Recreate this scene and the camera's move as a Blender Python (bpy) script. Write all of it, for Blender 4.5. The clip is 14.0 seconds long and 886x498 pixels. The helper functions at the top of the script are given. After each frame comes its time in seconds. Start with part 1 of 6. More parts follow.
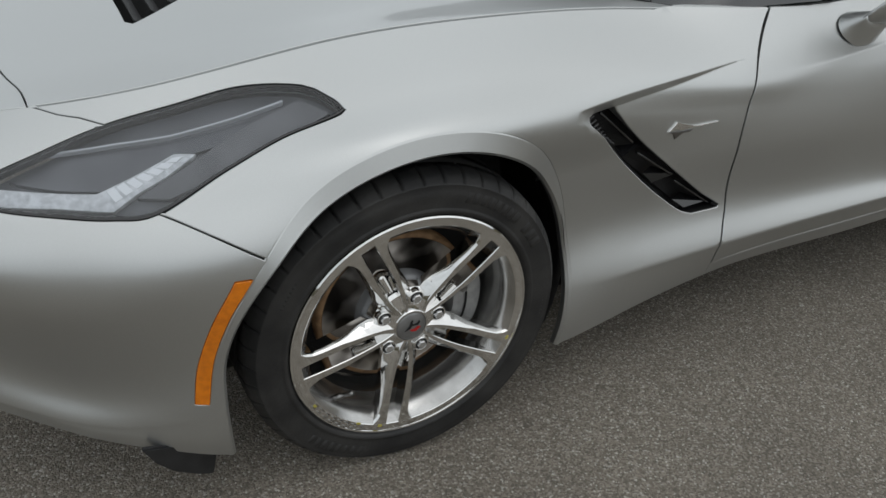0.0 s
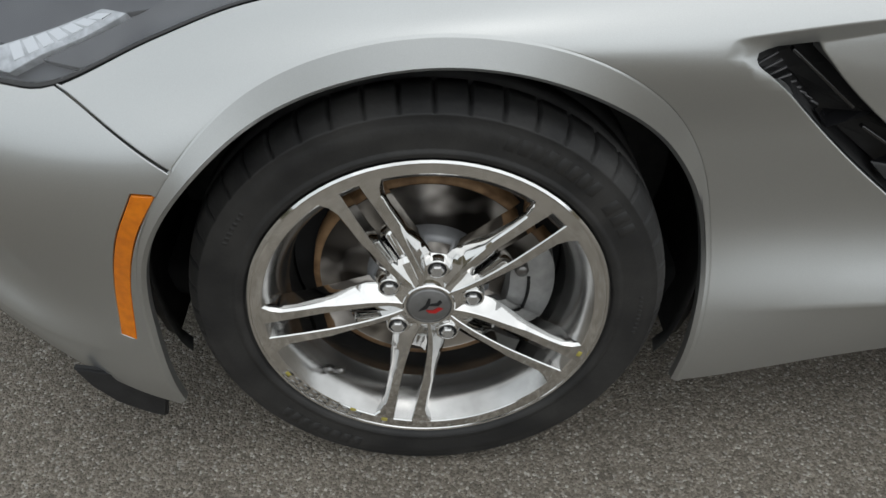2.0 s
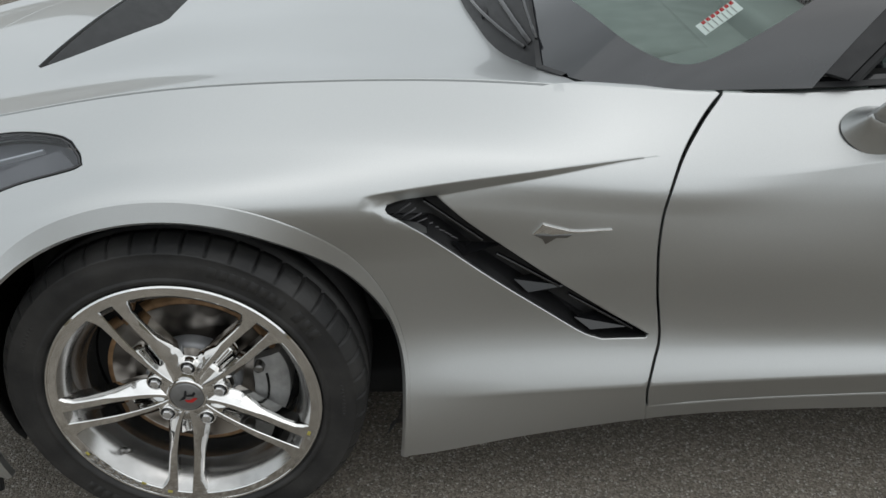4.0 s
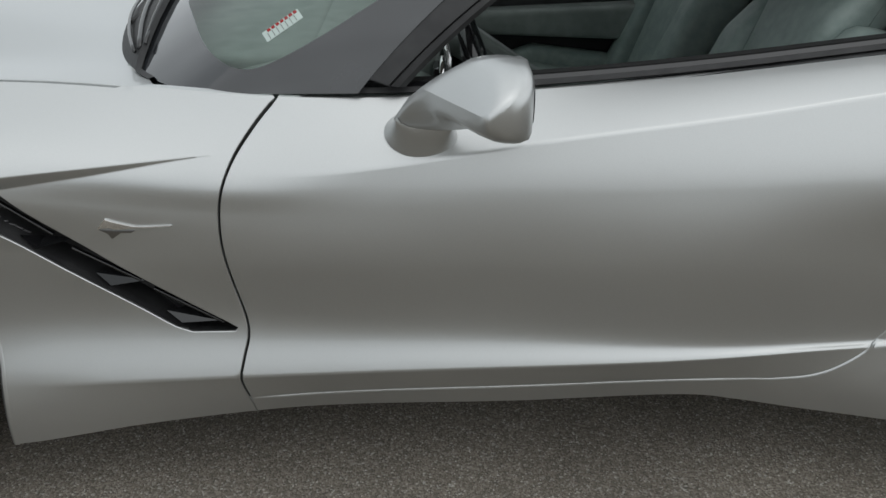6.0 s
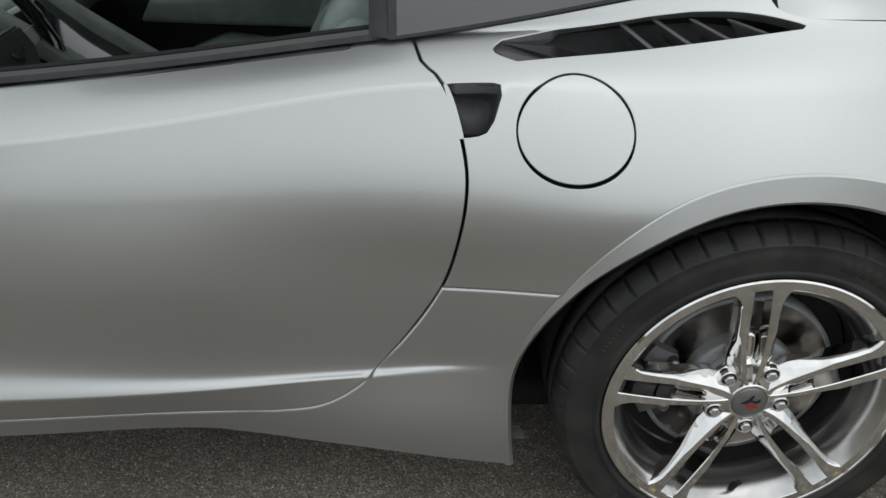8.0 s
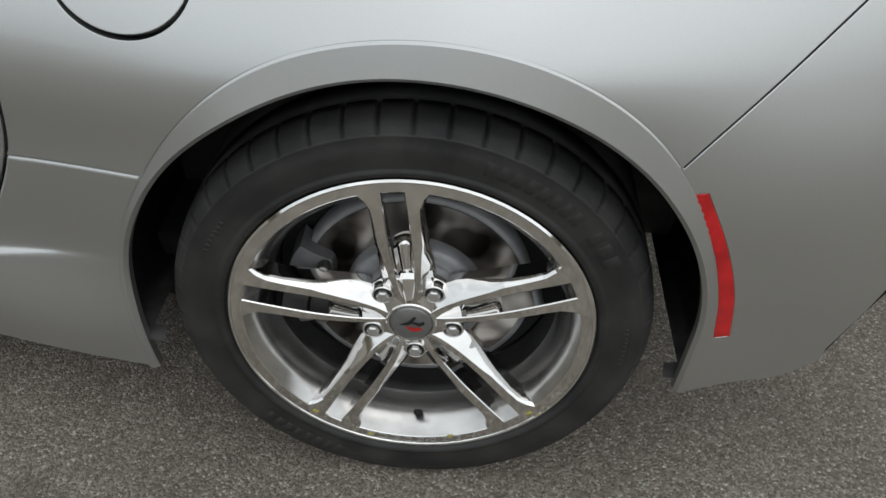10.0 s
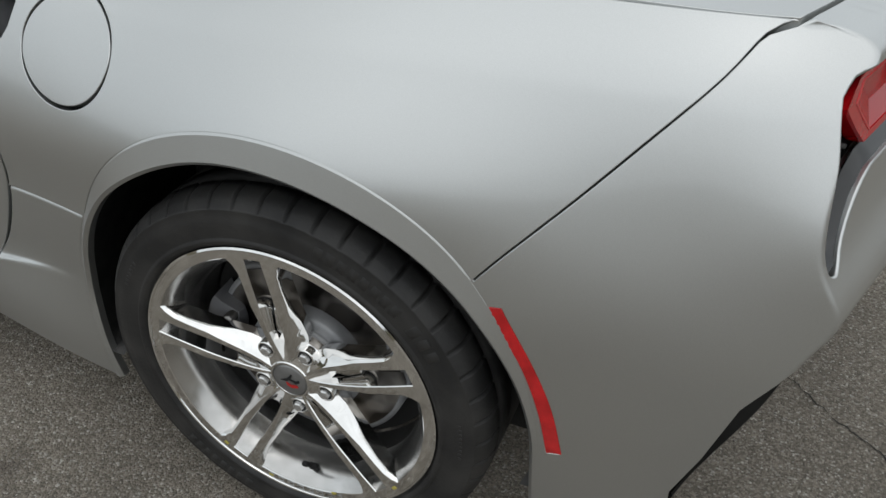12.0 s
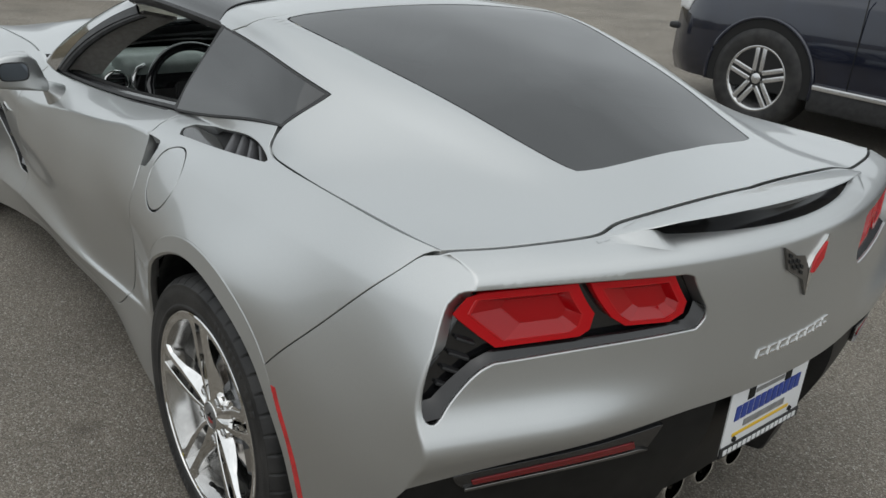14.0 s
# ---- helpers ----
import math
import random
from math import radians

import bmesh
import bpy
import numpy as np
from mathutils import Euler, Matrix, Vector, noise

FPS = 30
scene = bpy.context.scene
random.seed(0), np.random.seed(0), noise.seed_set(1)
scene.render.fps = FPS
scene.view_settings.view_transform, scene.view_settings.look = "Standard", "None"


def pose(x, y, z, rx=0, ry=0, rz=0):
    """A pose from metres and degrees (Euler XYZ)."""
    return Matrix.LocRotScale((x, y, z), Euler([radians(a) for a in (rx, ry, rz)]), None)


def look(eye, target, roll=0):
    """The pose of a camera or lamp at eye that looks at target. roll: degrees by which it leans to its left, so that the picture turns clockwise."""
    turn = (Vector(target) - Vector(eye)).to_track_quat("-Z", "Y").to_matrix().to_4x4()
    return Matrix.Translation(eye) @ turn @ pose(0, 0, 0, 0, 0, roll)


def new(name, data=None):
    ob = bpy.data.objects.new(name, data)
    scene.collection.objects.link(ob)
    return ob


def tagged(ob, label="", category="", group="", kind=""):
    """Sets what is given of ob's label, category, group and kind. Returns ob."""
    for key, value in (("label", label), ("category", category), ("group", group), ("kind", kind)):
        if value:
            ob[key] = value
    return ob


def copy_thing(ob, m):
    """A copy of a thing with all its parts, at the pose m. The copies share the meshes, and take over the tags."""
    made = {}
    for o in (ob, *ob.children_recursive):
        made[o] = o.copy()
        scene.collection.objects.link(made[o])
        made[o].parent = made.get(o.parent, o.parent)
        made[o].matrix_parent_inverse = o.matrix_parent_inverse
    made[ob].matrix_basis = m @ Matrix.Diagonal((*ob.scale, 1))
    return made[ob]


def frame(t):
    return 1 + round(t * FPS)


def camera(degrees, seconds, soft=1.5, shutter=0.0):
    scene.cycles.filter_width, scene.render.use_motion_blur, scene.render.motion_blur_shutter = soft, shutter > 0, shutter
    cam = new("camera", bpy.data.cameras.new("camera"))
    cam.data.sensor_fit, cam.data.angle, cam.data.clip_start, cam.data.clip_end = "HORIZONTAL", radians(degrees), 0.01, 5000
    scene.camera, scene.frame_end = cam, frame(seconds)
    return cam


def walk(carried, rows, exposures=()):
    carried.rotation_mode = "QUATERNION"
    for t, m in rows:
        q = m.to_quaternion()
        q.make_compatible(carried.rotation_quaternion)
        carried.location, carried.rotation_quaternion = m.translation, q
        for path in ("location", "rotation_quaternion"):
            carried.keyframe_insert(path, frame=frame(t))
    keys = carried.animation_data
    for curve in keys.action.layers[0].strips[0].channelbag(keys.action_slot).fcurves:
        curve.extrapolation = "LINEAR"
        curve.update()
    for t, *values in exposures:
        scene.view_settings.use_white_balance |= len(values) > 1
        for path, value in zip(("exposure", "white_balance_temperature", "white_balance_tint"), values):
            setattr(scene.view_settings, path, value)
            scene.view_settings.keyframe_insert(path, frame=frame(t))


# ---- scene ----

cam = camera(55.8, 14.0)
PATH = [
    (0, (-0.605, -2.007, 1.275), (0.261, -0.538, 0.23), 5.2),
    (0.5, (-0.354, -1.926, 1.196), (0.223, -0.376, 0.071), 4.5),
    (1, (-0.138, -1.873, 1.146), (0.181, -0.268, -0.003), 3.7),
    (1.5, (-0.061, -1.773, 1.105), (0.108, -0.172, -0.082), 3.0),
    (2, (-0.034, -1.73, 1.091), (0.058, -0.169, -0.157), 2.5),
    (2.2, (-0.024, -1.727, 1.087), (0.059, -0.183, -0.181), 2.6),
    (4.3, (0.561, -2.15, 1.308), (0.571, -0.397, 0.345), -0.7),
    (4.5, (0.636, -2.197, 1.311), (0.658, -0.444, 0.35), -0.1),
    (5, (0.884, -2.271, 1.307), (0.889, -0.51, 0.36), 0.2),
    (5.5, (1.034, -2.244, 1.302), (1.051, -0.479, 0.362), 0.5),
    (6, (1.209, -2.156, 1.295), (1.244, -0.402, 0.335), 0.5),
    (6.5, (1.431, -2.139, 1.272), (1.477, -0.389, 0.305), 0.9),
    (7, (1.691, -2.132, 1.276), (1.644, -0.38, 0.311), -0.0),
    (7.5, (1.898, -2.052, 1.282), (1.91, -0.306, 0.307), 0.5),
    (8, (2.147, -1.996, 1.277), (2.201, -0.263, 0.28), 0.4),
    (8.5, (2.425, -2.003, 1.276), (2.512, -0.287, 0.252), 1.2),
    (9, (2.62, -1.926, 1.217), (2.688, -0.269, 0.1), 1.6),
    (9.2, (2.671, -1.875, 1.188), (2.725, -0.25, 0.023), 1.9),
    (11.5, (3.054, -1.657, 1.166), (2.601, -0.235, -0.166), 0.1),
    (12, (3.31, -1.679, 1.264), (2.668, -0.179, 0.107), -0.5),
    (12.5, (3.584, -1.632, 1.312), (2.819, -0.155, 0.201), -0.5),
    (13, (3.761, -1.55, 1.322), (2.833, -0.173, 0.207), 0.5),
    (13.2, (3.865, -1.530, 1.319), (2.833, -0.216, 0.198), 0.9),
    (13.5, (4.041, -1.524, 1.352), (2.866, -0.28, 0.317), 2.8),
    (14, (4.296, -1.575, 1.479), (2.889, -0.374, 0.72), 4.5),
]
walk(cam, [(t, look(eye, target, roll)) for t, eye, target, roll in PATH], exposures=((0.0, -0.16), (1.5, 0.08), (2.2, 0.12), (4.5, 0.0), (7.5, 0.03), (9.0, 0.12), (11.5, 0.18), (12.0, 0.08), (13.0, 0.0), (14.0, 0.03)))

# ---- world and light: a bright overcast day ----
SUN_UP, SUN_TURN = 66, 140
world = bpy.data.worlds.new("overcast")
scene.world = world
world.use_nodes = True
wn, wl = world.node_tree.nodes, world.node_tree.links
wn.clear()
sky = wn.new("ShaderNodeTexSky")
sky.sky_type, sky.sun_disc = "NISHITA", False
sky.sun_elevation, sky.sun_rotation = radians(SUN_UP), radians(SUN_TURN)
sky.dust_density, sky.ozone_density, sky.air_density = 4.0, 1.0, 1.0
pale = wn.new("ShaderNodeHueSaturation")
pale.inputs["Saturation"].default_value = 0.18
cloud = wn.new("ShaderNodeTexNoise")
cloud.inputs["Scale"].default_value, cloud.inputs["Detail"].default_value = 2.2, 5
cover = wn.new("ShaderNodeMapRange")
cover.inputs["From Min"].default_value, cover.inputs["From Max"].default_value = 0.3, 0.7
cover.inputs["To Min"].default_value, cover.inputs["To Max"].default_value = 0.76, 1.10
deck = wn.new("ShaderNodeMix")
deck.data_type = "RGBA"
deck.inputs["Factor"].default_value = 0.8
deck.inputs["B"].default_value = (6.42, 6.90, 7.15, 1)
dim = wn.new("ShaderNodeVectorMath")
dim.operation = "SCALE"
back = wn.new("ShaderNodeBackground")
back.inputs["Strength"].default_value = 0.14
sky_out = wn.new("ShaderNodeOutputWorld")
wl.new(sky.outputs[0], pale.inputs["Color"])
wl.new(pale.outputs[0], deck.inputs["A"])
wl.new(cloud.outputs["Fac"], cover.inputs["Value"])
wl.new(deck.outputs["Result"], dim.inputs[0])
wl.new(cover.outputs[0], dim.inputs["Scale"])
wl.new(dim.outputs[0], back.inputs["Color"])
wl.new(back.outputs[0], sky_out.inputs["Surface"])
sun_data = bpy.data.lights.new("sun", "SUN")
sun_data.energy, sun_data.angle, sun_data.color = 0.5, radians(120), (1.0, 0.97, 0.93)
sun = new("sun", sun_data)
sun.matrix_world = look((math.sin(radians(SUN_TURN)) * 20, math.cos(radians(SUN_TURN)) * 20, 20 * math.tan(radians(SUN_UP))), (0, 0, 0))

# ---- materials ----
def material(name, colour, rough=0.5, metal=0.0, coat=0.0, coat_rough=0.03, spec=0.5):
    m = bpy.data.materials.new(name)
    m.use_nodes = True
    p = m.node_tree.nodes["Principled BSDF"]
    p.inputs["Base Color"].default_value = (*colour, 1)
    p.inputs["Roughness"].default_value, p.inputs["Metallic"].default_value = rough, metal
    p.inputs["Coat Weight"].default_value, p.inputs["Coat Roughness"].default_value = coat, coat_rough
    p.inputs["Specular IOR Level"].default_value = spec
    return m


def nodes_of(m):
    return m.node_tree.nodes, m.node_tree.links, m.node_tree.nodes["Principled BSDF"]


def varied(m, a, b, scale, detail=6.0, low=0.35, high=0.65, bump=0.0, bump_scale=0.0, rough=None):
    """Two tones mixed by noise, with fine relief."""
    n, l, p = nodes_of(m)
    co = n.new("ShaderNodeTexCoord")
    t = n.new("ShaderNodeTexNoise")
    t.inputs["Scale"].default_value, t.inputs["Detail"].default_value = scale, detail
    l.new(co.outputs["Object"], t.inputs["Vector"])
    r = n.new("ShaderNodeValToRGB")
    r.color_ramp.elements[0].position, r.color_ramp.elements[1].position = low, high
    r.color_ramp.elements[0].color, r.color_ramp.elements[1].color = (*a, 1), (*b, 1)
    l.new(t.outputs["Fac"], r.inputs["Fac"])
    l.new(r.outputs["Color"], p.inputs["Base Color"])
    if rough:
        q = n.new("ShaderNodeMapRange")
        q.inputs["To Min"].default_value, q.inputs["To Max"].default_value = rough
        l.new(t.outputs["Fac"], q.inputs["Value"])
        l.new(q.outputs[0], p.inputs["Roughness"])
    if bump:
        t2 = n.new("ShaderNodeTexNoise")
        t2.inputs["Scale"].default_value, t2.inputs["Detail"].default_value = bump_scale, 4
        l.new(co.outputs["Object"], t2.inputs["Vector"])
        b2 = n.new("ShaderNodeBump")
        b2.inputs["Strength"].default_value, b2.inputs["Distance"].default_value = bump, 0.002
        l.new(t2.outputs["Fac"], b2.inputs["Height"])
        l.new(b2.outputs[0], p.inputs["Normal"])
    return m


def paint_material():
    """Silver metallic car paint: fine flakes under a clear coat, with a faint film of dust."""
    m = material("silver_paint", (0.56, 0.57, 0.565), 0.38, 0.92, 0.6, 0.04)
    n, l, p = nodes_of(m)
    co = n.new("ShaderNodeTexCoord")
    flake = n.new("ShaderNodeTexNoise")
    flake.inputs["Scale"].default_value, flake.inputs["Detail"].default_value = 900, 2
    l.new(co.outputs["Object"], flake.inputs["Vector"])
    dust = n.new("ShaderNodeTexNoise")
    dust.inputs["Scale"].default_value, dust.inputs["Detail"].default_value = 3.0, 8
    l.new(co.outputs["Object"], dust.inputs["Vector"])
    r = n.new("ShaderNodeValToRGB")
    r.color_ramp.elements[0].color, r.color_ramp.elements[1].color = (0.49, 0.50, 0.498, 1), (0.59, 0.602, 0.60, 1)
    l.new(flake.outputs["Fac"], r.inputs["Fac"])
    l.new(r.outputs["Color"], p.inputs["Base Color"])
    q = n.new("ShaderNodeMapRange")
    q.inputs["From Min"].default_value, q.inputs["From Max"].default_value = 0.3, 0.7
    q.inputs["To Min"].default_value, q.inputs["To Max"].default_value = 0.36, 0.41
    l.new(dust.outputs["Fac"], q.inputs["Value"])
    l.new(q.outputs[0], p.inputs["Roughness"])
    return m


def glass_material(name, tint, gloss_rough=0.0, least=0.04):
    """A thin pane: clear or tinted, with a gloss that grows towards grazing angles."""
    m = bpy.data.materials.new(name)
    m.use_nodes = True
    n, l = m.node_tree.nodes, m.node_tree.links
    n.clear()
    out = n.new("ShaderNodeOutputMaterial")
    mix = n.new("ShaderNodeMixShader")
    face = n.new("ShaderNodeLayerWeight")
    face.inputs["Blend"].default_value = 0.5
    power = n.new("ShaderNodeMath")
    power.operation = "POWER"
    power.inputs[1].default_value = 5.0
    scale = n.new("ShaderNodeMath")
    scale.operation = "MULTIPLY_ADD"
    scale.inputs[1].default_value, scale.inputs[2].default_value = 1 - least, least
    tr = n.new("ShaderNodeBsdfTransparent")
    tr.inputs["Color"].default_value = (*tint, 1)
    gl = n.new("ShaderNodeBsdfGlossy")
    gl.inputs["Roughness"].default_value = gloss_rough
    l.new(face.outputs["Facing"], power.inputs[0])
    l.new(power.outputs[0], scale.inputs[0])
    l.new(scale.outputs[0], mix.inputs[0])
    l.new(tr.outputs[0], mix.inputs[1])
    l.new(gl.outputs[0], mix.inputs[2])
    l.new(mix.outputs[0], out.inputs["Surface"])
    return m


def asphalt_material():
    m = material("asphalt", (0.05, 0.05, 0.05), 0.85)
    n, l, p = nodes_of(m)
    co = n.new("ShaderNodeTexCoord")
    grain = n.new("ShaderNodeTexVoronoi")
    grain.inputs["Scale"].default_value = 245
    l.new(co.outputs["Object"], grain.inputs["Vector"])
    pick = n.new("ShaderNodeSeparateColor")
    l.new(grain.outputs["Color"], pick.inputs["Color"])
    tone = n.new("ShaderNodeValToRGB")
    e = tone.color_ramp.elements
    e[0].position, e[0].color = 0.0, (0.120, 0.104, 0.084, 1)
    e[1].position, e[1].color = 1.0, (0.52, 0.49, 0.435, 1)
    for at, c in ((0.5, (0.205, 0.180, 0.147, 1)), (0.85, (0.296, 0.262, 0.216, 1)), (0.95, (0.35, 0.33, 0.295, 1))):
        k = e.new(at)
        k.color = c
    l.new(pick.outputs[0], tone.inputs["Fac"])
    stain = n.new("ShaderNodeTexNoise")
    stain.inputs["Scale"].default_value, stain.inputs["Detail"].default_value = 1.6, 9
    l.new(co.outputs["Object"], stain.inputs["Vector"])
    sr = n.new("ShaderNodeMapRange")
    sr.inputs["From Min"].default_value, sr.inputs["From Max"].default_value = 0.35, 0.7
    sr.inputs["To Min"].default_value, sr.inputs["To Max"].default_value = 1.15, 0.82
    l.new(stain.outputs["Fac"], sr.inputs["Value"])
    mul = n.new("ShaderNodeVectorMath")
    mul.operation = "SCALE"
    l.new(tone.outputs["Color"], mul.inputs[0])
    l.new(sr.outputs[0], mul.inputs["Scale"])
    # an old oil spot beside the rear wheel, ragged at its edge
    ragged = n.new("ShaderNodeTexNoise")
    ragged.inputs["Scale"].default_value, ragged.inputs["Detail"].default_value = 18, 6
    l.new(co.outputs["Object"], ragged.inputs["Vector"])
    away = n.new("ShaderNodeVectorMath")
    away.operation = "DISTANCE"
    away.inputs[1].default_value = (2.117, -1.018, 0)
    l.new(co.outputs["Object"], away.inputs[0])
    edge = n.new("ShaderNodeMath")
    edge.operation = "MULTIPLY_ADD"
    edge.inputs[1].default_value = 0.10
    l.new(ragged.outputs["Fac"], edge.inputs[0])
    l.new(away.outputs["Value"], edge.inputs[2])
    spot = n.new("ShaderNodeMapRange")
    spot.inputs["From Min"].default_value, spot.inputs["From Max"].default_value = 0.055, 0.115
    spot.inputs["To Min"].default_value, spot.inputs["To Max"].default_value = 0.60, 0.0
    l.new(edge.outputs[0], spot.inputs["Value"])
    oil = n.new("ShaderNodeMix")
    oil.data_type = "RGBA"
    oil.inputs["B"].default_value = (0.075, 0.060, 0.047, 1)
    l.new(spot.outputs[0], oil.inputs["Factor"])
    l.new(mul.outputs[0], oil.inputs["A"])
    l.new(oil.outputs["Result"], p.inputs["Base Color"])
    fine = n.new("ShaderNodeTexNoise")
    fine.inputs["Scale"].default_value, fine.inputs["Detail"].default_value = 420, 3
    l.new(co.outputs["Object"], fine.inputs["Vector"])
    add = n.new("ShaderNodeMath")
    add.operation = "SUBTRACT"
    l.new(fine.outputs["Fac"], add.inputs[0])
    l.new(grain.outputs["Distance"], add.inputs[1])
    b = n.new("ShaderNodeBump")
    b.inputs["Strength"].default_value, b.inputs["Distance"].default_value = 0.9, 0.004
    l.new(add.outputs[0], b.inputs["Height"])
    l.new(b.outputs[0], p.inputs["Normal"])
    return m


PAINT = paint_material()
RUBBER = varied(material("tyre_rubber", (0.02, 0.02, 0.02), 0.55, spec=0.42), (0.014, 0.014, 0.0145), (0.034, 0.033, 0.032), 14, bump=0.3, bump_scale=160)
CHROME = varied(material("bright_chrome", (0.78, 0.775, 0.765), 0.10, 1.0), (0.74, 0.735, 0.725), (0.84, 0.835, 0.825), 22, rough=(0.04, 0.10))
STEEL = varied(material("machined_steel", (0.4, 0.4, 0.4), 0.34, 1.0), (0.17, 0.165, 0.16), (0.27, 0.265, 0.26), 9)
RUST = varied(material("rusty_iron", (0.2, 0.1, 0.05), 0.7), (0.14, 0.075, 0.032), (0.30, 0.18, 0.09), 40)
IRON = varied(material("grey_cast_alloy", (0.2, 0.2, 0.2), 0.55, 0.5), (0.27, 0.27, 0.268), (0.37, 0.37, 0.365), 40)
BLACK = varied(material("black_textured_plastic", (0.02, 0.02, 0.02), 0.55), (0.012, 0.012, 0.013), (0.024, 0.024, 0.025), 25, bump=0.3, bump_scale=500)
GLOSS_BLACK = material("gloss_black_plastic", (0.010, 0.010, 0.011), 0.12, coat=0.5)
LINER = material("black_wheel_liner", (0.022, 0.022, 0.022), 0.9, spec=0.2)
CARBON = material("dark_roof_panel", (0.016, 0.017, 0.019), 0.10, coat=1.0)
ASPHALT = asphalt_material()
CLEAR = glass_material("clear_glass", (0.80, 0.86, 0.83))
DARK_GLASS = glass_material("tinted_glass", (0.012, 0.014, 0.014), 0.0, 0.145)
LENS = glass_material("clear_lens", (0.88, 0.90, 0.93), 0.02, 0.08)
FRIT = varied(material("black_glass_border", (0.03, 0.03, 0.03), 0.08, coat=1.0), (0.016, 0.018, 0.021), (0.028, 0.030, 0.034), 5)
ORANGE = varied(material("amber_lens", (0.78, 0.22, 0.01), 0.3, coat=0.25), (0.66, 0.165, 0.003), (0.80, 0.225, 0.005), 90)
RED = material("red_lens", (0.46, 0.002, 0.006), 0.2, coat=0.35, coat_rough=0.02, spec=0.3)
DEEP_RED = material("dark_red_lens", (0.36, 0.002, 0.005), 0.2, coat=0.35, coat_rough=0.02, spec=0.3)
PALE = varied(material("led_strip", (0.6, 0.61, 0.62), 0.3), (0.42, 0.43, 0.44), (0.66, 0.67, 0.68), 90)
HOUSING = varied(material("grey_lamp_housing", (0.06, 0.06, 0.065), 0.4), (0.08, 0.083, 0.09), (0.13, 0.134, 0.145), 8)
LEATHER = varied(material("grey_leather", (0.13, 0.15, 0.14), 0.5), (0.20, 0.255, 0.238), (0.26, 0.315, 0.295), 30, bump=0.35, bump_scale=420)
DASH = varied(material("grey_dash_vinyl", (0.10, 0.12, 0.115), 0.6), (0.17, 0.195, 0.185), (0.22, 0.25, 0.235), 20, bump=0.3, bump_scale=500)
WHITE = material("white_plate", (0.78, 0.79, 0.80), 0.4)
BLUE = material("blue_print", (0.03, 0.06, 0.30), 0.5)
YELLOW = material("yellow_print", (0.75, 0.48, 0.03), 0.5)
NAVY = varied(material("dark_blue_paint", (0.006, 0.009, 0.022), 0.2, 0.2, 1.0, 0.04), (0.005, 0.007, 0.018), (0.008, 0.012, 0.028), 5)
ALLOY = material("grey_painted_alloy", (0.62, 0.62, 0.62), 0.25, 0.8)
LINE = varied(material("white_line_paint", (0.6, 0.6, 0.58), 0.8), (0.38, 0.37, 0.35), (0.62, 0.61, 0.58), 30)
FAR = varied(material("distant_buildings_and_trees", (0.10, 0.09, 0.075), 0.9), (0.10, 0.095, 0.062), (0.28, 0.235, 0.165), 0.12)
VENT_GREY = material("dark_grey_plastic", (0.10, 0.10, 0.105), 0.4)
MIRROR = material("dimmed_mirror", (0.13, 0.145, 0.165), 0.02, 1.0)
MARKING = material("dull_yellow_marking", (0.42, 0.36, 0.08), 0.6)
PILLAR = varied(material("beige_grey_pillar_lining", (0.3, 0.28, 0.26), 0.8), (0.27, 0.25, 0.235), (0.33, 0.31, 0.29), 60, bump=0.3, bump_scale=400)
RED_PALE = material("pale_red_lens_edge", (0.47, 0.005, 0.008), 0.25, coat=0.3)
DARK_RED = material("dark_red_reflector", (0.16, 0.004, 0.006), 0.2, coat=0.3)
LAMP_GREY = varied(material("grey_reflector", (0.08, 0.082, 0.09), 0.3, 0.4), (0.07, 0.072, 0.08), (0.12, 0.122, 0.13), 12)
LAMP_TRIM = material("pale_lamp_trim", (0.45, 0.46, 0.48), 0.35)
IRON_DARK = varied(material("dark_grey_bezel", (0.10, 0.10, 0.105), 0.45), (0.085, 0.085, 0.09), (0.12, 0.12, 0.125), 20)
MARK_RED = material("red_mark", (0.45, 0.02, 0.02), 0.3)
# high-contrast noise in the base colour imitates sky reflections on the disc
DISC = varied(material("brake_disc_painted_shine", (0.3, 0.3, 0.3), 0.30, 1.0), (0.07, 0.062, 0.055), (0.46, 0.43, 0.40), 11, detail=2.0, low=0.44, high=0.54)
HAT = varied(material("dull_disc_hat", (0.3, 0.3, 0.3), 0.5, 0.4), (0.22, 0.225, 0.235), (0.32, 0.325, 0.335), 25)
CRACK_DARK = material("dark_crack_brown", (0.035, 0.032, 0.028), 0.9)
CAP = varied(material("grey_cap", (0.20, 0.20, 0.20), 0.4, 0.6), (0.18, 0.18, 0.18), (0.26, 0.26, 0.26), 30)
MARKER_RED = varied(material("red_marker_lens", (0.5, 0.006, 0.01), 0.2, coat=0.6), (0.42, 0.005, 0.008), (0.62, 0.010, 0.014), 40)
ARCH_LINER = varied(material("dark_felt_arch_liner", (0.025, 0.025, 0.025), 0.85), (0.055, 0.055, 0.055), (0.095, 0.093, 0.09), 30, bump=0.4, bump_scale=300)
BARREL = varied(material("satin_alloy", (0.5, 0.5, 0.5), 0.2, 0.95), (0.40, 0.395, 0.385), (0.60, 0.595, 0.585), 12, rough=(0.14, 0.30))
SLOT = varied(material("brushed_slot_floor", (0.4, 0.4, 0.4), 0.35, 1.0), (0.24, 0.24, 0.235), (0.36, 0.36, 0.355), 30)
VALANCE = varied(material("satin_black_valance", (0.008, 0.008, 0.008), 0.42, spec=0.18), (0.007, 0.007, 0.0072), (0.012, 0.012, 0.012), 20)
BEZEL = material("satin_black_bezel", (0.007, 0.007, 0.008), 0.16, coat=0.3)

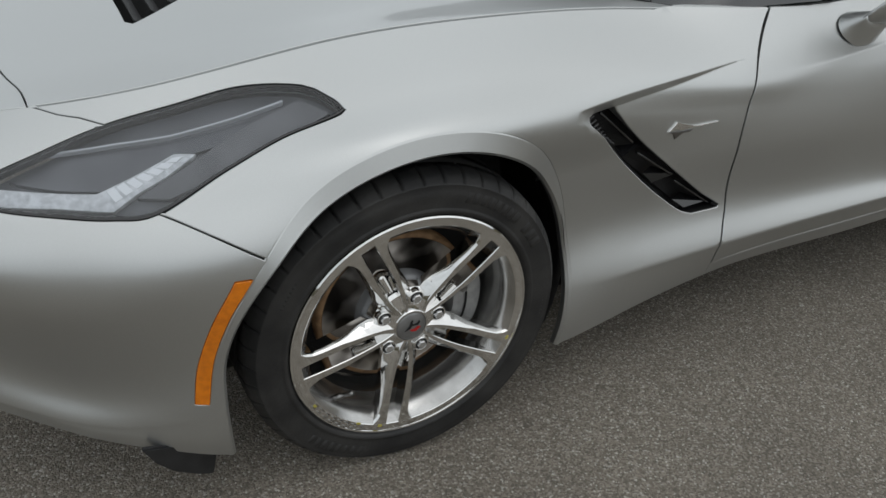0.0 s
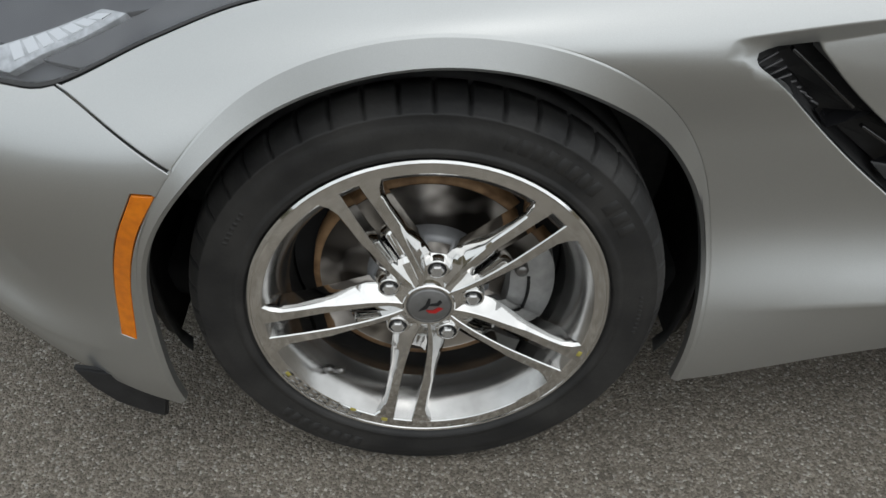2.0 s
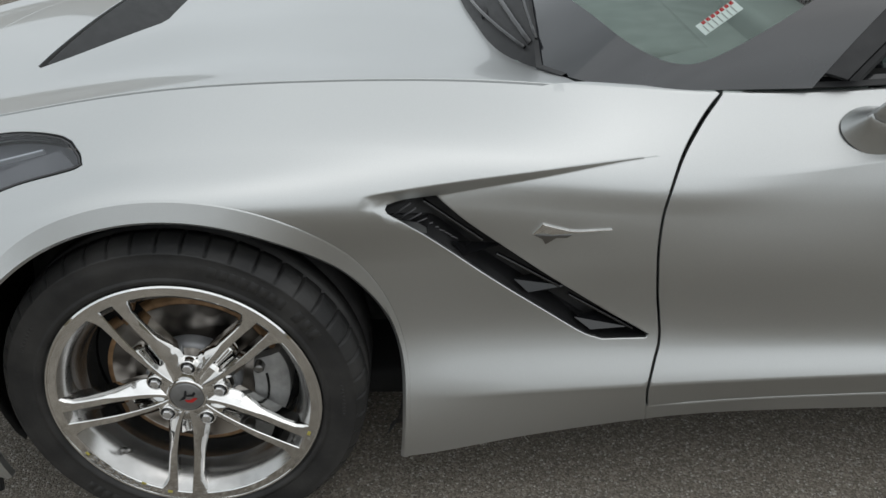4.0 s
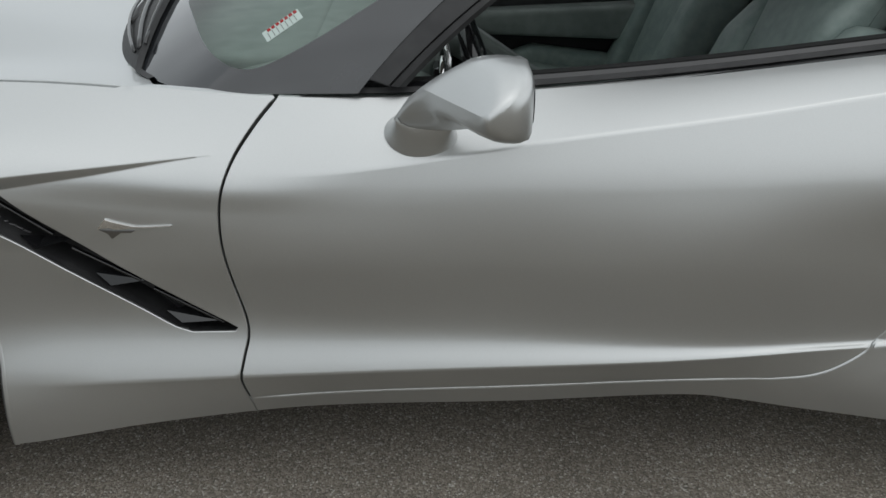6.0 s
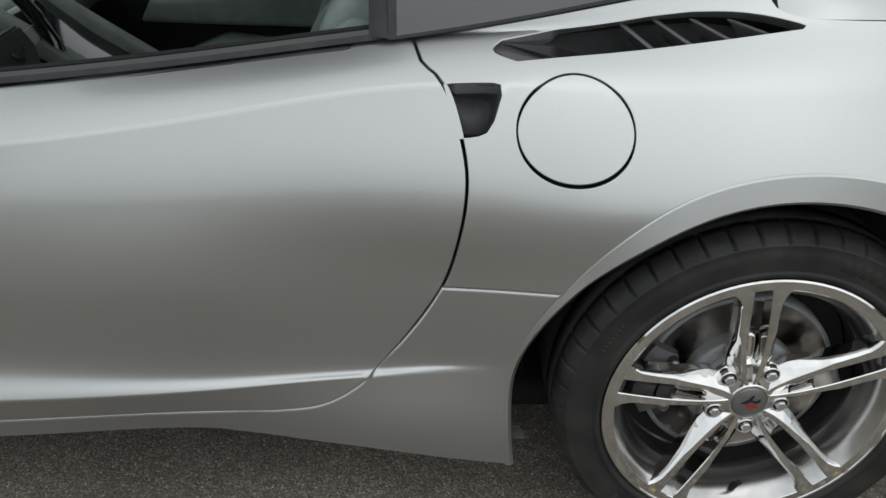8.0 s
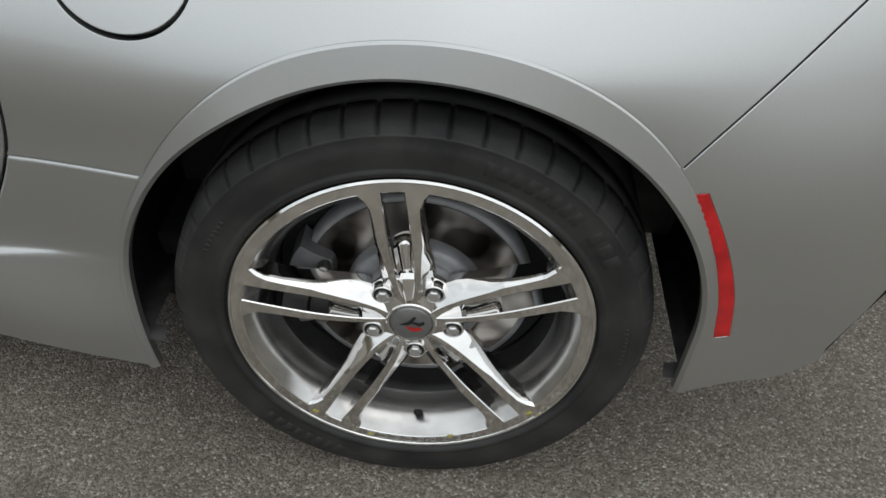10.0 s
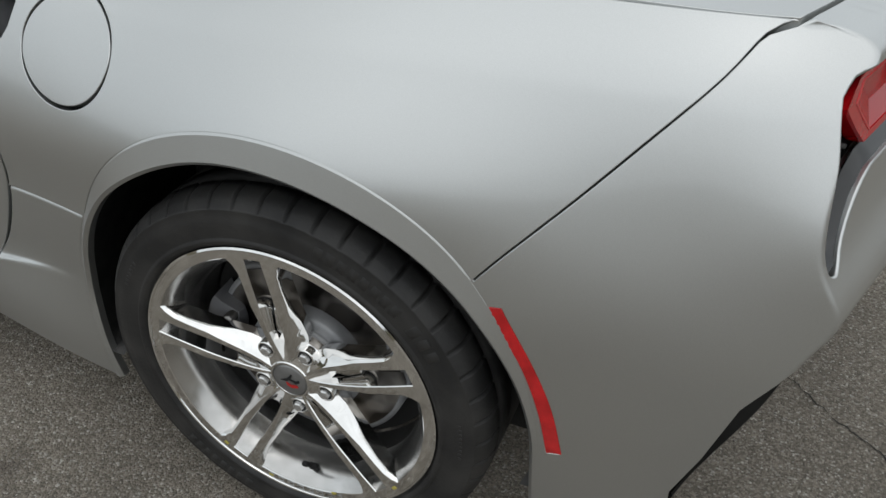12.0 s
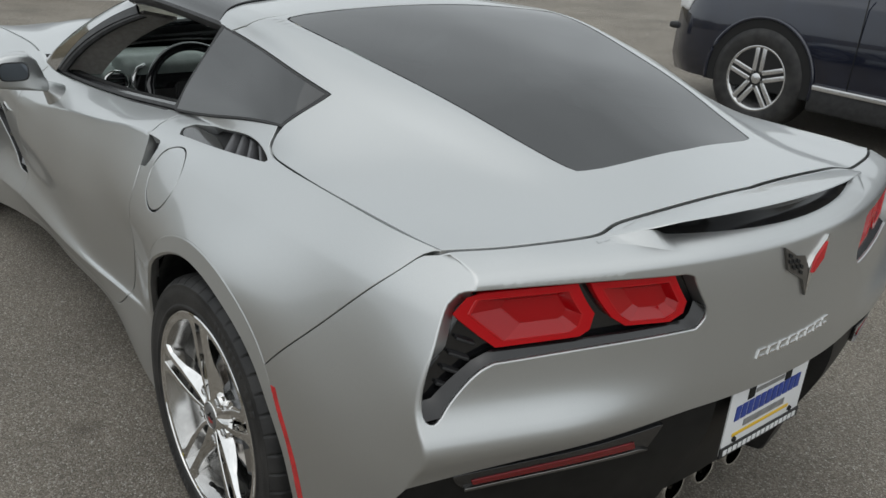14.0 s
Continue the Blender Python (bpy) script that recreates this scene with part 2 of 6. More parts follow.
# ---- body surface ----
def spline(xs, ys):
    """Natural cubic spline through the stations."""
    xs, ys = np.array(xs, float), np.array(ys, float)
    n = len(xs)
    h = np.diff(xs)
    a = np.eye(n)
    b = np.zeros(n)
    for i in range(1, n - 1):
        a[i, i - 1], a[i, i], a[i, i + 1] = h[i - 1], 2 * (h[i - 1] + h[i]), h[i]
        b[i] = 6 * ((ys[i + 1] - ys[i]) / h[i] - (ys[i] - ys[i - 1]) / h[i - 1])
    m = np.linalg.solve(a, b)

    def value(x):
        x = np.asarray(x, float)
        i = np.clip(np.searchsorted(xs, x) - 1, 0, n - 2)
        d, r, w = xs[i + 1] - x, x - xs[i], h[i]
        return (m[i] * d ** 3 + m[i + 1] * r ** 3) / (6 * w) + (ys[i] / w - m[i] * w / 6) * d + (ys[i + 1] / w - m[i + 1] * w / 6) * r
    return value


STATION = [-0.95, -0.7, -0.55, -0.4, -0.1, 0.25, 0.55, 0.93, 1.4, 1.8, 2.18, 2.45, 2.75, 3.05, 3.3, 3.45]
HALF = [
    [0.5, 0.72, 0.81, 0.89, 0.87, 0.862, 0.838, 0.77, 0.775, 0.78, 0.85, 0.87, 0.86, 0.86, 0.84, 0.8],
    [0.545, 0.745, 0.84, 0.914, 0.905, 0.88, 0.853, 0.815, 0.825, 0.83, 0.87, 0.882, 0.9, 0.89, 0.865, 0.83],
    [0.555, 0.752, 0.842, 0.918, 0.925, 0.872, 0.854, 0.845, 0.862, 0.861, 0.858, 0.895, 0.915, 0.905, 0.875, 0.84],
    [0.53, 0.74, 0.826, 0.917, 0.935, 0.846, 0.811, 0.808, 0.835, 0.8465, 0.851, 0.905, 0.925, 0.912, 0.88, 0.845],
    [0.61, 0.835, 0.892, 0.935, 0.945, 0.856, 0.822, 0.823, 0.842, 0.862, 0.866, 0.912, 0.935, 0.915, 0.88, 0.845],
    [0.62, 0.8, 0.847, 0.87, 0.922, 0.885, 0.836, 0.818, 0.829, 0.845, 0.874, 0.908, 0.938, 0.888, 0.853, 0.83],
    [0.52, 0.7, 0.758, 0.79, 0.83, 0.81, 0.802, 0.803, 0.8, 0.8, 0.806, 0.82, 0.845, 0.828, 0.808, 0.77],
    [0.42, 0.6, 0.666, 0.695, 0.68, 0.668, 0.658, 0.715, 0.7, 0.7, 0.695, 0.712, 0.748, 0.757, 0.747, 0.7],
    [0.39, 0.57, 0.637, 0.668, 0.655, 0.645, 0.635, 0.69, 0.68, 0.68, 0.69, 0.697, 0.7, 0.725, 0.725, 0.68],
]
HIGH = [
    [0.1, 0.1, 0.1, 0.1, 0.1, 0.1, 0.1, 0.1, 0.1, 0.1, 0.1, 0.1, 0.1, 0.1, 0.1, 0.1],
    [0.3, 0.235, 0.195, 0.19, 0.2, 0.2, 0.2, 0.215, 0.235, 0.25, 0.25, 0.25, 0.25, 0.25, 0.25, 0.25],
    [0.33, 0.262, 0.227, 0.255, 0.28, 0.28, 0.285, 0.297, 0.328, 0.348, 0.37, 0.37, 0.37, 0.37, 0.37, 0.37],
    [0.43, 0.355, 0.312, 0.36, 0.42, 0.41, 0.41, 0.4, 0.4, 0.388, 0.408, 0.45, 0.45, 0.45, 0.45, 0.45],
    [0.56, 0.53, 0.51, 0.55, 0.57, 0.56, 0.55, 0.54, 0.55, 0.56, 0.57, 0.58, 0.6, 0.6, 0.6, 0.6],
    [0.62, 0.63, 0.63, 0.64, 0.7, 0.69, 0.655, 0.63, 0.665, 0.695, 0.71, 0.715, 0.735, 0.74, 0.74, 0.74],
    [0.66, 0.69, 0.696, 0.705, 0.75, 0.765, 0.738, 0.7, 0.761, 0.819, 0.874, 0.865, 0.87, 0.87, 0.87, 0.86],
    [0.68, 0.72, 0.745, 0.77, 0.815, 0.833, 0.826, 0.816, 0.825, 0.865, 0.912, 0.932, 0.951, 0.952, 0.951, 0.945],
    [0.685, 0.725, 0.75, 0.775, 0.82, 0.836, 0.828, 0.82, 0.83, 0.87, 0.914, 0.964, 1.003, 0.958, 0.956, 0.95],
]
HALF_LINE = [spline(STATION, r) for r in HALF]
HIGH_LINE = [spline(STATION, r) for r in HIGH]


def ramp(x, a, b):
    u = np.clip((x - a) / (b - a), 0, 1)
    return u * u * (3 - 2 * u)


# the upper edge of the wedge-shaped recess over the fender vent, and its lower edge
def wedge_top(x):
    return 0.700 + (x - 0.33) * 0.0619


def wedge_low(x):
    return wedge_top(x) - 0.036 * np.clip((0.831 - x) / 0.5, 0, 1)


def loft(ys, zs, v, sharp):
    """Runs a smooth section through the lines; sharp: how far each line is a crease."""
    n = len(ys)
    flat = 0 * ys[0]
    out = []
    for k in (ys, zs):
        up, down = np.empty_like(k), np.empty_like(k)
        for i in range(n):
            hi, lo = min(i + 1, n - 1), max(i - 1, 0)
            smooth = (k[hi] - k[lo]) / (hi - lo)
            w = sharp.get(i, flat)
            up[i] = smooth * (1 - w) + w * (k[hi] - k[i] if i < n - 1 else smooth)
            down[i] = smooth * (1 - w) + w * (k[i] - k[lo] if i else smooth)
        i = np.clip(np.floor(v).astype(int), 0, n - 2)
        u = v - i
        g = lambda t, j: np.take_along_axis(t, j[None], 0)[0]
        a, b, ta, tb = g(k, i), g(k, i + 1), g(up, i), g(down, i + 1)
        out.append((2 * u ** 3 - 3 * u ** 2 + 1) * a + (u ** 3 - 2 * u ** 2 + u) * ta + (3 * u ** 2 - 2 * u ** 3) * b + (u ** 3 - u ** 2) * tb)
    return out


def side(x, v):
    """The body side: distance from the centre plane and height, at the station x and the line v."""
    x, v = np.broadcast_arrays(np.asarray(x, float), np.asarray(v, float))
    ys = np.array([f(x) for f in HALF_LINE])
    zs = np.array([f(x) for f in HIGH_LINE])
    low = ramp(x, 0.40, 0.62) * (1 - ramp(x, 2.02, 2.22)) + .9 * (1 - ramp(x, -0.47, -0.36))
    shoulder = ramp(x, 0.85, 1.15) * (1 - 0.8 * ramp(x, 2.15, 2.4))
    y, z = loft(ys, zs, v, {2: low, 6: 0.9 * shoulder, 7: 0.85 + 0 * x})
    top, lo = wedge_top(x), wedge_low(x)
    ahead = (z - 0.664 + (x - 0.395) * 0.636) * 0.844
    depth = 0.034 * np.clip((0.831 - x) / 0.5, 0, 1) * ramp(ahead, -0.018, 0.018) * ramp(x, 0.322, 0.352)
    cut = np.clip((top - z) / np.maximum(top - lo, 1e-4), 0, 1) * (1 - ramp(lo - z, 0.02, 0.30))
    swell = .007 * ramp(x, 1.25, 1.9) * (1 - ramp(x, 2.12, 2.3)) * np.sin(np.pi * np.clip(v - 6, 0, 1))
    return y + swell - depth * cut, z


def line_at(x, z):
    """The v at which the side reaches the height z."""
    x, z = np.broadcast_arrays(np.asarray(x, float), np.asarray(z, float))
    a, b = np.zeros_like(x), np.full_like(x, 7.999)
    for _ in range(24):
        m = (a + b) / 2
        low = side(x, m)[1] < z
        a, b = np.where(low, m, a), np.where(low, b, m)
    return (a + b) / 2


def side_point(x, v):
    y, z = side(x, v)
    return np.stack([np.broadcast_to(x, y.shape), -y, z], -1)


def side_normal(x, v):
    e = 2e-3
    du = side_point(np.asarray(x) + e, v) - side_point(np.asarray(x) - e, v)
    dv = side_point(x, np.clip(np.asarray(v) + e, 0, 7.999)) - side_point(x, np.clip(np.asarray(v) - e, 0, 7.999))
    n = np.cross(du, dv)
    return n / np.maximum(np.linalg.norm(n, axis=-1, keepdims=True), 1e-9)



# ---- building ----
def part(name, bm, mat, parent, label=""):
    me = bpy.data.meshes.new(name)
    bm.to_mesh(me)
    bm.free()
    return hang(name, me, mat, parent, label)


def hang(name, me, mat, parent, label=""):
    me.materials.append(mat)
    ob = new(name, me)
    ob.parent = parent
    return tagged(ob, label)


def empty(name, label, category, at=(0, 0, 0), group=""):
    ob = new(name)
    ob.empty_display_size = 0.2
    ob.location = at
    return tagged(ob, label, category, group)


def mesh_of(name, verts, faces, smooth=True):
    me = bpy.data.meshes.new(name)
    me.from_pydata([tuple(map(float, v)) for v in verts], [], faces)
    if smooth:
        me.polygons.foreach_set("use_smooth", [True] * len(me.polygons))
    me.update()
    return me


def curve(points, step=0.012):
    """A smooth open line through the points (Catmull-Rom)."""
    p = np.array(points, float)
    q = np.vstack([2 * p[0] - p[1], p, 2 * p[-1] - p[-2]])
    out = []
    for i in range(1, len(q) - 2):
        n = max(2, int(np.linalg.norm(q[i + 1] - q[i]) / step))
        for u in np.linspace(0, 1, n, endpoint=False):
            out.append(0.5 * (2 * q[i] + (q[i + 1] - q[i - 1]) * u + (2 * q[i - 1] - 5 * q[i] + 4 * q[i + 1] - q[i + 2]) * u * u
                              + (3 * q[i] - q[i - 1] - 3 * q[i + 1] + q[i + 2]) * u ** 3))
    return out + [p[-1]]


def joined(*lines):
    """One closed outline from lines laid end to end."""
    out = []
    for line in lines:
        for p in line:
            p = np.asarray(p, float)
            if not out or np.linalg.norm(p - out[-1]) > 1e-4:
                out.append(p)
    if np.linalg.norm(out[0] - out[-1]) < 1e-4:
        out.pop()
    return np.array(out)


def straight(a, b, step=0.012):
    a, b = np.array(a, float), np.array(b, float)
    n = max(1, int(np.linalg.norm(b - a) / step))
    return [a + (b - a) * i / n for i in range(n + 1)]


def area(p):
    x, y = p[:, 0], p[:, 1]
    return 0.5 * np.sum(x * np.roll(y, -1) - np.roll(x, -1) * y)


def inside(pts, loops):
    pts = np.asarray(pts)
    hit = np.zeros(len(pts), bool)
    for p in loops:
        a, b = p, np.roll(p, -1, 0)
        for (x0, y0), (x1, y1) in zip(a, b):
            if y0 == y1:
                continue
            c = ((y0 > pts[:, 1]) != (y1 > pts[:, 1])) & (pts[:, 0] < (x1 - x0) * (pts[:, 1] - y0) / (y1 - y0) + x0)
            hit ^= c
    return hit


def outward(p, hole):
    t = np.roll(p, -1, 0) - np.roll(p, 1, 0)
    n = np.stack([t[:, 1], -t[:, 0]], -1)
    n /= np.maximum(np.linalg.norm(n, axis=1, keepdims=True), 1e-9)
    if (area(p) > 0) == hole:
        n = -n
    return n


def skin(name, loops, place, normal, rows, cols, mat, parent, gap=0.002, fold=0.014, lines=(), label="", bevel=0.0016, deep=None):
    """A panel: the part of a surface inside the outlines, with edges that turn inwards. Outlines are in the surface's own two coordinates."""
    from mathutils.geometry import delaunay_2d_cdt
    done = []
    for i, p in enumerate(loops):
        p = np.asarray(p, float)
        done.append(p - outward(p, i > 0) * gap)
    pts, edges = [], []
    for p in done:
        k = len(pts)
        pts += [tuple(q) for q in p]
        edges += [(k + i, k + (i + 1) % len(p)) for i in range(len(p))]
    rim = len(pts)
    lo, hi = done[0].min(0), done[0].max(0)
    a = cols[(cols > lo[0]) & (cols < hi[0])]
    b = rows[(rows > lo[1]) & (rows < hi[1])]
    grid = np.array([(x, y) for x in a for y in b]) if len(a) and len(b) else np.zeros((0, 2))
    extra = [q for line in lines for q in line]
    if len(extra):
        extra = np.array(extra)
        away = np.array([np.linalg.norm(extra - g, axis=1).min() > .007 for g in grid])
        grid = np.vstack([grid[away], extra])
    if len(grid):
        grid = grid[inside(grid, done)]
        ring = np.vstack(done)
        keep = np.ones(len(grid), bool)
        for i in range(0, len(grid), 400):
            d = np.linalg.norm(grid[i:i + 400, None] - ring[None], axis=2).min(1)
            keep[i:i + 400] = d > 0.003
        pts += [tuple(q) for q in grid[keep]]
    v, e, f, ov, oe, of = delaunay_2d_cdt([Vector(q) for q in pts], edges, [], 0, 1e-6)
    dom = np.array([tuple(q) for q in v])
    tri = np.array([tuple(t) for t in f])
    tri = tri[inside(dom[tri].mean(1), done)]
    pos, nor = place(dom[:, 0], dom[:, 1]), normal(dom[:, 0], dom[:, 1])
    flip = np.cross(pos[tri[:, 1]] - pos[tri[:, 0]], pos[tri[:, 2]] - pos[tri[:, 0]])
    wrong = (flip * nor[tri].mean(1)).sum(1) < 0
    tri[wrong] = tri[wrong][:, ::-1]
    verts, norms, faces = list(pos), list(nor), [tuple(int(i) for i in t) for t in tri]
    if fold:
        bevel_all, fold_all = bevel, fold
        for i, p in enumerate(done):
            pp, nn = place(p[:, 0], p[:, 1]), normal(p[:, 0], p[:, 1])
            out = outward(p, i > 0)
            push = place(*(p + out * 1e-3).T) - pp
            push -= nn * (push * nn).sum(1, keepdims=True)
            push /= np.maximum(np.linalg.norm(push, axis=1, keepdims=True), 1e-9)
            k, n = len(verts), len(p)
            bevel, fold = (deep or {}).get(i, (bevel_all, fold_all))
            rings = [(pp, nn), (pp + push * bevel * 0.6 - nn * bevel * 0.4, nn * 0.75 + push * 0.66), (pp + push * bevel - nn * bevel, push), (pp + push * bevel - nn * fold, push)]
            for q, m in rings:
                verts += list(q)
                norms += list(m / np.linalg.norm(m, axis=1, keepdims=True))
            for r in range(len(rings) - 1):
                for j in range(n):
                    a0, a1 = k + r * n + j, k + r * n + (j + 1) % n
                    q = (a0, a1, a1 + n, a0 + n)
                    face = np.cross(verts[q[1]] - verts[q[0]], verts[q[3]] - verts[q[0]])
                    faces.append(q if face @ norms[q[2]] + face @ norms[q[0]] > 0 else q[::-1])
    me = mesh_of(name, verts, faces)
    me.normals_split_custom_set_from_vertices([tuple(map(float, q)) for q in norms])
    return hang(name, me, mat, parent, label)


def other_side(ob, parent=None):
    """The same part on the car's other side."""
    c = ob.copy()
    scene.collection.objects.link(c)
    c.scale.y = -1
    c.parent = parent or ob.parent
    return c


def lathe(profile, n=72, at=(0, 0, 0)):
    """Turns (radius, y) pairs about the y axis."""
    verts, faces = [], []
    k = len(profile)
    for i in range(n):
        a = 2 * math.pi * i / n
        verts += [(at[0] + r * math.cos(a), at[1] + y, at[2] + r * math.sin(a)) for r, y in profile]
    for i in range(n):
        for j in range(k - 1):
            p, q = i * k + j, ((i + 1) % n) * k + j
            faces.append((p, q, q + 1, p + 1))
    return verts, faces


def tube(path, radius, n=10, closed=False):
    """A round bar along a path."""
    p = np.array(path, float)
    m = len(p)
    verts, faces = [], []
    up = np.array([0.0, 0.0, 1.0])
    for i in range(m):
        t = (p[(i + 1) % m] - p[i - 1]) if closed else p[min(i + 1, m - 1)] - p[max(i - 1, 0)]
        t /= np.linalg.norm(t)
        ref = up if abs(t[2]) < 0.9 else np.array([1.0, 0, 0])
        a = np.cross(t, ref)
        a /= np.linalg.norm(a)
        b = np.cross(t, a)
        r = radius[i] if hasattr(radius, "__len__") else radius
        verts += [p[i] + r * (math.cos(2 * math.pi * j / n) * a + math.sin(2 * math.pi * j / n) * b) for j in range(n)]
    for i in range(m if closed else m - 1):
        for j in range(n):
            q = ((i + 1) % m) * n
            faces.append((i * n + j, i * n + (j + 1) % n, q + (j + 1) % n, q + j))
    if not closed:
        faces += [tuple(range(n))[::-1], tuple((m - 1) * n + j for j in range(n))]
    return verts, faces


def block(size, at=(0, 0, 0), bevel=0.01, segments=2, turn=None):
    """A bevelled block as a bmesh."""
    bm = bmesh.new()
    bmesh.ops.create_cube(bm, size=1)
    bmesh.ops.scale(bm, vec=size, verts=bm.verts)
    if bevel:
        bmesh.ops.bevel(bm, geom=bm.edges[:], offset=bevel, segments=segments, affect="EDGES", profile=0.6)
    for f in bm.faces:
        f.smooth = True
    m = Matrix.Translation(at)
    bm.transform(m @ turn if turn else m)
    return bm


def prism(outline, depth, place, bevel=0.0):
    """A plate from a 2D outline: place maps (a, b, height) to the world."""
    bm = bmesh.new()
    lo = [bm.verts.new(place(a, b, 0)) for a, b in outline]
    hi = [bm.verts.new(place(a, b, depth)) for a, b in outline]
    n = len(outline)
    bm.faces.new(hi)
    bm.faces.new(lo[::-1])
    for i in range(n):
        bm.faces.new((lo[i], lo[(i + 1) % n], hi[(i + 1) % n], hi[i]))
    bmesh.ops.recalc_face_normals(bm, faces=bm.faces)
    if bevel:
        bmesh.ops.bevel(bm, geom=bm.edges[:], offset=bevel, segments=2, affect="EDGES")
    return bm


# ---- ground ----
def ground_z(y):
    """The lot is level round the car and climbs gently beyond it."""
    u = np.clip((np.asarray(y, float) - 1.4) / 7.0, 0, 1)
    return .30 * u * (1 + .35 * (1 - u) * ramp(u, 0, .2))


gx = np.concatenate([np.linspace(-600, -20, 12), np.linspace(-15, 15, 31), np.linspace(20, 600, 12)])
gy = np.concatenate([np.linspace(-600, -20, 12), np.linspace(-10, 12, 45), np.linspace(20, 600, 12)])
verts = [(x, y, float(ground_z(y))) for x in gx for y in gy]
k = len(gy)
faces = [(i * k + j, (i + 1) * k + j, (i + 1) * k + j + 1, i * k + j + 1) for i in range(len(gx) - 1) for j in range(k - 1)]
ground = tagged(hang("ground", mesh_of("ground", verts, faces), ASPHALT, None), "weathered grey asphalt of an open car lot", "ground", kind="structure")

# ---- the sports car ----
car = empty("sports_car", "silver metallic two-door sports coupe parked on the asphalt", "car")
COLS = np.arange(-0.95, 3.46, 0.022)
ROWS = np.unique(np.round(np.concatenate([np.arange(0, 8, 0.125), [1.95, 2.05, 5.95, 6.05, 6.95, 7.05]]), 3)) * 0.1


def sp(a, b):
    return side_point(a, np.clip(b * 10, 0, 7.999))


def sn(a, b):
    return side_normal(a, np.clip(b * 10, 0, 7.999))


def dom(line):
    """From (x, z) to the side's own coordinates."""
    p = np.array(line, float)
    return np.stack([p[:, 0], line_at(p[:, 0], p[:, 1]) * 0.1], -1)


def along(v, x0, x1, step=0.015):
    n = max(2, int(abs(x1 - x0) / step))
    return [(x, v * 0.1) for x in np.linspace(x0, x1, n)]


def arc(cx, cz, r, a0, a1, n=60):
    return [(cx + r * math.cos(radians(a)), cz + r * math.sin(radians(a))) for a in np.linspace(a0, a1, n)]


def side_skin(name, outline, holes=(), **kw):
    return skin(name, [outline, *holes], sp, sn, ROWS, COLS, kw.pop("mat", PAINT), kw.pop("parent", car), **kw)


FRONT, REAR = (0.0, 0.32), (2.71, 0.335)
F_IN, F_OUT, R_IN, R_OUT = 0.366, 0.370, 0.400, 0.406
# seams, in x and z
DOOR_FRONT = curve([(.937, .815), (.900, .775), (.862, .721), (.840, .657), (.835, .578), (.845, .487), (.862, .384), (.853, .333), (.844, .286), (.853, .224)])
DOOR_REAR = curve([(2.139, .912), (2.151, .893), (2.183, .874), (2.204, .824), (2.218, .745), (2.207, .651), (2.181, .553), (2.119, .441), (2.058, .365), (2.007, .322), (1.956, .297), (1.885, .284)])
SILL = curve([(.853, .224), (1.376, .261), (1.885, .284)])
LIGHT = [(-.127, .757), (-.167, .770), (-.265, .768), (-.370, .749), (-.473, .728), (-.576, .699), (-.660, .672), (-.660, .652), (-.566, .638), (-.493, .630), (-.429, .634), (-.319, .683), (-.226, .719), (-.1265, .7445), (-.1205, .7505)]
BUMPER_SEAM = curve([(-.429, .634), (-.351, .603), (-.283, .566)])
VENT = [(.373, .677), (.452, .679), (.539, .598), (.742, .445), (.834, .387), (.838, .381), (.756, .380), (.708, .400), (.598, .479), (.497, .562), (.407, .644), (.375, .669)]
TAIL_SEAM = curve([(3.0165, .628), (3.057, .675), (3.135, .757), (3.204, .833), (3.262, .897), (3.293, .936), (3.320, .949)])
MARK_F = [(-.342, .540), (-.314, .541), (-.351, .472), (-.378, .385), (-.391, .286), (-.413, .287), (-.403, .370), (-.378, .462)]
MARK_R = [(3.034, .602), (3.060, .604), (3.103, .522), (3.134, .440), (3.151, .355), (3.129, .351), (3.114, .435), (3.084, .522)]


def band(m):
    """Outline of a marker lamp: square ends and bowed sides."""
    return [tuple(q) for q in joined(straight(m[0], m[1], .004), curve(m[1:5]), straight(m[4], m[5], .004), curve(m[5:8] + m[:1]))]


def arch_line(c, shape, z_front, z_back):
    """The wheel opening: its radius at angles from the rear (0) to the front (180), running down at both ends."""
    at, r = [q[0] for q in shape], [q[1] for q in shape]
    line = spline(at, r)
    top = [(c[0] + q * math.cos(t), c[1] + q * math.sin(t)) for t in np.linspace(math.pi, 0, 100) for q in (float(line(math.degrees(t))),)]
    front, rear = top[0], top[-1]
    lean = .008 if c is FRONT else 0
    return [(front[0] + .012 * ((c[1] - z) / .17) ** 2, z) for z in np.linspace(z_front, c[1], 14)][:-1] + top + [(rear[0] - lean * ((c[1] - z) / .17) ** 2, z) for z in np.linspace(c[1], z_back, 14)][1:]


F_HOLE = ((0, .392), (18, .387), (32, .380), (47, .376), (62, .375), (80, .372), (110, .368), (135, .368), (160, .369), (180, .366))
F_EDGE = ((0, .397), (18, .395), (32, .399), (47, .404), (62, .407), (80, .402), (110, .397), (125, .393), (140, .384), (160, .375), (180, .370))
R_HOLE = ((0, .400), (20, .402), (45, .403), (75, .402), (100, .400), (120, .396), (142, .396), (160, .403), (174, .412), (180, .413))
R_EDGE = ((0, .406), (20, .412), (43, .430), (65, .440), (85, .438), (101, .434), (116, .429), (131, .416), (146, .406), (160, .409), (174, .417), (180, .418))


def split(line, at):
    """The piece of a line after the point nearest to at, and the piece before."""
    p = np.array(line)
    i = int(np.argmin(((p - np.array(at)) ** 2).sum(1)))
    return [tuple(q) for q in p[:i + 1]], [tuple(q) for q in p[i:]]


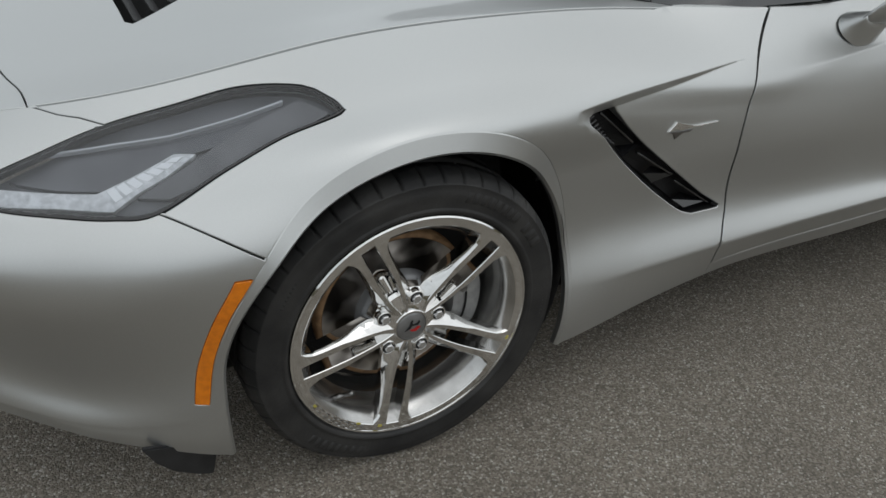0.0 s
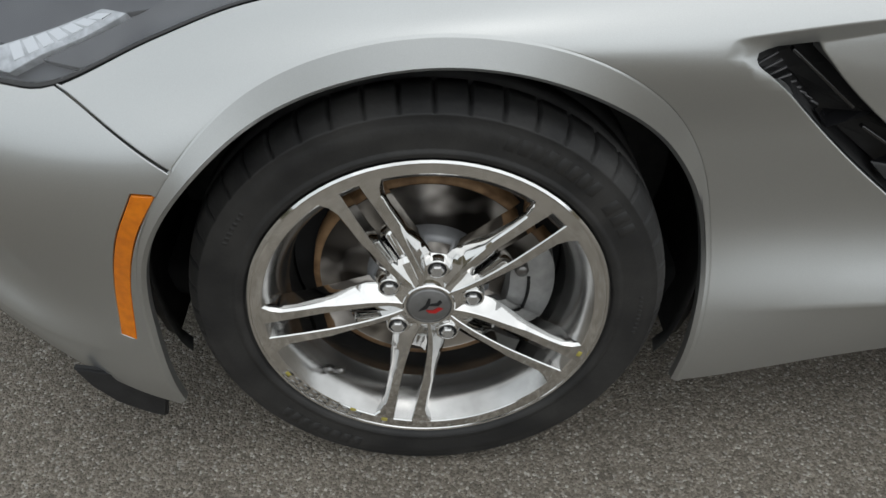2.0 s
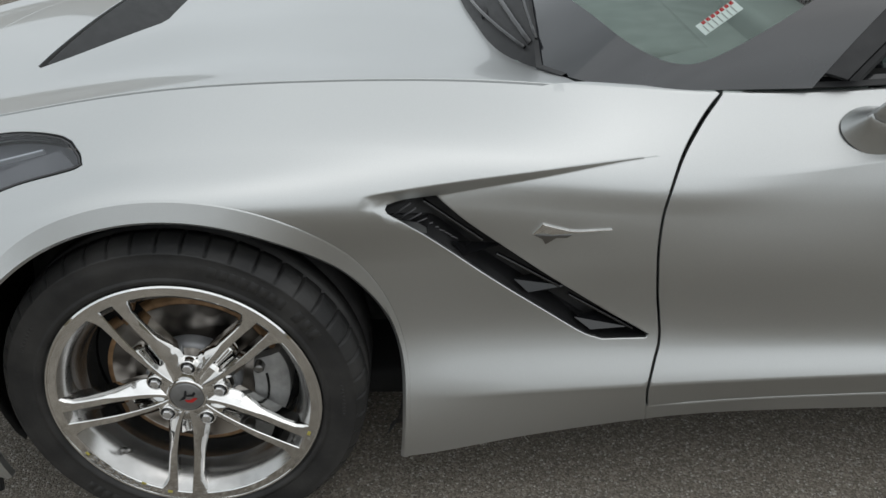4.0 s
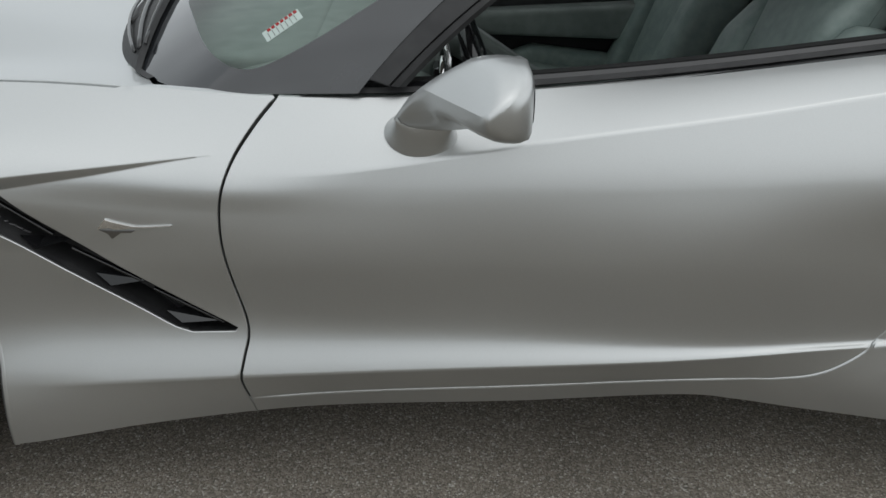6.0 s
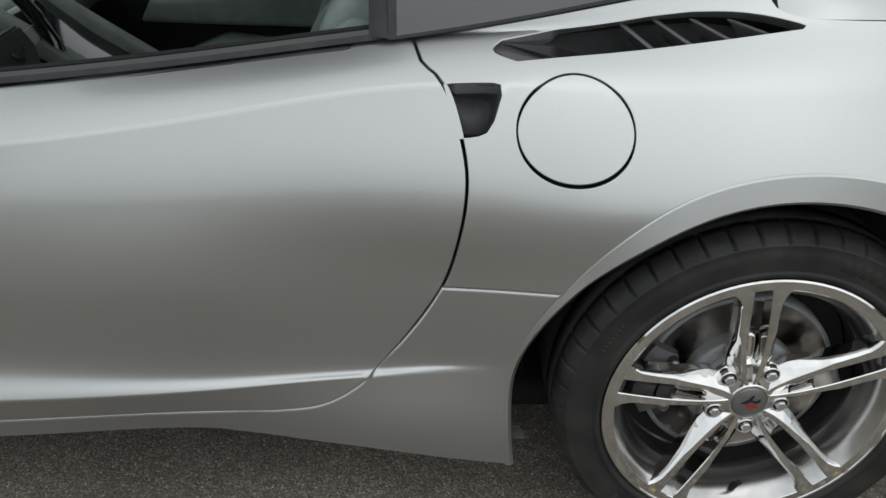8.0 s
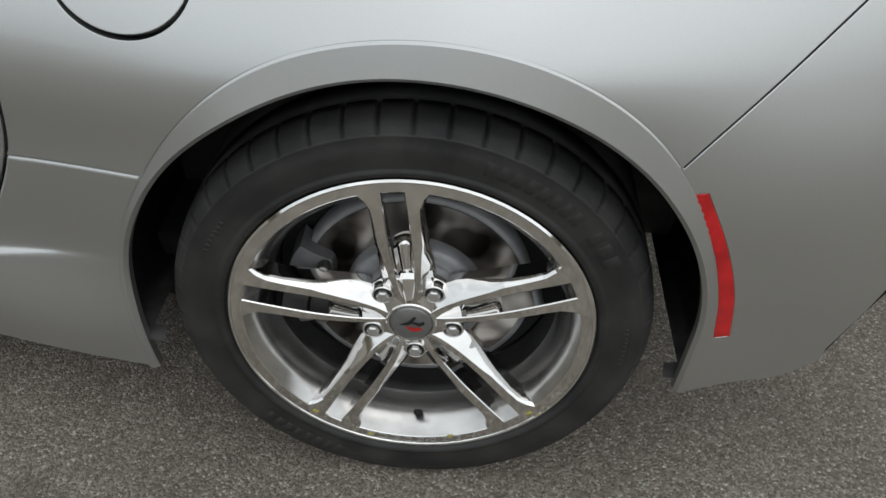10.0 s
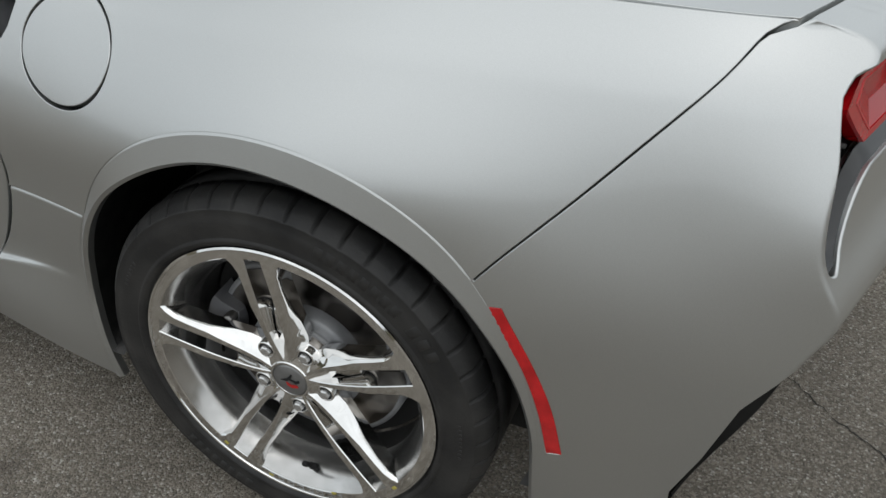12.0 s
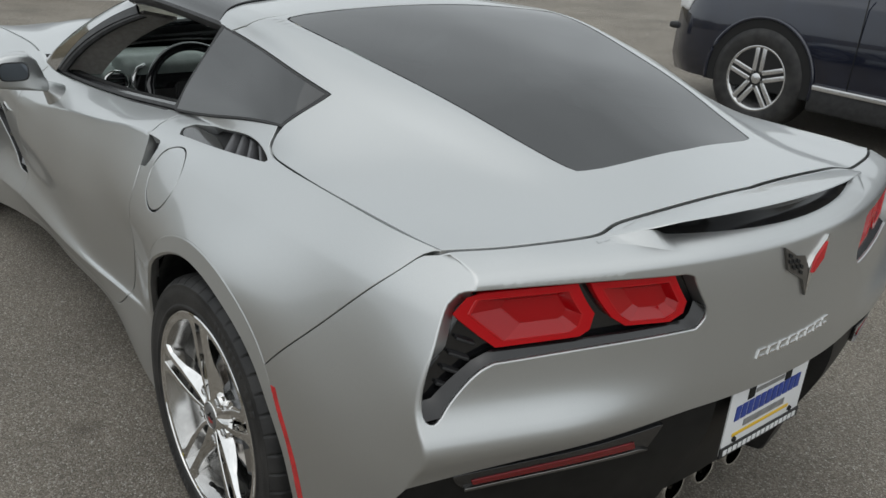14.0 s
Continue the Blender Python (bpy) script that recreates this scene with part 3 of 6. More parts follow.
F_ARCH = arch_line(FRONT, F_EDGE, .150, .142)
R_ARCH = arch_line(REAR, R_EDGE, .172, .215)
f_low, f_high = split(F_ARCH, BUMPER_SEAM[-1])
r_front, r_rest = split(R_ARCH, (2.379, .557))
r_mid, r_back = split(r_rest, TAIL_SEAM[0])
light_d = dom(curve(LIGHT + LIGHT[:1])[:-1])
vent_d = dom(straight(VENT[0], VENT[1]) + curve(VENT[1:5])[1:] + curve(VENT[4:7])[1:] + curve(VENT[6:] + VENT[:1])[1:-1])

# front fender: crest, door gap, bottom edge, wheel opening, bumper seam, headlight
low_front = curve([(.853, .224), (.860, .178)]) + curve([(.860, .178), (.637, .168), (.537, .158), (.434, .145), F_ARCH[-1]])[1:]
fl = [tuple(q) for q in curve(LIGHT + LIGHT[:1])[:-1]]
i_seam = int(np.argmin([(a + .429) ** 2 + (b - .634) ** 2 for a, b in fl]))
i_top = int(np.argmin([(a + .473) ** 2 + (b - .728) ** 2 for a, b in fl]))
light_fender = fl[i_seam:] + fl[:i_top + 1]
light_bumper = fl[i_top:i_seam + 1]
NOSE_SEAM = [(-.572, .698), (-.561, .694), (-.534, .676), (-.505, .665)]
TOP_EDGE = along(6.98, -.572, .64) + curve([(.64, .698), (.68, .71), (.73, .75), (.93, .75)])[1:]
fender_edge = joined(TOP_EDGE, dom(DOOR_FRONT + low_front[1:]), dom(f_high[::-1]), dom(BUMPER_SEAM[::-1]), dom(light_fender), curve(NOSE_SEAM)[::-1])
fender_lines = [[tuple(q) for q in dom([(x, w(x) + d) for x in np.arange(.33, .825, .006)])] for w in (wedge_top, wedge_low) for d in (-0.0022, 0, 0.0022)]
fender = side_skin("front_fender", fender_edge, [vent_d], lines=fender_lines, gap=.0036, fold=.024, bevel=.0028)
bumper_edge = joined(along(6.98, -.93, -.572), curve(NOSE_SEAM), dom(light_bumper), dom(BUMPER_SEAM), dom(f_low[::-1]), dom(curve([F_ARCH[0], (-.455, .176), (-.515, .184), (-.566, .192), (-.617, .207), (-.70, .233), (-.80, .262), (-.93, .295)])))
front_bumper = side_skin("front_bumper", bumper_edge, [dom(band(MARK_F))], fold=0.012)

# door with the sill panel under it
door = side_skin("door", joined(along(7.25, 2.13, .94), dom(DOOR_FRONT), dom(SILL), dom(DOOR_REAR[::-1])), gap=.0044, fold=.024)
rocker_low = curve([(.860, .178), (1.376, .205), (1.713, .222), (1.828, .213), (1.943, .200), (2.10, .190), R_ARCH[0]])
rear_arc_low = [p for p in r_front]
cut_r = int(np.argmin([(a - 2.181) ** 2 + (b - .553) ** 2 for a, b in DOOR_REAR]))
rocker = side_skin("sill_panel", joined(dom(curve([(.853, .224), (.860, .178)])), dom(rocker_low), dom(rear_arc_low), dom(straight((2.379, .557), (2.181, .553))), dom(DOOR_REAR[cut_r:]), dom([(x, z - .0035 * float(ramp(x, .87, .93)) * (1 - float(ramp(x, 1.75, 1.87)))) for x, z in SILL[::-1]])), gap=.0040, fold=.02, bevel=.0075)

# rear quarter panel
FUEL = dom([(2.377 + .0856 * math.cos(a), .8135 + .0706 * math.sin(a)) for a in np.linspace(0, 2 * math.pi, 64, endpoint=False)])
POCKET = dom(curve([(2.186, .872), (2.230, .874), (2.266, .871), (2.262, .845), (2.246, .814), (2.207, .805)]) + [(2.196, .84)])
SHOULDER_VENT = np.array(joined(curve([(2.295, .640), (2.272, .652), (2.262, .665), (2.276, .681)]), curve([(2.276, .681), (2.42, .710), (2.50, .727), (2.565, .731)]), curve([(2.565, .731), (2.625, .724), (2.672, .712), (2.708, .6985), (2.729, .6915), (2.716, .6890)]), curve([(2.716, .6890), (2.64, .680), (2.47, .6605), (2.34, .645), (2.295, .640)])))
top_line = [(2.139, .7999), (2.40, .7999), (2.674, .7999), (2.683, .765), (2.692, .732), (2.73, .708), (2.80, .7015), (2.92, .700), (3.1, .700), (3.30, .700), (3.320, .699)]
quarter = side_skin("quarter_panel", joined(dom(DOOR_REAR[:cut_r + 1][::-1]), straight((2.139, .74), (2.139, .7999)), straight(top_line[0], top_line[2]), curve(top_line[2:]), dom(TAIL_SEAM[::-1]), dom(r_mid[::-1]), dom(straight((2.379, .557), (2.181, .553)))), [FUEL, POCKET, SHOULDER_VENT], gap=.0030, fold=.024)
fuel_door = side_skin("fuel_door", FUEL)


# wheel arch lips
def arch_lip(name, c, hole, rim_shape, z_front, z_back):
    outer = np.array(arch_line(c, rim_shape, z_front, z_back))
    inner = np.array(arch_line(c, hole, z_front, z_back))
    d = dom(outer)
    base = sp(d[:, 0], d[:, 1])
    n = len(base)
    turn = np.array([0, 1, 0])
    verts, faces = [], []
    edge = np.stack([inner[:, 0], base[:, 1] - 0.010 * np.clip((outer[:, 1] - c[1]) / 0.35, 0, 1), inner[:, 1]], -1)
    shrink = np.stack([(inner[:, 0] - c[0]) * 0.985 + c[0], edge[:, 1] + 0.005, c[1] + (inner[:, 1] - c[1]) * np.where(inner[:, 1] > c[1], 0.985, 1)], -1)
    rim = sn(d[:, 0], d[:, 1])
    away = base - edge
    away /= np.linalg.norm(away, axis=1, keepdims=True)
    for ring in (base + away * .0045 - rim * .0012, base + rim * .0001, edge * 0.9 + base * 0.1, edge, shrink, shrink + turn * 0.014):
        verts += list(ring)
    for r in range(5):
        for i in range(n - 1):
            faces.append((r * n + i, r * n + i + 1, (r + 1) * n + i + 1, (r + 1) * n + i))
    me = mesh_of(name, verts, faces)
    bm = bmesh.new()
    bm.from_mesh(me)
    bmesh.ops.recalc_face_normals(bm, faces=bm.faces)
    for e in bm.edges:
        e.smooth = e.calc_face_angle(0) < 0.22
    ob = part(name, bm, PAINT, car)
    return ob


lip_front = arch_lip("wheel_arch_lip", FRONT, F_HOLE, F_EDGE, .150, .142)
lip_rear = arch_lip("wheel_arch_lip", REAR, R_HOLE, R_EDGE, .172, .215)


# wheel housings
def housing(c, r, y0, y1):
    prof = [(r, y0), (r + .006, y0 + .03), (r + .03, y0 + .034), (r + .03, y1)]
    n = 40
    verts, faces = [], []
    for i in range(n + 1):
        a = math.pi * 1.28 * i / n - math.pi * 0.14
        verts += [(c[0] + q * math.cos(a), y, max(c[1] + q * math.sin(a), 0.17 if c is FRONT else 0.235)) for q, y in prof]
    for i in range(n):
        faces += [(4 * i + j, 4 * i + j + 1, 4 * i + j + 5, 4 * i + j + 4) for j in range(3)]
    faces.append(tuple(4 * i + 3 for i in range(n + 1)))
    return mesh_of("wheel_housing", verts, faces)


for c, r in ((FRONT, F_IN + .022), (REAR, R_IN + .016)):
    h = hang("wheel_housing", housing(c, r, -.83 if c is FRONT else -.87, -.52), ARCH_LINER, car)
    other_side(h)

# dark inner shell behind the gaps
def shell():
    xs, vs = np.arange(-.6, 3.31, .06), np.arange(0.6, 7.1, .25)
    gx, gv = np.meshgrid(xs, vs, indexing="ij")
    p = side_point(gx, gv) - 0.030 * side_normal(gx, gv)
    faces = []
    k = len(vs)
    for i in range(len(xs) - 1):
        for j in range(k - 1):
            c = p[i:i + 2, j:j + 2].reshape(-1, 3).mean(0)
            if min(math.hypot(c[0] - FRONT[0], c[2] - FRONT[1]) - F_OUT, math.hypot(c[0] - REAR[0], c[2] - REAR[1]) - R_OUT) > 0.03 and c[2] > 0.23 and not (.33 < c[0] < .87 and .34 < c[2] < .71):
                if not (2.15 < c[0] < 2.80 and c[2] > .79) and not (c[0] < -.1 and c[2] > .60) :
                    faces.append((i * k + j, (i + 1) * k + j, (i + 1) * k + j + 1, i * k + j + 1))
    return mesh_of("inner_shell", p.reshape(-1, 3), faces)


inner = hang("inner_shell", shell(), LINER, car)
floor_pan = part("floor_pan", block((3.6, 1.42, 0.06), (1.3, 0, 0.20), 0.02), LINER, car)


# ---- wheels ----
def tyre_mesh(c, tr, rr, y_out, width):
    """Tread with cut grooves and a sidewall with raised rings."""
    y_in = y_out + width
    h = tr - rr
    mid = [(rr - .012, y_out + .014), (rr + .002, y_out + .006), (rr + .005, y_out - .001), (rr + .010, y_out - .0045), (rr + .014, y_out - .005), (rr + .016, y_out - .0025), (rr + .019, y_out - .0022),
           (rr + h * .45, y_out - .0050), (rr + h * .62, y_out - .0045), (rr + h * .74, y_out - .0005), (rr + h * .76, y_out - .0013), (rr + h * .78, y_out + .0012), (rr + h * .88, y_out + .010), (rr + h * .955, y_out + .021)]
    tread = [(tr - .0015, y_out + .034), (tr, y_out + .05), (tr - .007, y_out + .051), (tr - .007, y_out + .058), (tr, y_out + .059), (tr, y_out + .10), (tr - .007, y_out + .101), (tr - .007, y_out + .110), (tr, y_out + .111),
             (tr - .001, y_in - .03), (tr - .012, y_in - .004), (rr + .03, y_in), (rr - .012, y_in - .012)]
    n = 864
    verts, faces = lathe(mid + tread, n, (c[0], 0, c[1]))
    k = len(mid + tread)
    base = len(mid)
    for i in range(n):
        if i % 18 in (0, 1):
            for j in (base - 3, base - 2, base - 1, base, base + 1):
                x, y, z = verts[i * k + j]
                s = 1 - (.0085 if j >= base - 1 else .004 if j == base - 2 else .0012) / tr
                verts[i * k + j] = (c[0] + (x - c[0]) * s, y, c[1] + (z - c[1]) * s)
    verts = [(x, y, max(z, 0.0)) for x, y, z in verts]
    return mesh_of("tyre", verts, faces)


def spoke_lines(rr):
    """Along a spoke from hub to rim: half the slot, the flat ridge, the flank beside it and how far the flank drops."""
    k = rr / .243
    at = [0, .06, .14, .25, .38, .48, .56, .75, .86, .93, 1]
    slot = [.0015, .0050, .0082, .0112, .0132, .0142, .0146, .0142, .0138, .0134, .0132]
    flat = [.0050, .0066, .0078, .0088, .0096, .0108, .0130, .0140, .0158, .0215, .0330]
    flank = [.0110, .0150, .0180, .0165, .0120, .0078, .0048, .0030, .0028, .0030, .0036]
    drop = [.0100, .0150, .0190, .0200, .0180, .0145, .0100, .0065, .0060, .0060, .0060]
    return [lambda u, row=row: float(np.interp(u, at, row)) * k for row in (slot, flat, flank, drop)]


def ridge_y(y_lip, u):
    return y_lip + .0012 + .0160 * (1 - u) ** 1.25


def spoke_mesh(rr, y_lip):
    """A twin spoke: two flat ridges with an open slot between them, a knuckle half way and broad flanks that spread towards the hub; radial along +x, sideways z."""
    bm = bmesh.new()
    slot_f, flat_f, flank_f, drop_f = spoke_lines(rr)
    us = np.unique(np.concatenate([np.linspace(0, 1, 25), [.46, .48, .50, .54, .56, .58, .86, .90, .93, .97]]))
    for sign in (1, -1):
        rows = []
        for u in us:
            r = 0.032 + (rr - 0.019 - 0.032) * u
            a, w, k, h = slot_f(u), flat_f(u), flank_f(u), drop_f(u)
            y = ridge_y(y_lip, u)
            deep = .046 - .012 * u
            rows.append([bm.verts.new(q) for q in ((r, y + deep, sign * (a + .0035)), (r, y + .010, sign * (a + .0012)), (r, y + .0016, sign * a), (r, y, sign * (a + .0012)), (r, y, sign * (a + w)), (r, y + .0020, sign * (a + w + .0016)), (r, y + .002 + h * .34, sign * (a + w + .0016 + k * .52)), (r, y + .002 + h, sign * (a + w + .0016 + k)), (r, y + h + .007, sign * (a + w + k + .0014)), (r, y + deep, sign * (a + w + k * .8)))])
        n = len(rows[0])
        for i in range(len(rows) - 1):
            for j in range(n):
                bm.faces.new((rows[i][j], rows[i][(j + 1) % n], rows[i + 1][(j + 1) % n], rows[i + 1][j]))
    bmesh.ops.recalc_face_normals(bm, faces=bm.faces)
    for f in bm.faces:
        f.smooth = True
    for e in bm.edges:
        e.smooth = e.calc_face_angle(0) < .36
    return bm


def slot_mesh(rr, y_lip):
    """The scooped floor between the two ridges of a spoke, from the hub to half way out."""
    slot_f = spoke_lines(rr)[0]
    verts, faces, n = [], [], 18
    for u in np.linspace(0, 1, n):
        r = .030 + (.47 * rr - .030) * u
        v = max(0, (r - .032) / (rr - .051))
        h = slot_f(v) + .0012
        y = ridge_y(y_lip, v) + .0055 + .026 * u ** 1.15
        verts += [(r, y + (1 - q * q) * .010 * min(1, .3 + u * 2), h * q) for q in np.linspace(-1, 1, 9)]
    last = verts[-9:]
    verts += [(x + .002, y + .020, z) for x, y, z in last]
    for i in range(n):
        faces += [(i * 9 + j, i * 9 + j + 1, i * 9 + j + 10, i * 9 + j + 9) for j in range(8)]
    return mesh_of("slot_floor", verts, faces)


def crisp(ob, angle=.35):
    """Marks the edges of a turned part that are not rounded."""
    bm = bmesh.new()
    bm.from_mesh(ob.data)
    for e in bm.edges:
        e.smooth = e.calc_face_angle(0) < angle
    bm.to_mesh(ob.data)
    bm.free()
    return ob


def build_wheel(c, tr, rr, y_lip, width, phase, cal, valve, label, dr, hat, letter, cal_mat):
    w = tagged(new("wheel"), label)
    w.parent = car
    t = hang("tyre", tyre_mesh(c, tr, rr, y_lip, width), RUBBER, w, "black low-profile tyre with worn tread blocks")
    y_face = y_lip + 0.012
    # raised marks on the sidewall
    mark_r = rr + (tr - rr) * .50
    for start, count, gap_a, tall, wide in ((math.pi * .40, 8, .062, .020, .013), (math.pi * .22, 3, .075, .022, .015), (-math.pi * .62, 8, .062, .020, .013), (math.pi * .86, 7, .03, .007, .005), (.12, 9, .028, .006, .005)):
        q = block((tall, .0016, wide), (0, 0, 0), .0004, 1)
        me = bpy.data.meshes.new("sidewall_mark")
        q.to_mesh(me)
        q.free()
        me.materials.append(RUBBER)
        for i in range(count):
            mark = new("sidewall_mark", me)
            mark.parent = t
            mark.matrix_basis = Matrix.Translation((c[0], 0, c[1])) @ Matrix.Rotation(-(start - i * gap_a), 4, "Y") @ Matrix.Translation((mark_r, y_lip - .0044, 0))
    at_lip = [(rr - .0, y_lip + .006), (rr + .001, y_lip), (rr - .002, y_lip - .002), (rr - .0045, y_lip - .0012), (rr - .0052, y_lip + .0006), (rr - .0185, y_lip + .0012), (rr - .0200, y_lip + .0022)]
    v, f = lathe(at_lip, 96, (c[0], 0, c[1]))
    crisp(hang("rim", mesh_of("rim", v, f), CHROME, w, "bright chrome rim"))
    v, f = lathe([at_lip[-1]] + [(rr - .0280, y_lip + .0105), (rr - .0350, y_lip + .0205), (rr - .0410, y_lip + .035), (rr - .044, y_lip + .05), (rr - .0465, y_lip + .062), (rr - .049, y_lip + .068), (rr - .050, y_lip + .11), (rr - .040, y_lip + .16), (rr - .030, y_lip + width - .01)], 96, (c[0], 0, c[1]))
    crisp(hang("barrel", mesh_of("barrel", v, f), BARREL, w, "satin silver wheel barrel"))
    one = spoke_mesh(rr, y_lip)
    me = bpy.data.meshes.new("spoke")
    one.to_mesh(me)
    one.free()
    me.materials.append(CHROME)
    floor_me = slot_mesh(rr, y_lip)
    floor_me.materials.append(CHROME)
    for s in range(5):
        fl_ob = new("slot_floor", floor_me)
        fl_ob.parent = w
        fl_ob.matrix_basis = Matrix.Translation((c[0], 0, c[1])) @ Matrix.Rotation(-radians(phase + 72 * s), 4, "Y")
        sp_ob = new("spoke", me)
        sp_ob.parent = w
        sp_ob.matrix_basis = Matrix.Translation((c[0], 0, c[1])) @ Matrix.Rotation(-radians(phase + 72 * s), 4, "Y")
    hub_prof = [(.0, y_face + .006), (.030, y_face + .006), (.0315, y_face + .003), (.0345, y_face + .003), (.036, y_face + .005), (.045, y_face + .009), (.060, y_face + .013), (.071, y_face + .017), (.077, y_face + .023), (.080, y_face + .07)]
    v, f = lathe(hub_prof, 60, (c[0], 0, c[1]))
    crisp(hang("hub", mesh_of("hub", v, f), CHROME, w))
    v, f = lathe([(.0, y_face + .002), (.027, y_face + .0022), (.0295, y_face + .004), (.030, y_face + .008)], 48, (c[0], 0, c[1]))
    hang("centre_cap", mesh_of("centre_cap", v, f), CAP, w, "grey centre cap with a crossed-flag mark")
    cap_at = Matrix.Translation((c[0], y_face + .0016, c[1])) @ Matrix.Rotation(-radians(phase - 95), 4, "Y")
    for pts, mat in (([(-.016, -.002), (-.004, .004), (.004, .014), (.007, .013), (.002, .003), (-.004, -.002)], LINER), ([(.001, .002), (.012, -.003), (.019, .001), (.018, .006), (.012, .002), (.004, .004)], LINER), ([(-.006, -.004), (.002, -.008), (.012, -.006), (.016, -.010), (.004, -.014), (-.004, -.010)], MARK_RED)):
        q = prism(pts, .0012, lambda a, b, h: (a, -h, b))
        q.transform(cap_at)
        part("cap_mark", q, mat, w)
    for k in range(8):
        a = radians(letter + (k - 3.5) * 4.6)
        for d0, d1, wide in ((.0085, .0036, .0026), (.0165, .0036, .0026), (.0125, .0026, .0070)):
            q = block((d1 if wide > .005 else .0016, .0010, .013 if wide < .005 else .0022), (0, 0, 0), 0, 1)
            q.transform(Matrix.Translation((c[0], 0, c[1])) @ Matrix.Rotation(-a, 4, "Y") @ Matrix.Translation((rr - d0, y_lip + .0006, .005 if wide > .005 else 0)))
            part("engraved_bar", q, SLOT, w)
    for a, dr_ in ((radians(phase + 144 - 7), .016), (radians(phase + 216 + 7), .015), (radians(letter + 14), .019), (radians(letter - 16), .012)):
        q = block((.006, .0008, .009), (0, 0, 0), .0003, 1)
        q.transform(Matrix.Translation((c[0], 0, c[1])) @ Matrix.Rotation(-a, 4, "Y") @ Matrix.Translation((rr - dr_, y_lip + .0006, 0)))
        part("paint_mark", q, MARKING, w, "smear of yellow marking paint")
    for s in range(5):
        a = radians(phase + 36 + 72 * s)
        x, z = c[0] + .0603 * math.cos(a), c[1] + .0603 * math.sin(a)
        v, f = lathe([(.0, y_face + .003), (.0075, y_face + .003), (.0095, y_face + .005), (.010, y_face + .03)], 6, (x, 0, z))
        hang("lug_nut", mesh_of("lug_nut", v, f, False), ALLOY, w)
        # black floor paints the shade at the bottom of the chrome recess
        v, f = lathe([(.0, y_face + .0105), (.0128, y_face + .0105), (.0129, y_face + .03)], 24, (x, 0, z))
        hang("lug_well", mesh_of("lug_well", v, f), LINER, w)
        v, f = lathe([(.0128, y_face + .012), (.0129, y_face + .0080), (.0142, y_face + .0076), (.0158, y_face + .0095), (.0165, y_face + .03)], 24, (x, 0, z))
        hang("well_rim", mesh_of("well_rim", v, f), CHROME, w)
    # brake disc and caliper
    yd = y_lip + .085
    v, f = lathe([(.02, yd - .020), (hat * .55, yd - .021), (hat * .56, yd - .024), (hat * .78, yd - .024), (hat * .80, yd - .026), (hat * .95, yd - .025), (hat, yd - .020), (hat + .001, yd)], 72, (c[0], 0, c[1]))
    hang("disc_hat", mesh_of("disc_hat", v, f), HAT, w, "dull grey hat of the brake disc")
    # swept face; its light and dark reflections are part of the colour
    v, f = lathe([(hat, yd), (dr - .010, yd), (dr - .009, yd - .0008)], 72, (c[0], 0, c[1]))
    hang("brake_disc", mesh_of("brake_disc", v, f), DISC, w, "swept brake disc with bright and dark reflections painted in")
    v, f = lathe([(dr - .009, yd + .0004), (dr, yd + .0008), (dr + .001, yd + .03)], 72, (c[0], 0, c[1]))
    hang("disc_edge", mesh_of("disc_edge", v, f), RUST if cal < 0 else HAT, w, "rusty disc edge" if cal < 0 else "")
    # caliper and tyre valve
    side_a = cal
    bm = bmesh.new()
    cv = []
    for t in np.linspace(-.42, .42, 11):
        a = radians(side_a) + t
        k = 1 - .25 * (abs(t) / .42) ** 4
        cv.append([bm.verts.new((c[0] + q * math.cos(a), y, c[1] + q * math.sin(a))) for q, y in ((dr - .052 * k, yd - .004), (dr - .048 * k, yd - .026 * k), (dr - .004, yd - .030 * k), (dr + .016 * k, yd - .020), (dr + .018 * k, yd + .03))])
    for i in range(10):
        for j in range(4):
            bm.faces.new((cv[i][j], cv[i][j + 1], cv[i + 1][j + 1], cv[i + 1][j]))
    for end in (cv[0], cv[-1]):
        bm.faces.new(end)
    bmesh.ops.recalc_face_normals(bm, faces=bm.faces)
    for q in bm.faces:
        q.smooth = True
    for q in bm.edges:
        q.smooth = q.calc_face_angle(0) < .6
    caliper = part("brake_caliper", bm, cal_mat, w, "grey brake caliper with two bolts")
    for t in (-.34, .34):
        a = radians(side_a) + t
        v, f = lathe([(0, yd - .040), (.008, yd - .040), (.010, yd - .036), (.010, yd - .010)], 10, (c[0] + (dr - .03) * math.cos(a), 0, c[1] + (dr - .03) * math.sin(a)))
        hang("caliper_bolt", mesh_of("caliper_bolt", v, f), STEEL, caliper)
    for k in range(6):
        a = radians(side_a) - .16 + k * .064
        q = dr - .022
        part("caliper_bar", block((.004, .0015, .014), (c[0] + q * math.cos(a), yd - .0305, c[1] + q * math.sin(a)), 0, turn=Matrix.Rotation(-a, 4, "Y")), LINER, caliper)
    va = math.atan2(valve[1] - c[1], valve[0] - c[0])
    vr = rr - .044
    v, f = tube([(c[0] + (vr - q) * math.cos(va), y_lip + .028 - q * .75, c[1] + (vr - q) * math.sin(va)) for q in (-.008, .002, .008, .0082, .024, .0242, .032)], [.0065, .0065, .0065, .0042, .0042, .0052, .0050], 10)
    hang("tyre_valve", mesh_of("tyre_valve", v, f), STEEL if cal < 0 else LINER, w)
    v, f = lathe([(.0, yd + .04), (rr - .05, yd + .04)], 48, (c[0], 0, c[1]))
    hang("brake_shield", mesh_of("brake_shield", v, f), LINER, w)
    return w


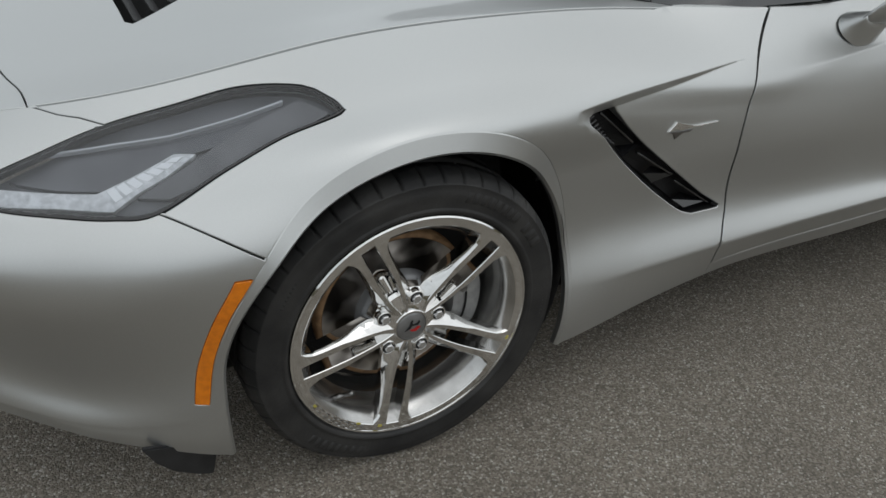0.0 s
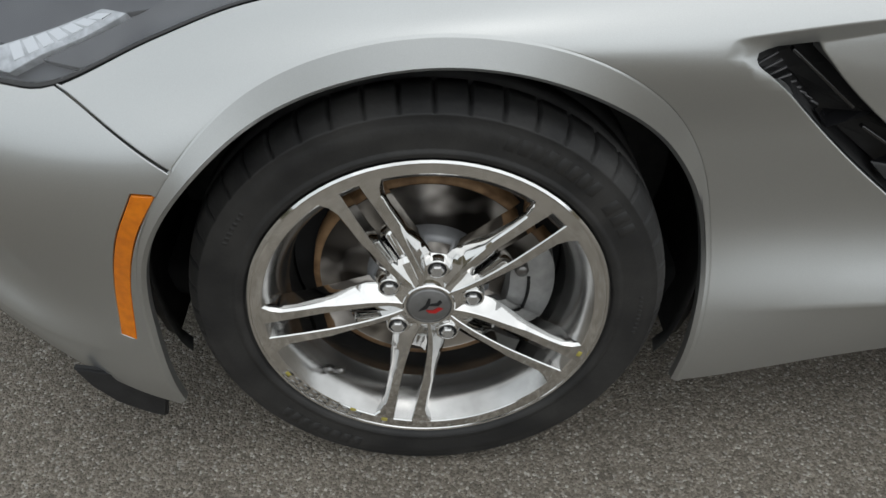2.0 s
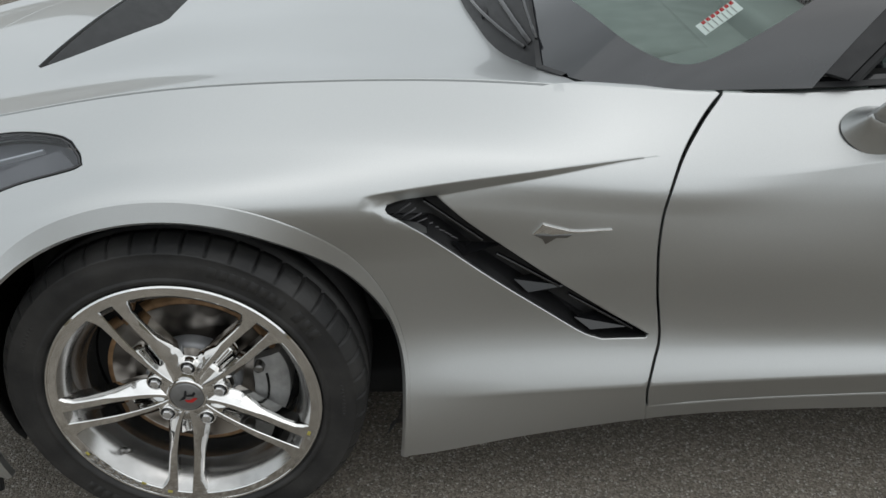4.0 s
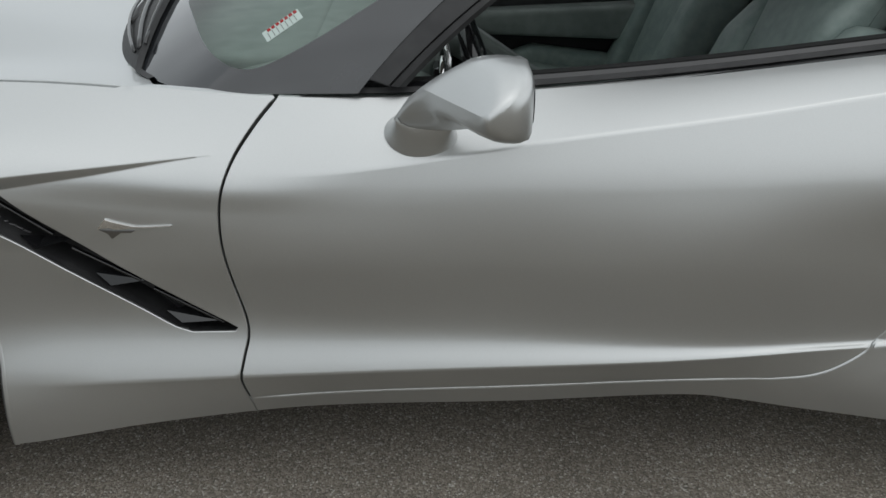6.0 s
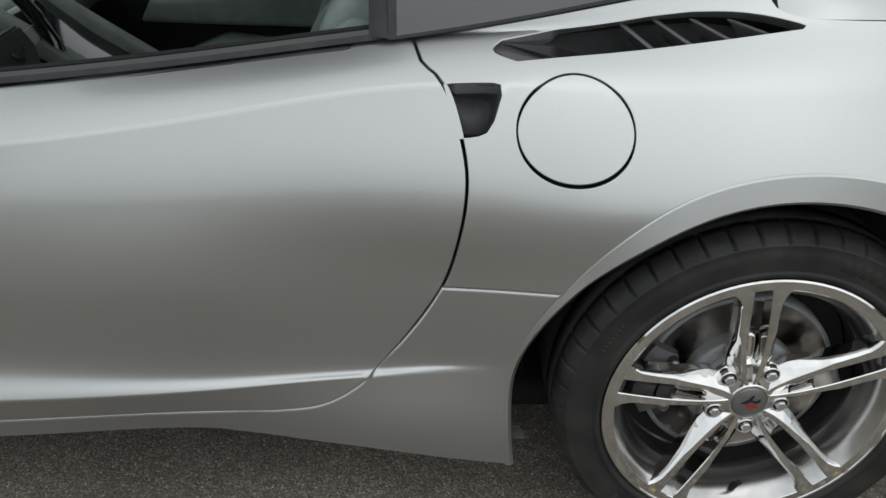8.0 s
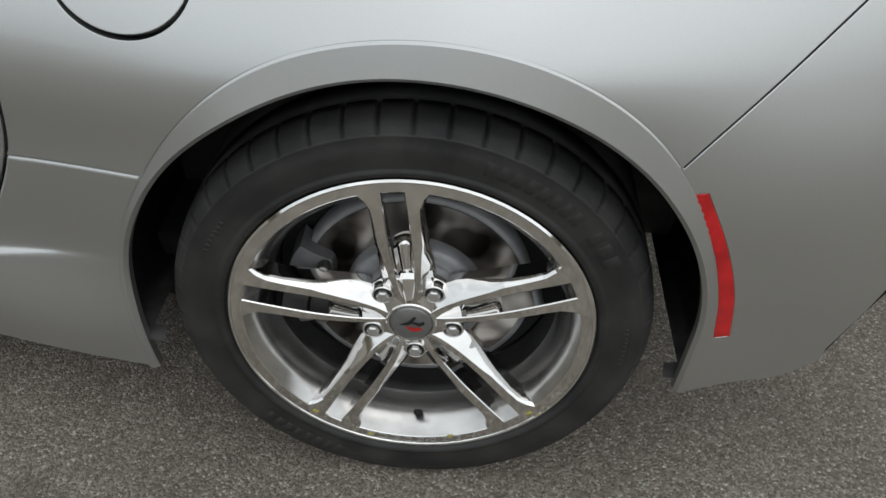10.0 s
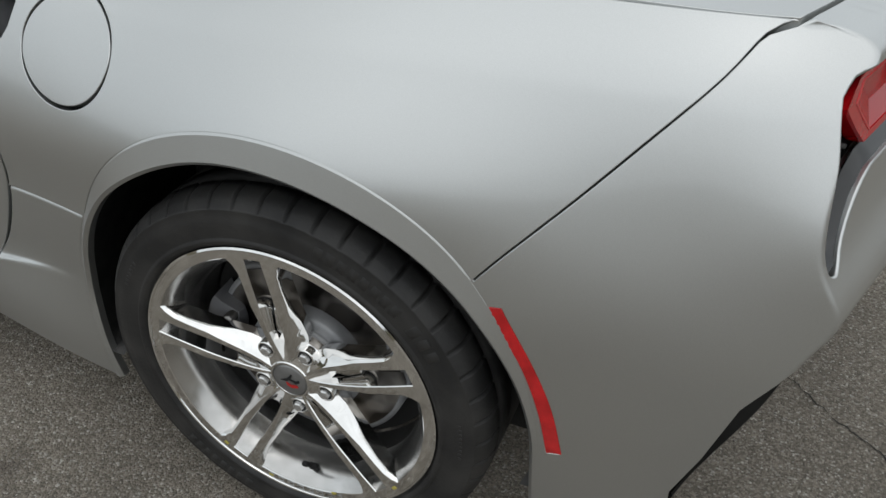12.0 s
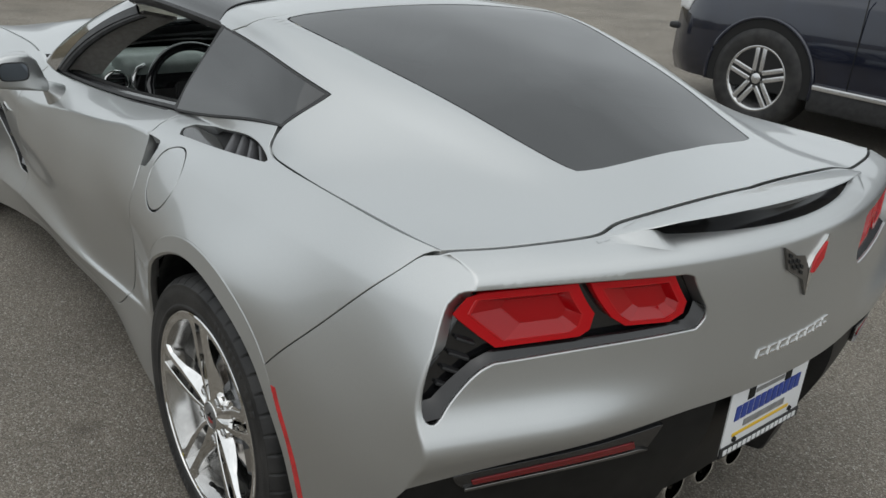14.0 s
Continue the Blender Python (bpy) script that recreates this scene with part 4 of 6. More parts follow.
wheel_front = build_wheel(FRONT, .324, .243, -.905, .235, 117, -4, (-.154, .173), "front wheel with five twin chrome spokes and a black tyre", .162, .086, 227, IRON)
wheel_rear = build_wheel(REAR, .338, .256, -.910, .275, 96, 176, (2.725, .106), "rear wheel with five twin chrome spokes and a black tyre", .170, .100, 272, IRON_DARK)
for w in (wheel_front, wheel_rear):
    o = copy_thing(w, Matrix.Identity(4))
    o.scale.y = -1


# ---- hood ----
HOOD_X = [-0.95, -0.7, -0.4, -0.1, 0.25, 0.55, 0.8]
hood_mid = spline(HOOD_X, [.665, .715, .757, .818, .838, .818, .805])
hood_ridge = spline(HOOD_X, [.67, .715, .755, .800, .822, .812, .802])


def hood_place(x, s):
    x, s = np.broadcast_arrays(np.asarray(x, float), np.asarray(s, float))
    w = s * 10
    ey, ez = side(x, np.full_like(x, 6.98))
    f = np.array([1, .72, .40, 0, .40, .72, 1])
    sign = np.array([-1, -1, -1, 0, 1, 1, 1])
    ys = np.array([a * b * ey for a, b in zip(f, sign)])
    zm, zr = hood_mid(x), hood_ridge(x)
    zs = np.array([ez, zr, zm + .012, zm + .018, zm + .012, zr, ez])
    y, z = loft(ys, zs, np.clip(w, 0, 5.999), {})
    return np.stack([x, y, z], -1)


def by_difference(place):
    def normal(a, b):
        e = 2e-3
        n = np.cross(place(np.asarray(a) + e, b) - place(np.asarray(a) - e, b), place(a, np.asarray(b) + e * .5) - place(a, np.asarray(b) - e * .5))
        n = n / np.maximum(np.linalg.norm(n, axis=-1, keepdims=True), 1e-9)
        return n
    return normal


def up_normal(place):
    f = by_difference(place)

    def normal(a, b):
        n = f(a, b)
        return np.where(n[..., 2:] < 0, -n, n)
    return normal


hood_rows = np.arange(0, 6.01, 0.1) * 0.1
HOOD_FRONT = curve([(-.572, .0), (-.577, .05), (-.596, .10), (-.625, .2), (-.635, .3), (-.625, .4), (-.596, .5), (-.577, .55), (-.572, .6)])
hood_edge = joined(straight((-.572, .0), (.72, .0)), curve([(.72, .0), (.64, .09), (.565, .17), (.53, .24), (.515, .3), (.53, .36), (.565, .43), (.64, .51), (.72, .60)]), straight((.72, .6), (-.572, .6)), HOOD_FRONT[::-1])
HOOD_VENT = np.array([(-.37, .168), (-.36, .162), (-.14, .214), (-.13, .222), (-.13, .378), (-.14, .386), (-.36, .438), (-.37, .432)])
HOOD_VENT = joined(*[straight(HOOD_VENT[i], HOOD_VENT[(i + 1) % 8]) for i in range(8)])
hood = skin("hood", [hood_edge, HOOD_VENT], hood_place, up_normal(hood_place), hood_rows, COLS, PAINT, car, gap=.0032, fold=.02)
nose_edge = joined(straight((-.572, .0), (-.93, .0)), straight((-.93, .0), (-.93, .6)), straight((-.93, .6), (-.572, .6)), HOOD_FRONT[::-1])
nose = skin("nose_panel", [nose_edge], hood_place, up_normal(hood_place), hood_rows, COLS, PAINT, car)
for k in range(6):
    u = k / 5
    x = -.345 + .19 * u
    p = [hood_place(x, .3 + d)[()] + np.array([0, 0, -.012]) for d in np.linspace(-.131 + .046 * u, .131 - .046 * u, 11)]
    bm = bmesh.new()
    rows = []
    for q in p:
        rows.append([bm.verts.new(q + np.array(o)) for o in ((-.010, 0, .008), (.012, 0, -.006), (.012, 0, -.010), (-.010, 0, .004))])
    for i in range(len(rows) - 1):
        for j in range(4):
            bm.faces.new((rows[i][j], rows[i][(j + 1) % 4], rows[i + 1][(j + 1) % 4], rows[i + 1][j]))
    bmesh.ops.recalc_face_normals(bm, faces=bm.faces)
    part("vent_slat", bm, BLACK, hood)
lx, ls = np.meshgrid(np.linspace(-.92, .50, 30), np.linspace(0, .6, 25), indexing="ij")
lp = hood_place(lx, ls) - np.array([0, 0, .085])
lp[..., 1] *= .98
hang("hood_liner", mesh_of("hood_liner", lp.reshape(-1, 3), [(i * 25 + j, i * 25 + 25 + j, i * 25 + 26 + j, i * 25 + j + 1) for i in range(29) for j in range(24)]), LINER, car)
part("hood_vent_well", block((.30, .72, .02), (-.25, 0, .70), .004), LINER, hood)

# ---- hatch, rear window, quarter windows, roof ----
DECK_X = [2.05, 2.35, 2.7, 2.95, 3.15, 3.28, 3.40, 3.55]
DECK_Y = [[.70, .715, .735, .757, .755, .749, .745, .745], [.66, .672, .694, .672, .645, .628, .630, .63], [.55, .58, .590, .525, .482, .470, .490, .49], [.47, .515, .462, .405, .352, .337, .385, .39]]
DECK_Z = [[.905, .916, .944, .952, .951, .950, .955, .95], [.98, 1.0, 1.004, .976, .960, .955, .955, .951], [1.127, 1.112, 1.076, 1.020, .983, .966, .957, .95], [1.18, 1.178, 1.122, 1.068, 1.014, .985, .966, .952], [1.228, 1.205, 1.15, 1.098, 1.043, 1.013, .984, .965]]
deck_y = [spline(DECK_X, r) for r in DECK_Y]
deck_z = [spline(DECK_X, r) for r in DECK_Z]


def deck_place(x, s):
    x, s = np.broadcast_arrays(np.asarray(x, float), np.asarray(s, float))
    ys = [f(x) for f in deck_y]
    zs = [f(x) for f in deck_z]
    ys = np.array([-y for y in ys] + [0 * x] + ys[::-1])
    zs = np.array(zs + zs[-2::-1])
    soft = {3: .5 + 0 * x, 5: .5 + 0 * x}
    y, z = loft(ys, zs, np.clip(s * 10, 0, 7.999), soft)
    return np.stack([x, y, z], -1)


def mirrored(line):
    return [(a, .8 - b) for a, b in line][::-1]


deck_n = up_normal(deck_place)
deck_rows = np.arange(0, 8.01, .1) * .1
deck_cols = np.arange(2.0, 3.56, .025)
REAR_EDGE = curve([(3.322, .0), (3.36, .07), (3.391, .15), (3.408, .21), (3.410, .25), (3.400, .29), (3.402, .32), (3.42, .40)])
WINDOW_TOP = curve([(2.160, .204), (2.40, .2035), (2.715, .198)])
WINDOW_BACK = curve([(2.715, .198), (2.712, .17), (2.690, .105)])
PILLAR_SEAM = curve([(2.690, .105), (2.690, .06), (2.697, .022), (2.73, .006), (2.80, .001), (3.05, .001), (3.322, .0)])
half_edge = WINDOW_TOP + WINDOW_BACK[1:] + PILLAR_SEAM[1:] + REAR_EDGE[1:]
GLASS_EDGE = curve([(2.315, .40), (2.312, .34), (2.330, .312), (2.40, .308)]) + curve([(2.40, .308), (2.8, .308), (3.10, .308), (3.20, .309), (3.222, .316), (3.238, .345), (3.252, .40)])[1:]
HATCH_FRONT = straight((2.160, .596), (2.235, .56)) + straight((2.235, .56), (2.300, .50))[1:] + straight((2.300, .50), (2.300, .30))[1:] + straight((2.300, .30), (2.235, .24))[1:] + straight((2.235, .24), (2.160, .204))[1:]
hatch_edge = joined(half_edge, mirrored(half_edge), HATCH_FRONT)
glass_loop = joined(GLASS_EDGE, mirrored(GLASS_EDGE))
hatch = skin("hatch", [hatch_edge, glass_loop], deck_place, deck_n, deck_rows, deck_cols, PAINT, car, gap=.0038, fold=.024, bevel=.0012, deep={1: (.0008, .008)})
rear_window = skin("rear_window", [glass_loop], lambda a, b: deck_place(a, b) - deck_n(a, b) * .0016, deck_n, deck_rows, deck_cols, DARK_GLASS, car, gap=-.002, fold=0, label="large dark tinted rear window")
QUARTER = joined(curve([(2.112, .2015), (2.40, .2005), (2.706, .1945)]), curve([(2.706, .1945), (2.703, .165), (2.681, .105)]), curve([(2.681, .1005), (2.40, .0525), (2.112, .010)]), straight((2.112, .010), (2.112, .2015)))
qwin = skin("quarter_window", [QUARTER], deck_place, deck_n, deck_rows, deck_cols, DARK_GLASS, car, gap=.001, fold=0)
qseal = skin("window_seal", [joined(curve([(2.10, .204), (2.40, .2035), (2.714, .198)]), curve([(2.714, .198), (2.712, .17), (2.689, .105)]), curve([(2.689, .098), (2.40, .048), (2.10, .004)]), straight((2.10, .004), (2.10, .204))), QUARTER], deck_place, deck_n, deck_rows, deck_cols, BLACK, car, gap=0, fold=.016)
halo = skin("roof_frame", [joined(straight((2.055, .596), (2.055, .204)), straight((2.055, .204), (2.158, .204)), HATCH_FRONT[::-1], straight((2.158, .596), (2.055, .596)))], deck_place, deck_n, deck_rows, deck_cols, PAINT, car)
for ob in (qwin, qseal):
    other_side(ob)

ROOF_X = [1.22, 1.5, 1.8, 2.06]
roof_y = [spline(ROOF_X, r) for r in ([.56, .582, .572, .55], [.44, .46, .46, .45])]
roof_z = [spline(ROOF_X, r) for r in ([1.09, 1.135, 1.14, 1.127], [1.165, 1.205, 1.21, 1.188], [1.195, 1.232, 1.24, 1.226])]


def roof_place(x, s):
    x, s = np.broadcast_arrays(np.asarray(x, float), np.asarray(s, float))
    ys, zs = [f(x) for f in roof_y], [f(x) for f in roof_z]
    y, z = loft(np.array([-ys[0], -ys[1], 0 * x, ys[1], ys[0]]), np.array(zs + zs[-2::-1]), np.clip(s * 10, 0, 3.999), {})
    return np.stack([x, y, z], -1)


roof_edge = joined(curve([(1.44, 0), (1.36, .06), (1.30, .13), (1.28, .2), (1.30, .27), (1.36, .34), (1.44, .4)]), straight((1.44, .4), (2.05, .4)), straight((2.05, .4), (2.05, 0)), straight((2.05, 0), (1.44, 0)))
roof = skin("roof_panel", [roof_edge], roof_place, up_normal(roof_place), np.arange(0, .41, .01), np.arange(1.2, 2.1, .03), CARBON, car, fold=.03, label="dark glossy removable roof panel")

# ---- windscreen ----
BASE = [(.47, 0, .815), (.535, .33, .815), (.715, .63, .812), (.90, .708, .818), (1.085, .728, .826)]
HEAD = [(1.275, 0, 1.195), (1.295, .24, 1.182), (1.355, .44, 1.15), (1.40, .52, 1.115), (1.432, .553, 1.095)]
base_f = [spline([0, .25, .5, .75, 1], [p[i] for p in BASE]) for i in range(3)]
head_f = [spline([0, .25, .5, .75, 1], [p[i] for p in HEAD]) for i in range(3)]


def screen_place(a, b):
    """a across from -1 to 1, b from the base to the roof."""
    a, b = np.broadcast_arrays(np.asarray(a, float), np.asarray(b, float))
    u = np.abs(a)
    lo = np.stack([f(u) for f in base_f], -1)
    hi = np.stack([f(u) for f in head_f], -1)
    p = lo + (hi - lo) * b[..., None]
    bow = (4 * b * (1 - b))[..., None] * np.stack([-.012 + 0 * u, .018 * u, .022 + 0 * u], -1)
    p = p + bow
    p[..., 1] *= np.where(a < 0, -1, 1)
    return p


screen_n = up_normal(screen_place)
sa, sb = np.arange(-1, 1.01, .04), np.arange(0, 1.01, .05)
whole = joined(straight((-1, 0), (1, 0), .03), straight((1, 0), (1, 1), .05), straight((1, 1), (-1, 1), .03), straight((-1, 1), (-1, 0), .05))
clear_zone = joined(curve([(.279, .217), (.385, .19), (.519, .135), (.63, .103), (.69, .122), (.735, .22), (.765, .36), (.775, .55), (.70, .80), (.55, .90), (.25, .93), (.0, .935)]), curve([(.0, .935), (-.25, .93), (-.55, .90), (-.70, .80), (-.775, .55), (-.765, .36), (-.735, .22), (-.69, .122), (-.63, .103), (-.519, .135), (-.385, .19), (-.279, .217)]), curve([(-.279, .217), (0, .24), (.279, .217)]))
screen = skin("windscreen", [clear_zone], screen_place, screen_n, sb, sa, CLEAR, car, gap=0, fold=0)
border = skin("windscreen_border", [whole, clear_zone], screen_place, screen_n, sb, sa, FRIT, screen, gap=0, fold=0)
for ob in (screen, rear_window, qwin):
    ob.visible_shadow = False


# pillars and seals between windscreen and door opening
def strip(name, left, right, mat, parent, thick=.012):
    """A band between two lines with some thickness."""
    a, b = np.array(left), np.array(right)
    n = len(a)
    d = np.cross(b - a, np.gradient(a, axis=0))
    d /= np.linalg.norm(d, axis=1, keepdims=True)
    bm = bmesh.new()
    r = [[bm.verts.new(p) for p in q] for q in (a, (a + b) / 2 + d * thick * .3, b, b - d * thick, a - d * thick)]
    for i in range(n - 1):
        for j in range(5):
            bm.faces.new((r[j][i], r[j][i + 1], r[(j + 1) % 5][i + 1], r[(j + 1) % 5][i]))
    bmesh.ops.recalc_face_normals(bm, faces=bm.faces)
    for f in bm.faces:
        f.smooth = True
    for e in bm.edges:
        e.smooth = e.calc_face_angle(0) < .6
    return part(name, bm, mat, parent)


t = np.linspace(.06, 1, 14)
pill = screen_place(np.full(14, -1.0), t)
out1 = pill + np.stack([.035 + .02 * t, -.012 + 0 * t, -.004 - .012 * t], -1)
out2 = out1 + np.stack([.030 + 0 * t, .012 + 0 * t, -.006 + 0 * t], -1)
for ob in (strip("windscreen_pillar", pill + np.array([-.012, .010, .004]), out1, BLACK, car), strip("pillar_trim", pill + np.array([.020, .020, -.022]), pill + np.array([.042, .125, -.042]), PILLAR, car), strip("door_seal", out1 + np.array([.004, .002, -.002]), out2, BLACK, car)):
    other_side(ob)
rt = np.linspace(1.44, 2.10, 14)
re = roof_place(rt, 0 * rt)
ob = strip("roof_seal", re + np.array([0, -.004, .002]), re + np.array([0, .010, -.020]), BLACK, car)
other_side(ob)
# pillar behind the door window
bt = np.linspace(0, 1, 8)
pb0 = deck_place(2.095, .005)[()]
pb1 = deck_place(2.095, .205)[()]
line = pb0 + (pb1 - pb0) * bt[:, None]
ob = strip("door_pillar", line + np.array([-.026, .01, 0]), line + np.array([.015, -.002, 0]), BLACK, car)
other_side(ob)

# black seal along the top of the door
bx = np.linspace(.98, 2.13, 40)
by, bz = side(bx, np.full(40, 7.25))
top = np.stack([bx, -by + .002, bz + .002], -1)
for k, (d0, d1) in enumerate((((0, 0, 0), (0, .006, .008)), ((0, .008, .006), (0, .016, .012)), ((0, .018, .012), (0, .045, .010)))):
    ob = strip("belt_seal", top + np.array(d0), top + np.array(d1), (BLACK, GLOSS_BLACK, LINER)[k], door, .006)
    ob2 = other_side(ob, car)


# ---- things on the front fender ----
def raised(outline, thick, bevel=0.0, base=0.0):
    """A small plate that lies on the body side; outline in x and z."""
    d = dom(outline)
    p, n = sp(d[:, 0], d[:, 1]), sn(d[:, 0], d[:, 1])
    bm = bmesh.new()
    lo = [bm.verts.new(a + b * (base - .002)) for a, b in zip(p, n)]
    hi = [bm.verts.new(a + b * (base + thick)) for a, b in zip(p, n)]
    k = len(lo)
    bm.faces.new(hi)
    for i in range(k):
        bm.faces.new((lo[i], lo[(i + 1) % k], hi[(i + 1) % k], hi[i]))
    bmesh.ops.recalc_face_normals(bm, faces=bm.faces)
    if bevel:
        bmesh.ops.bevel(bm, geom=[e for e in bm.edges if all(v in hi for v in e.verts)], offset=bevel, segments=2, affect="EDGES")
    return bm


badge = tagged(new("fender_badge"), "chrome ray-shaped badge")
badge.parent = fender
part("badge_body", raised([(.616, .603), (.634, .624), (.652, .618), (.676, .612), (.690, .609), (.676, .606), (.664, .604), (.650, .603), (.636, .607)], .004, .001), CHROME, badge)
part("badge_wing", raised([(.620, .602), (.650, .600), (.684, .601), (.676, .596), (.658, .596), (.640, .583), (.634, .594)], .003, .0008), STEEL, badge)
part("badge_tail", raised([(.672, .6105), (.700, .6095), (.752, .6125), (.752, .6105), (.700, .6065), (.672, .606)], .004, .0006), CHROME, badge)

# vent: recess, mesh and louvres
vent = tagged(new("fender_vent"), "black fender vent with angled louvres")
vent.parent = fender
bm = bmesh.new()
ring = dom(curve(VENT + VENT[:1])[:-1])
p, n = sp(ring[:, 0], ring[:, 1]), sn(ring[:, 0], ring[:, 1])
a0 = [bm.verts.new(q - m * .004) for q, m in zip(p, n)]
a1 = [bm.verts.new(q - m * .060 + np.array([.01, 0, 0])) for q, m in zip(p, n)]
for i in range(len(a0)):
    bm.faces.new((a0[i], a0[(i + 1) % len(a0)], a1[(i + 1) % len(a0)], a1[i]))
bm.faces.new(a1)
bmesh.ops.recalc_face_normals(bm, faces=bm.faces)
part("vent_well", bm, BLACK, vent)


def louvre(a, b, c, tip):
    """A blade from the lower edge of the vent to a sharp tip."""
    bm = bmesh.new()
    pts = []
    for (x, z), off in ((a, -.016), (b, -.005), (tip, -.010), (c, -.040)):
        d = dom([(x, z)])
        pts.append(sp(d[:, 0], d[:, 1])[0] + sn(d[:, 0], d[:, 1])[0] * off)
    up = [bm.verts.new(q) for q in pts]
    dn = [bm.verts.new(q + np.array([0, .002, -.0025])) for q in pts]
    bm.faces.new(up)
    bm.faces.new(dn[::-1])
    for i in range(4):
        bm.faces.new((up[i], dn[i], dn[(i + 1) % 4], up[(i + 1) % 4]))
    bmesh.ops.recalc_face_normals(bm, faces=bm.faces)
    return bm


part("louvre", louvre((.478, .588), (.500, .566), (.520, .588), (.568, .578)), GLOSS_BLACK, vent)
part("louvre", louvre((.590, .500), (.616, .478), (.634, .500), (.684, .487)), GLOSS_BLACK, vent)
part("louvre", louvre((.705, .414), (.735, .394), (.750, .414), (.805, .396)), GLOSS_BLACK, vent)
for a, b in (((.432, .668), (.535, .590)), ((.560, .562), (.672, .488)), ((.690, .466), (.815, .392))):
    q = dom([a, b])
    e0, e1 = sp(q[:, 0], q[:, 1]) - sn(q[:, 0], q[:, 1]) * .014
    part("vent_rib", block((np.linalg.norm(e1 - e0), .010, .005), tuple((e0 + e1) / 2), .002, turn=Matrix.Rotation(-math.atan2(e1[2] - e0[2], e1[0] - e0[0]), 4, "Y")), GLOSS_BLACK, vent)
# fine mesh behind the louvres
for i in range(9):
    for a, b in (((.392 + i * .011, .658 - i * .009), (.412 + i * .011, .672 - i * .009)),):
        q = dom([a, b])
        e0, e1 = sp(q[:, 0], q[:, 1]) - sn(q[:, 0], q[:, 1]) * .030
        part("vent_wire", block((np.linalg.norm(e1 - e0), .003, .0022), tuple((e0 + e1) / 2), 0, turn=Matrix.Rotation(-math.atan2(e1[2] - e0[2], e1[0] - e0[0]), 4, "Y")), VENT_GREY, vent)


# ---- marker lamps ----
def marker(name, outline, mat, label):
    d = dom(band(outline))
    ob = skin(name, [d], sp, sn, ROWS, COLS, mat, car, gap=.0012, fold=.006, label=label)
    return ob


side_marker_front = marker("side_marker_lamp", MARK_F, ORANGE, "amber side marker lamp")

# ---- headlight ----
lamp = tagged(new("headlight"), "swept-back headlight with clear lens and white strip")
lamp.parent = car
lens = skin("lens", [light_d], sp, sn, ROWS, COLS, LENS, lamp, gap=.004, fold=0)
lens.visible_shadow = False
ring_in = light_d - outward(light_d, False) * np.interp(light_d[:, 0], [-.66, -.45, -.2, -.12], [.007, .007, .004, .004])[:, None]
skin("lens_border", [light_d, ring_in], sp, sn, ROWS, COLS, GLOSS_BLACK, lamp, gap=.0015, fold=.012)


def sunk(depth):
    return lambda a, b: sp(a, b) - sn(a, b) * depth


def lamp_piece(name, points, depth, mat, fold, label=""):
    """A flat piece inside the lamp; points in x and in the side's line number."""
    q = [(x, v * .1) for x, v in points]
    return skin(name, [joined(*[straight(q[i], q[(i + 1) % len(q)]) for i in range(len(q))])], sunk(depth), sn, ROWS, COLS, mat, lamp, gap=0, fold=fold, label=label)


skin("lamp_housing", [light_d], sunk(.030), sn, ROWS, COLS, HOUSING, lamp, gap=0, fold=0)
lamp_piece("led_strip", [(-.650, 5.60), (-.559, 5.48), (-.507, 5.42), (-.447, 5.66), (-.387, 5.92), (-.358, 5.87), (-.409, 5.57), (-.454, 5.36), (-.490, 5.13), (-.561, 5.26), (-.650, 5.34)], .012, PALE, .014, "white light strip with small facets")
for k in range(7):
    u = k / 7
    a, b = (-.375 - .115 * u, 5.86 - .62 * u), (-.392 - .105 * u, 5.86 - .42 * u)
    lamp_piece("strip_facet", [a, (a[0] - .010, a[1] - .06), (b[0] - .010, b[1] - .05), b], .0108, WHITE, .004)
lamp_piece("reflector", [(-.549, 6.08), (-.466, 6.15), (-.385, 6.17), (-.310, 6.22), (-.204, 6.33), (-.30, 6.02), (-.372, 5.93), (-.45, 5.72), (-.50, 5.52), (-.56, 5.60), (-.62, 5.75)], .022, LAMP_GREY, .008, "grey projector surround")
lamp_piece("lamp_fin", [(-.560, 6.14), (-.466, 6.205), (-.385, 6.215), (-.341, 6.255), (-.28, 6.305), (-.204, 6.385), (-.204, 6.375), (-.28, 6.296), (-.341, 6.246), (-.385, 6.206), (-.466, 6.194), (-.560, 6.128)], .010, LAMP_TRIM, .010)
lamp_piece("lamp_wedge", [(-.350, 5.83), (-.304, 6.06), (-.236, 6.26), (-.175, 6.37), (-.140, 6.10), (-.226, 5.86), (-.321, 5.49), (-.409, 5.22), (-.452, 5.31)], .016, IRON_DARK, .012)
other = copy_thing(lamp, Matrix.Identity(4))
other.scale.y = -1

# ---- door mirror ----
mirror = tagged(new("door_mirror"), "silver door mirror on a curved arm")
mirror.parent = door


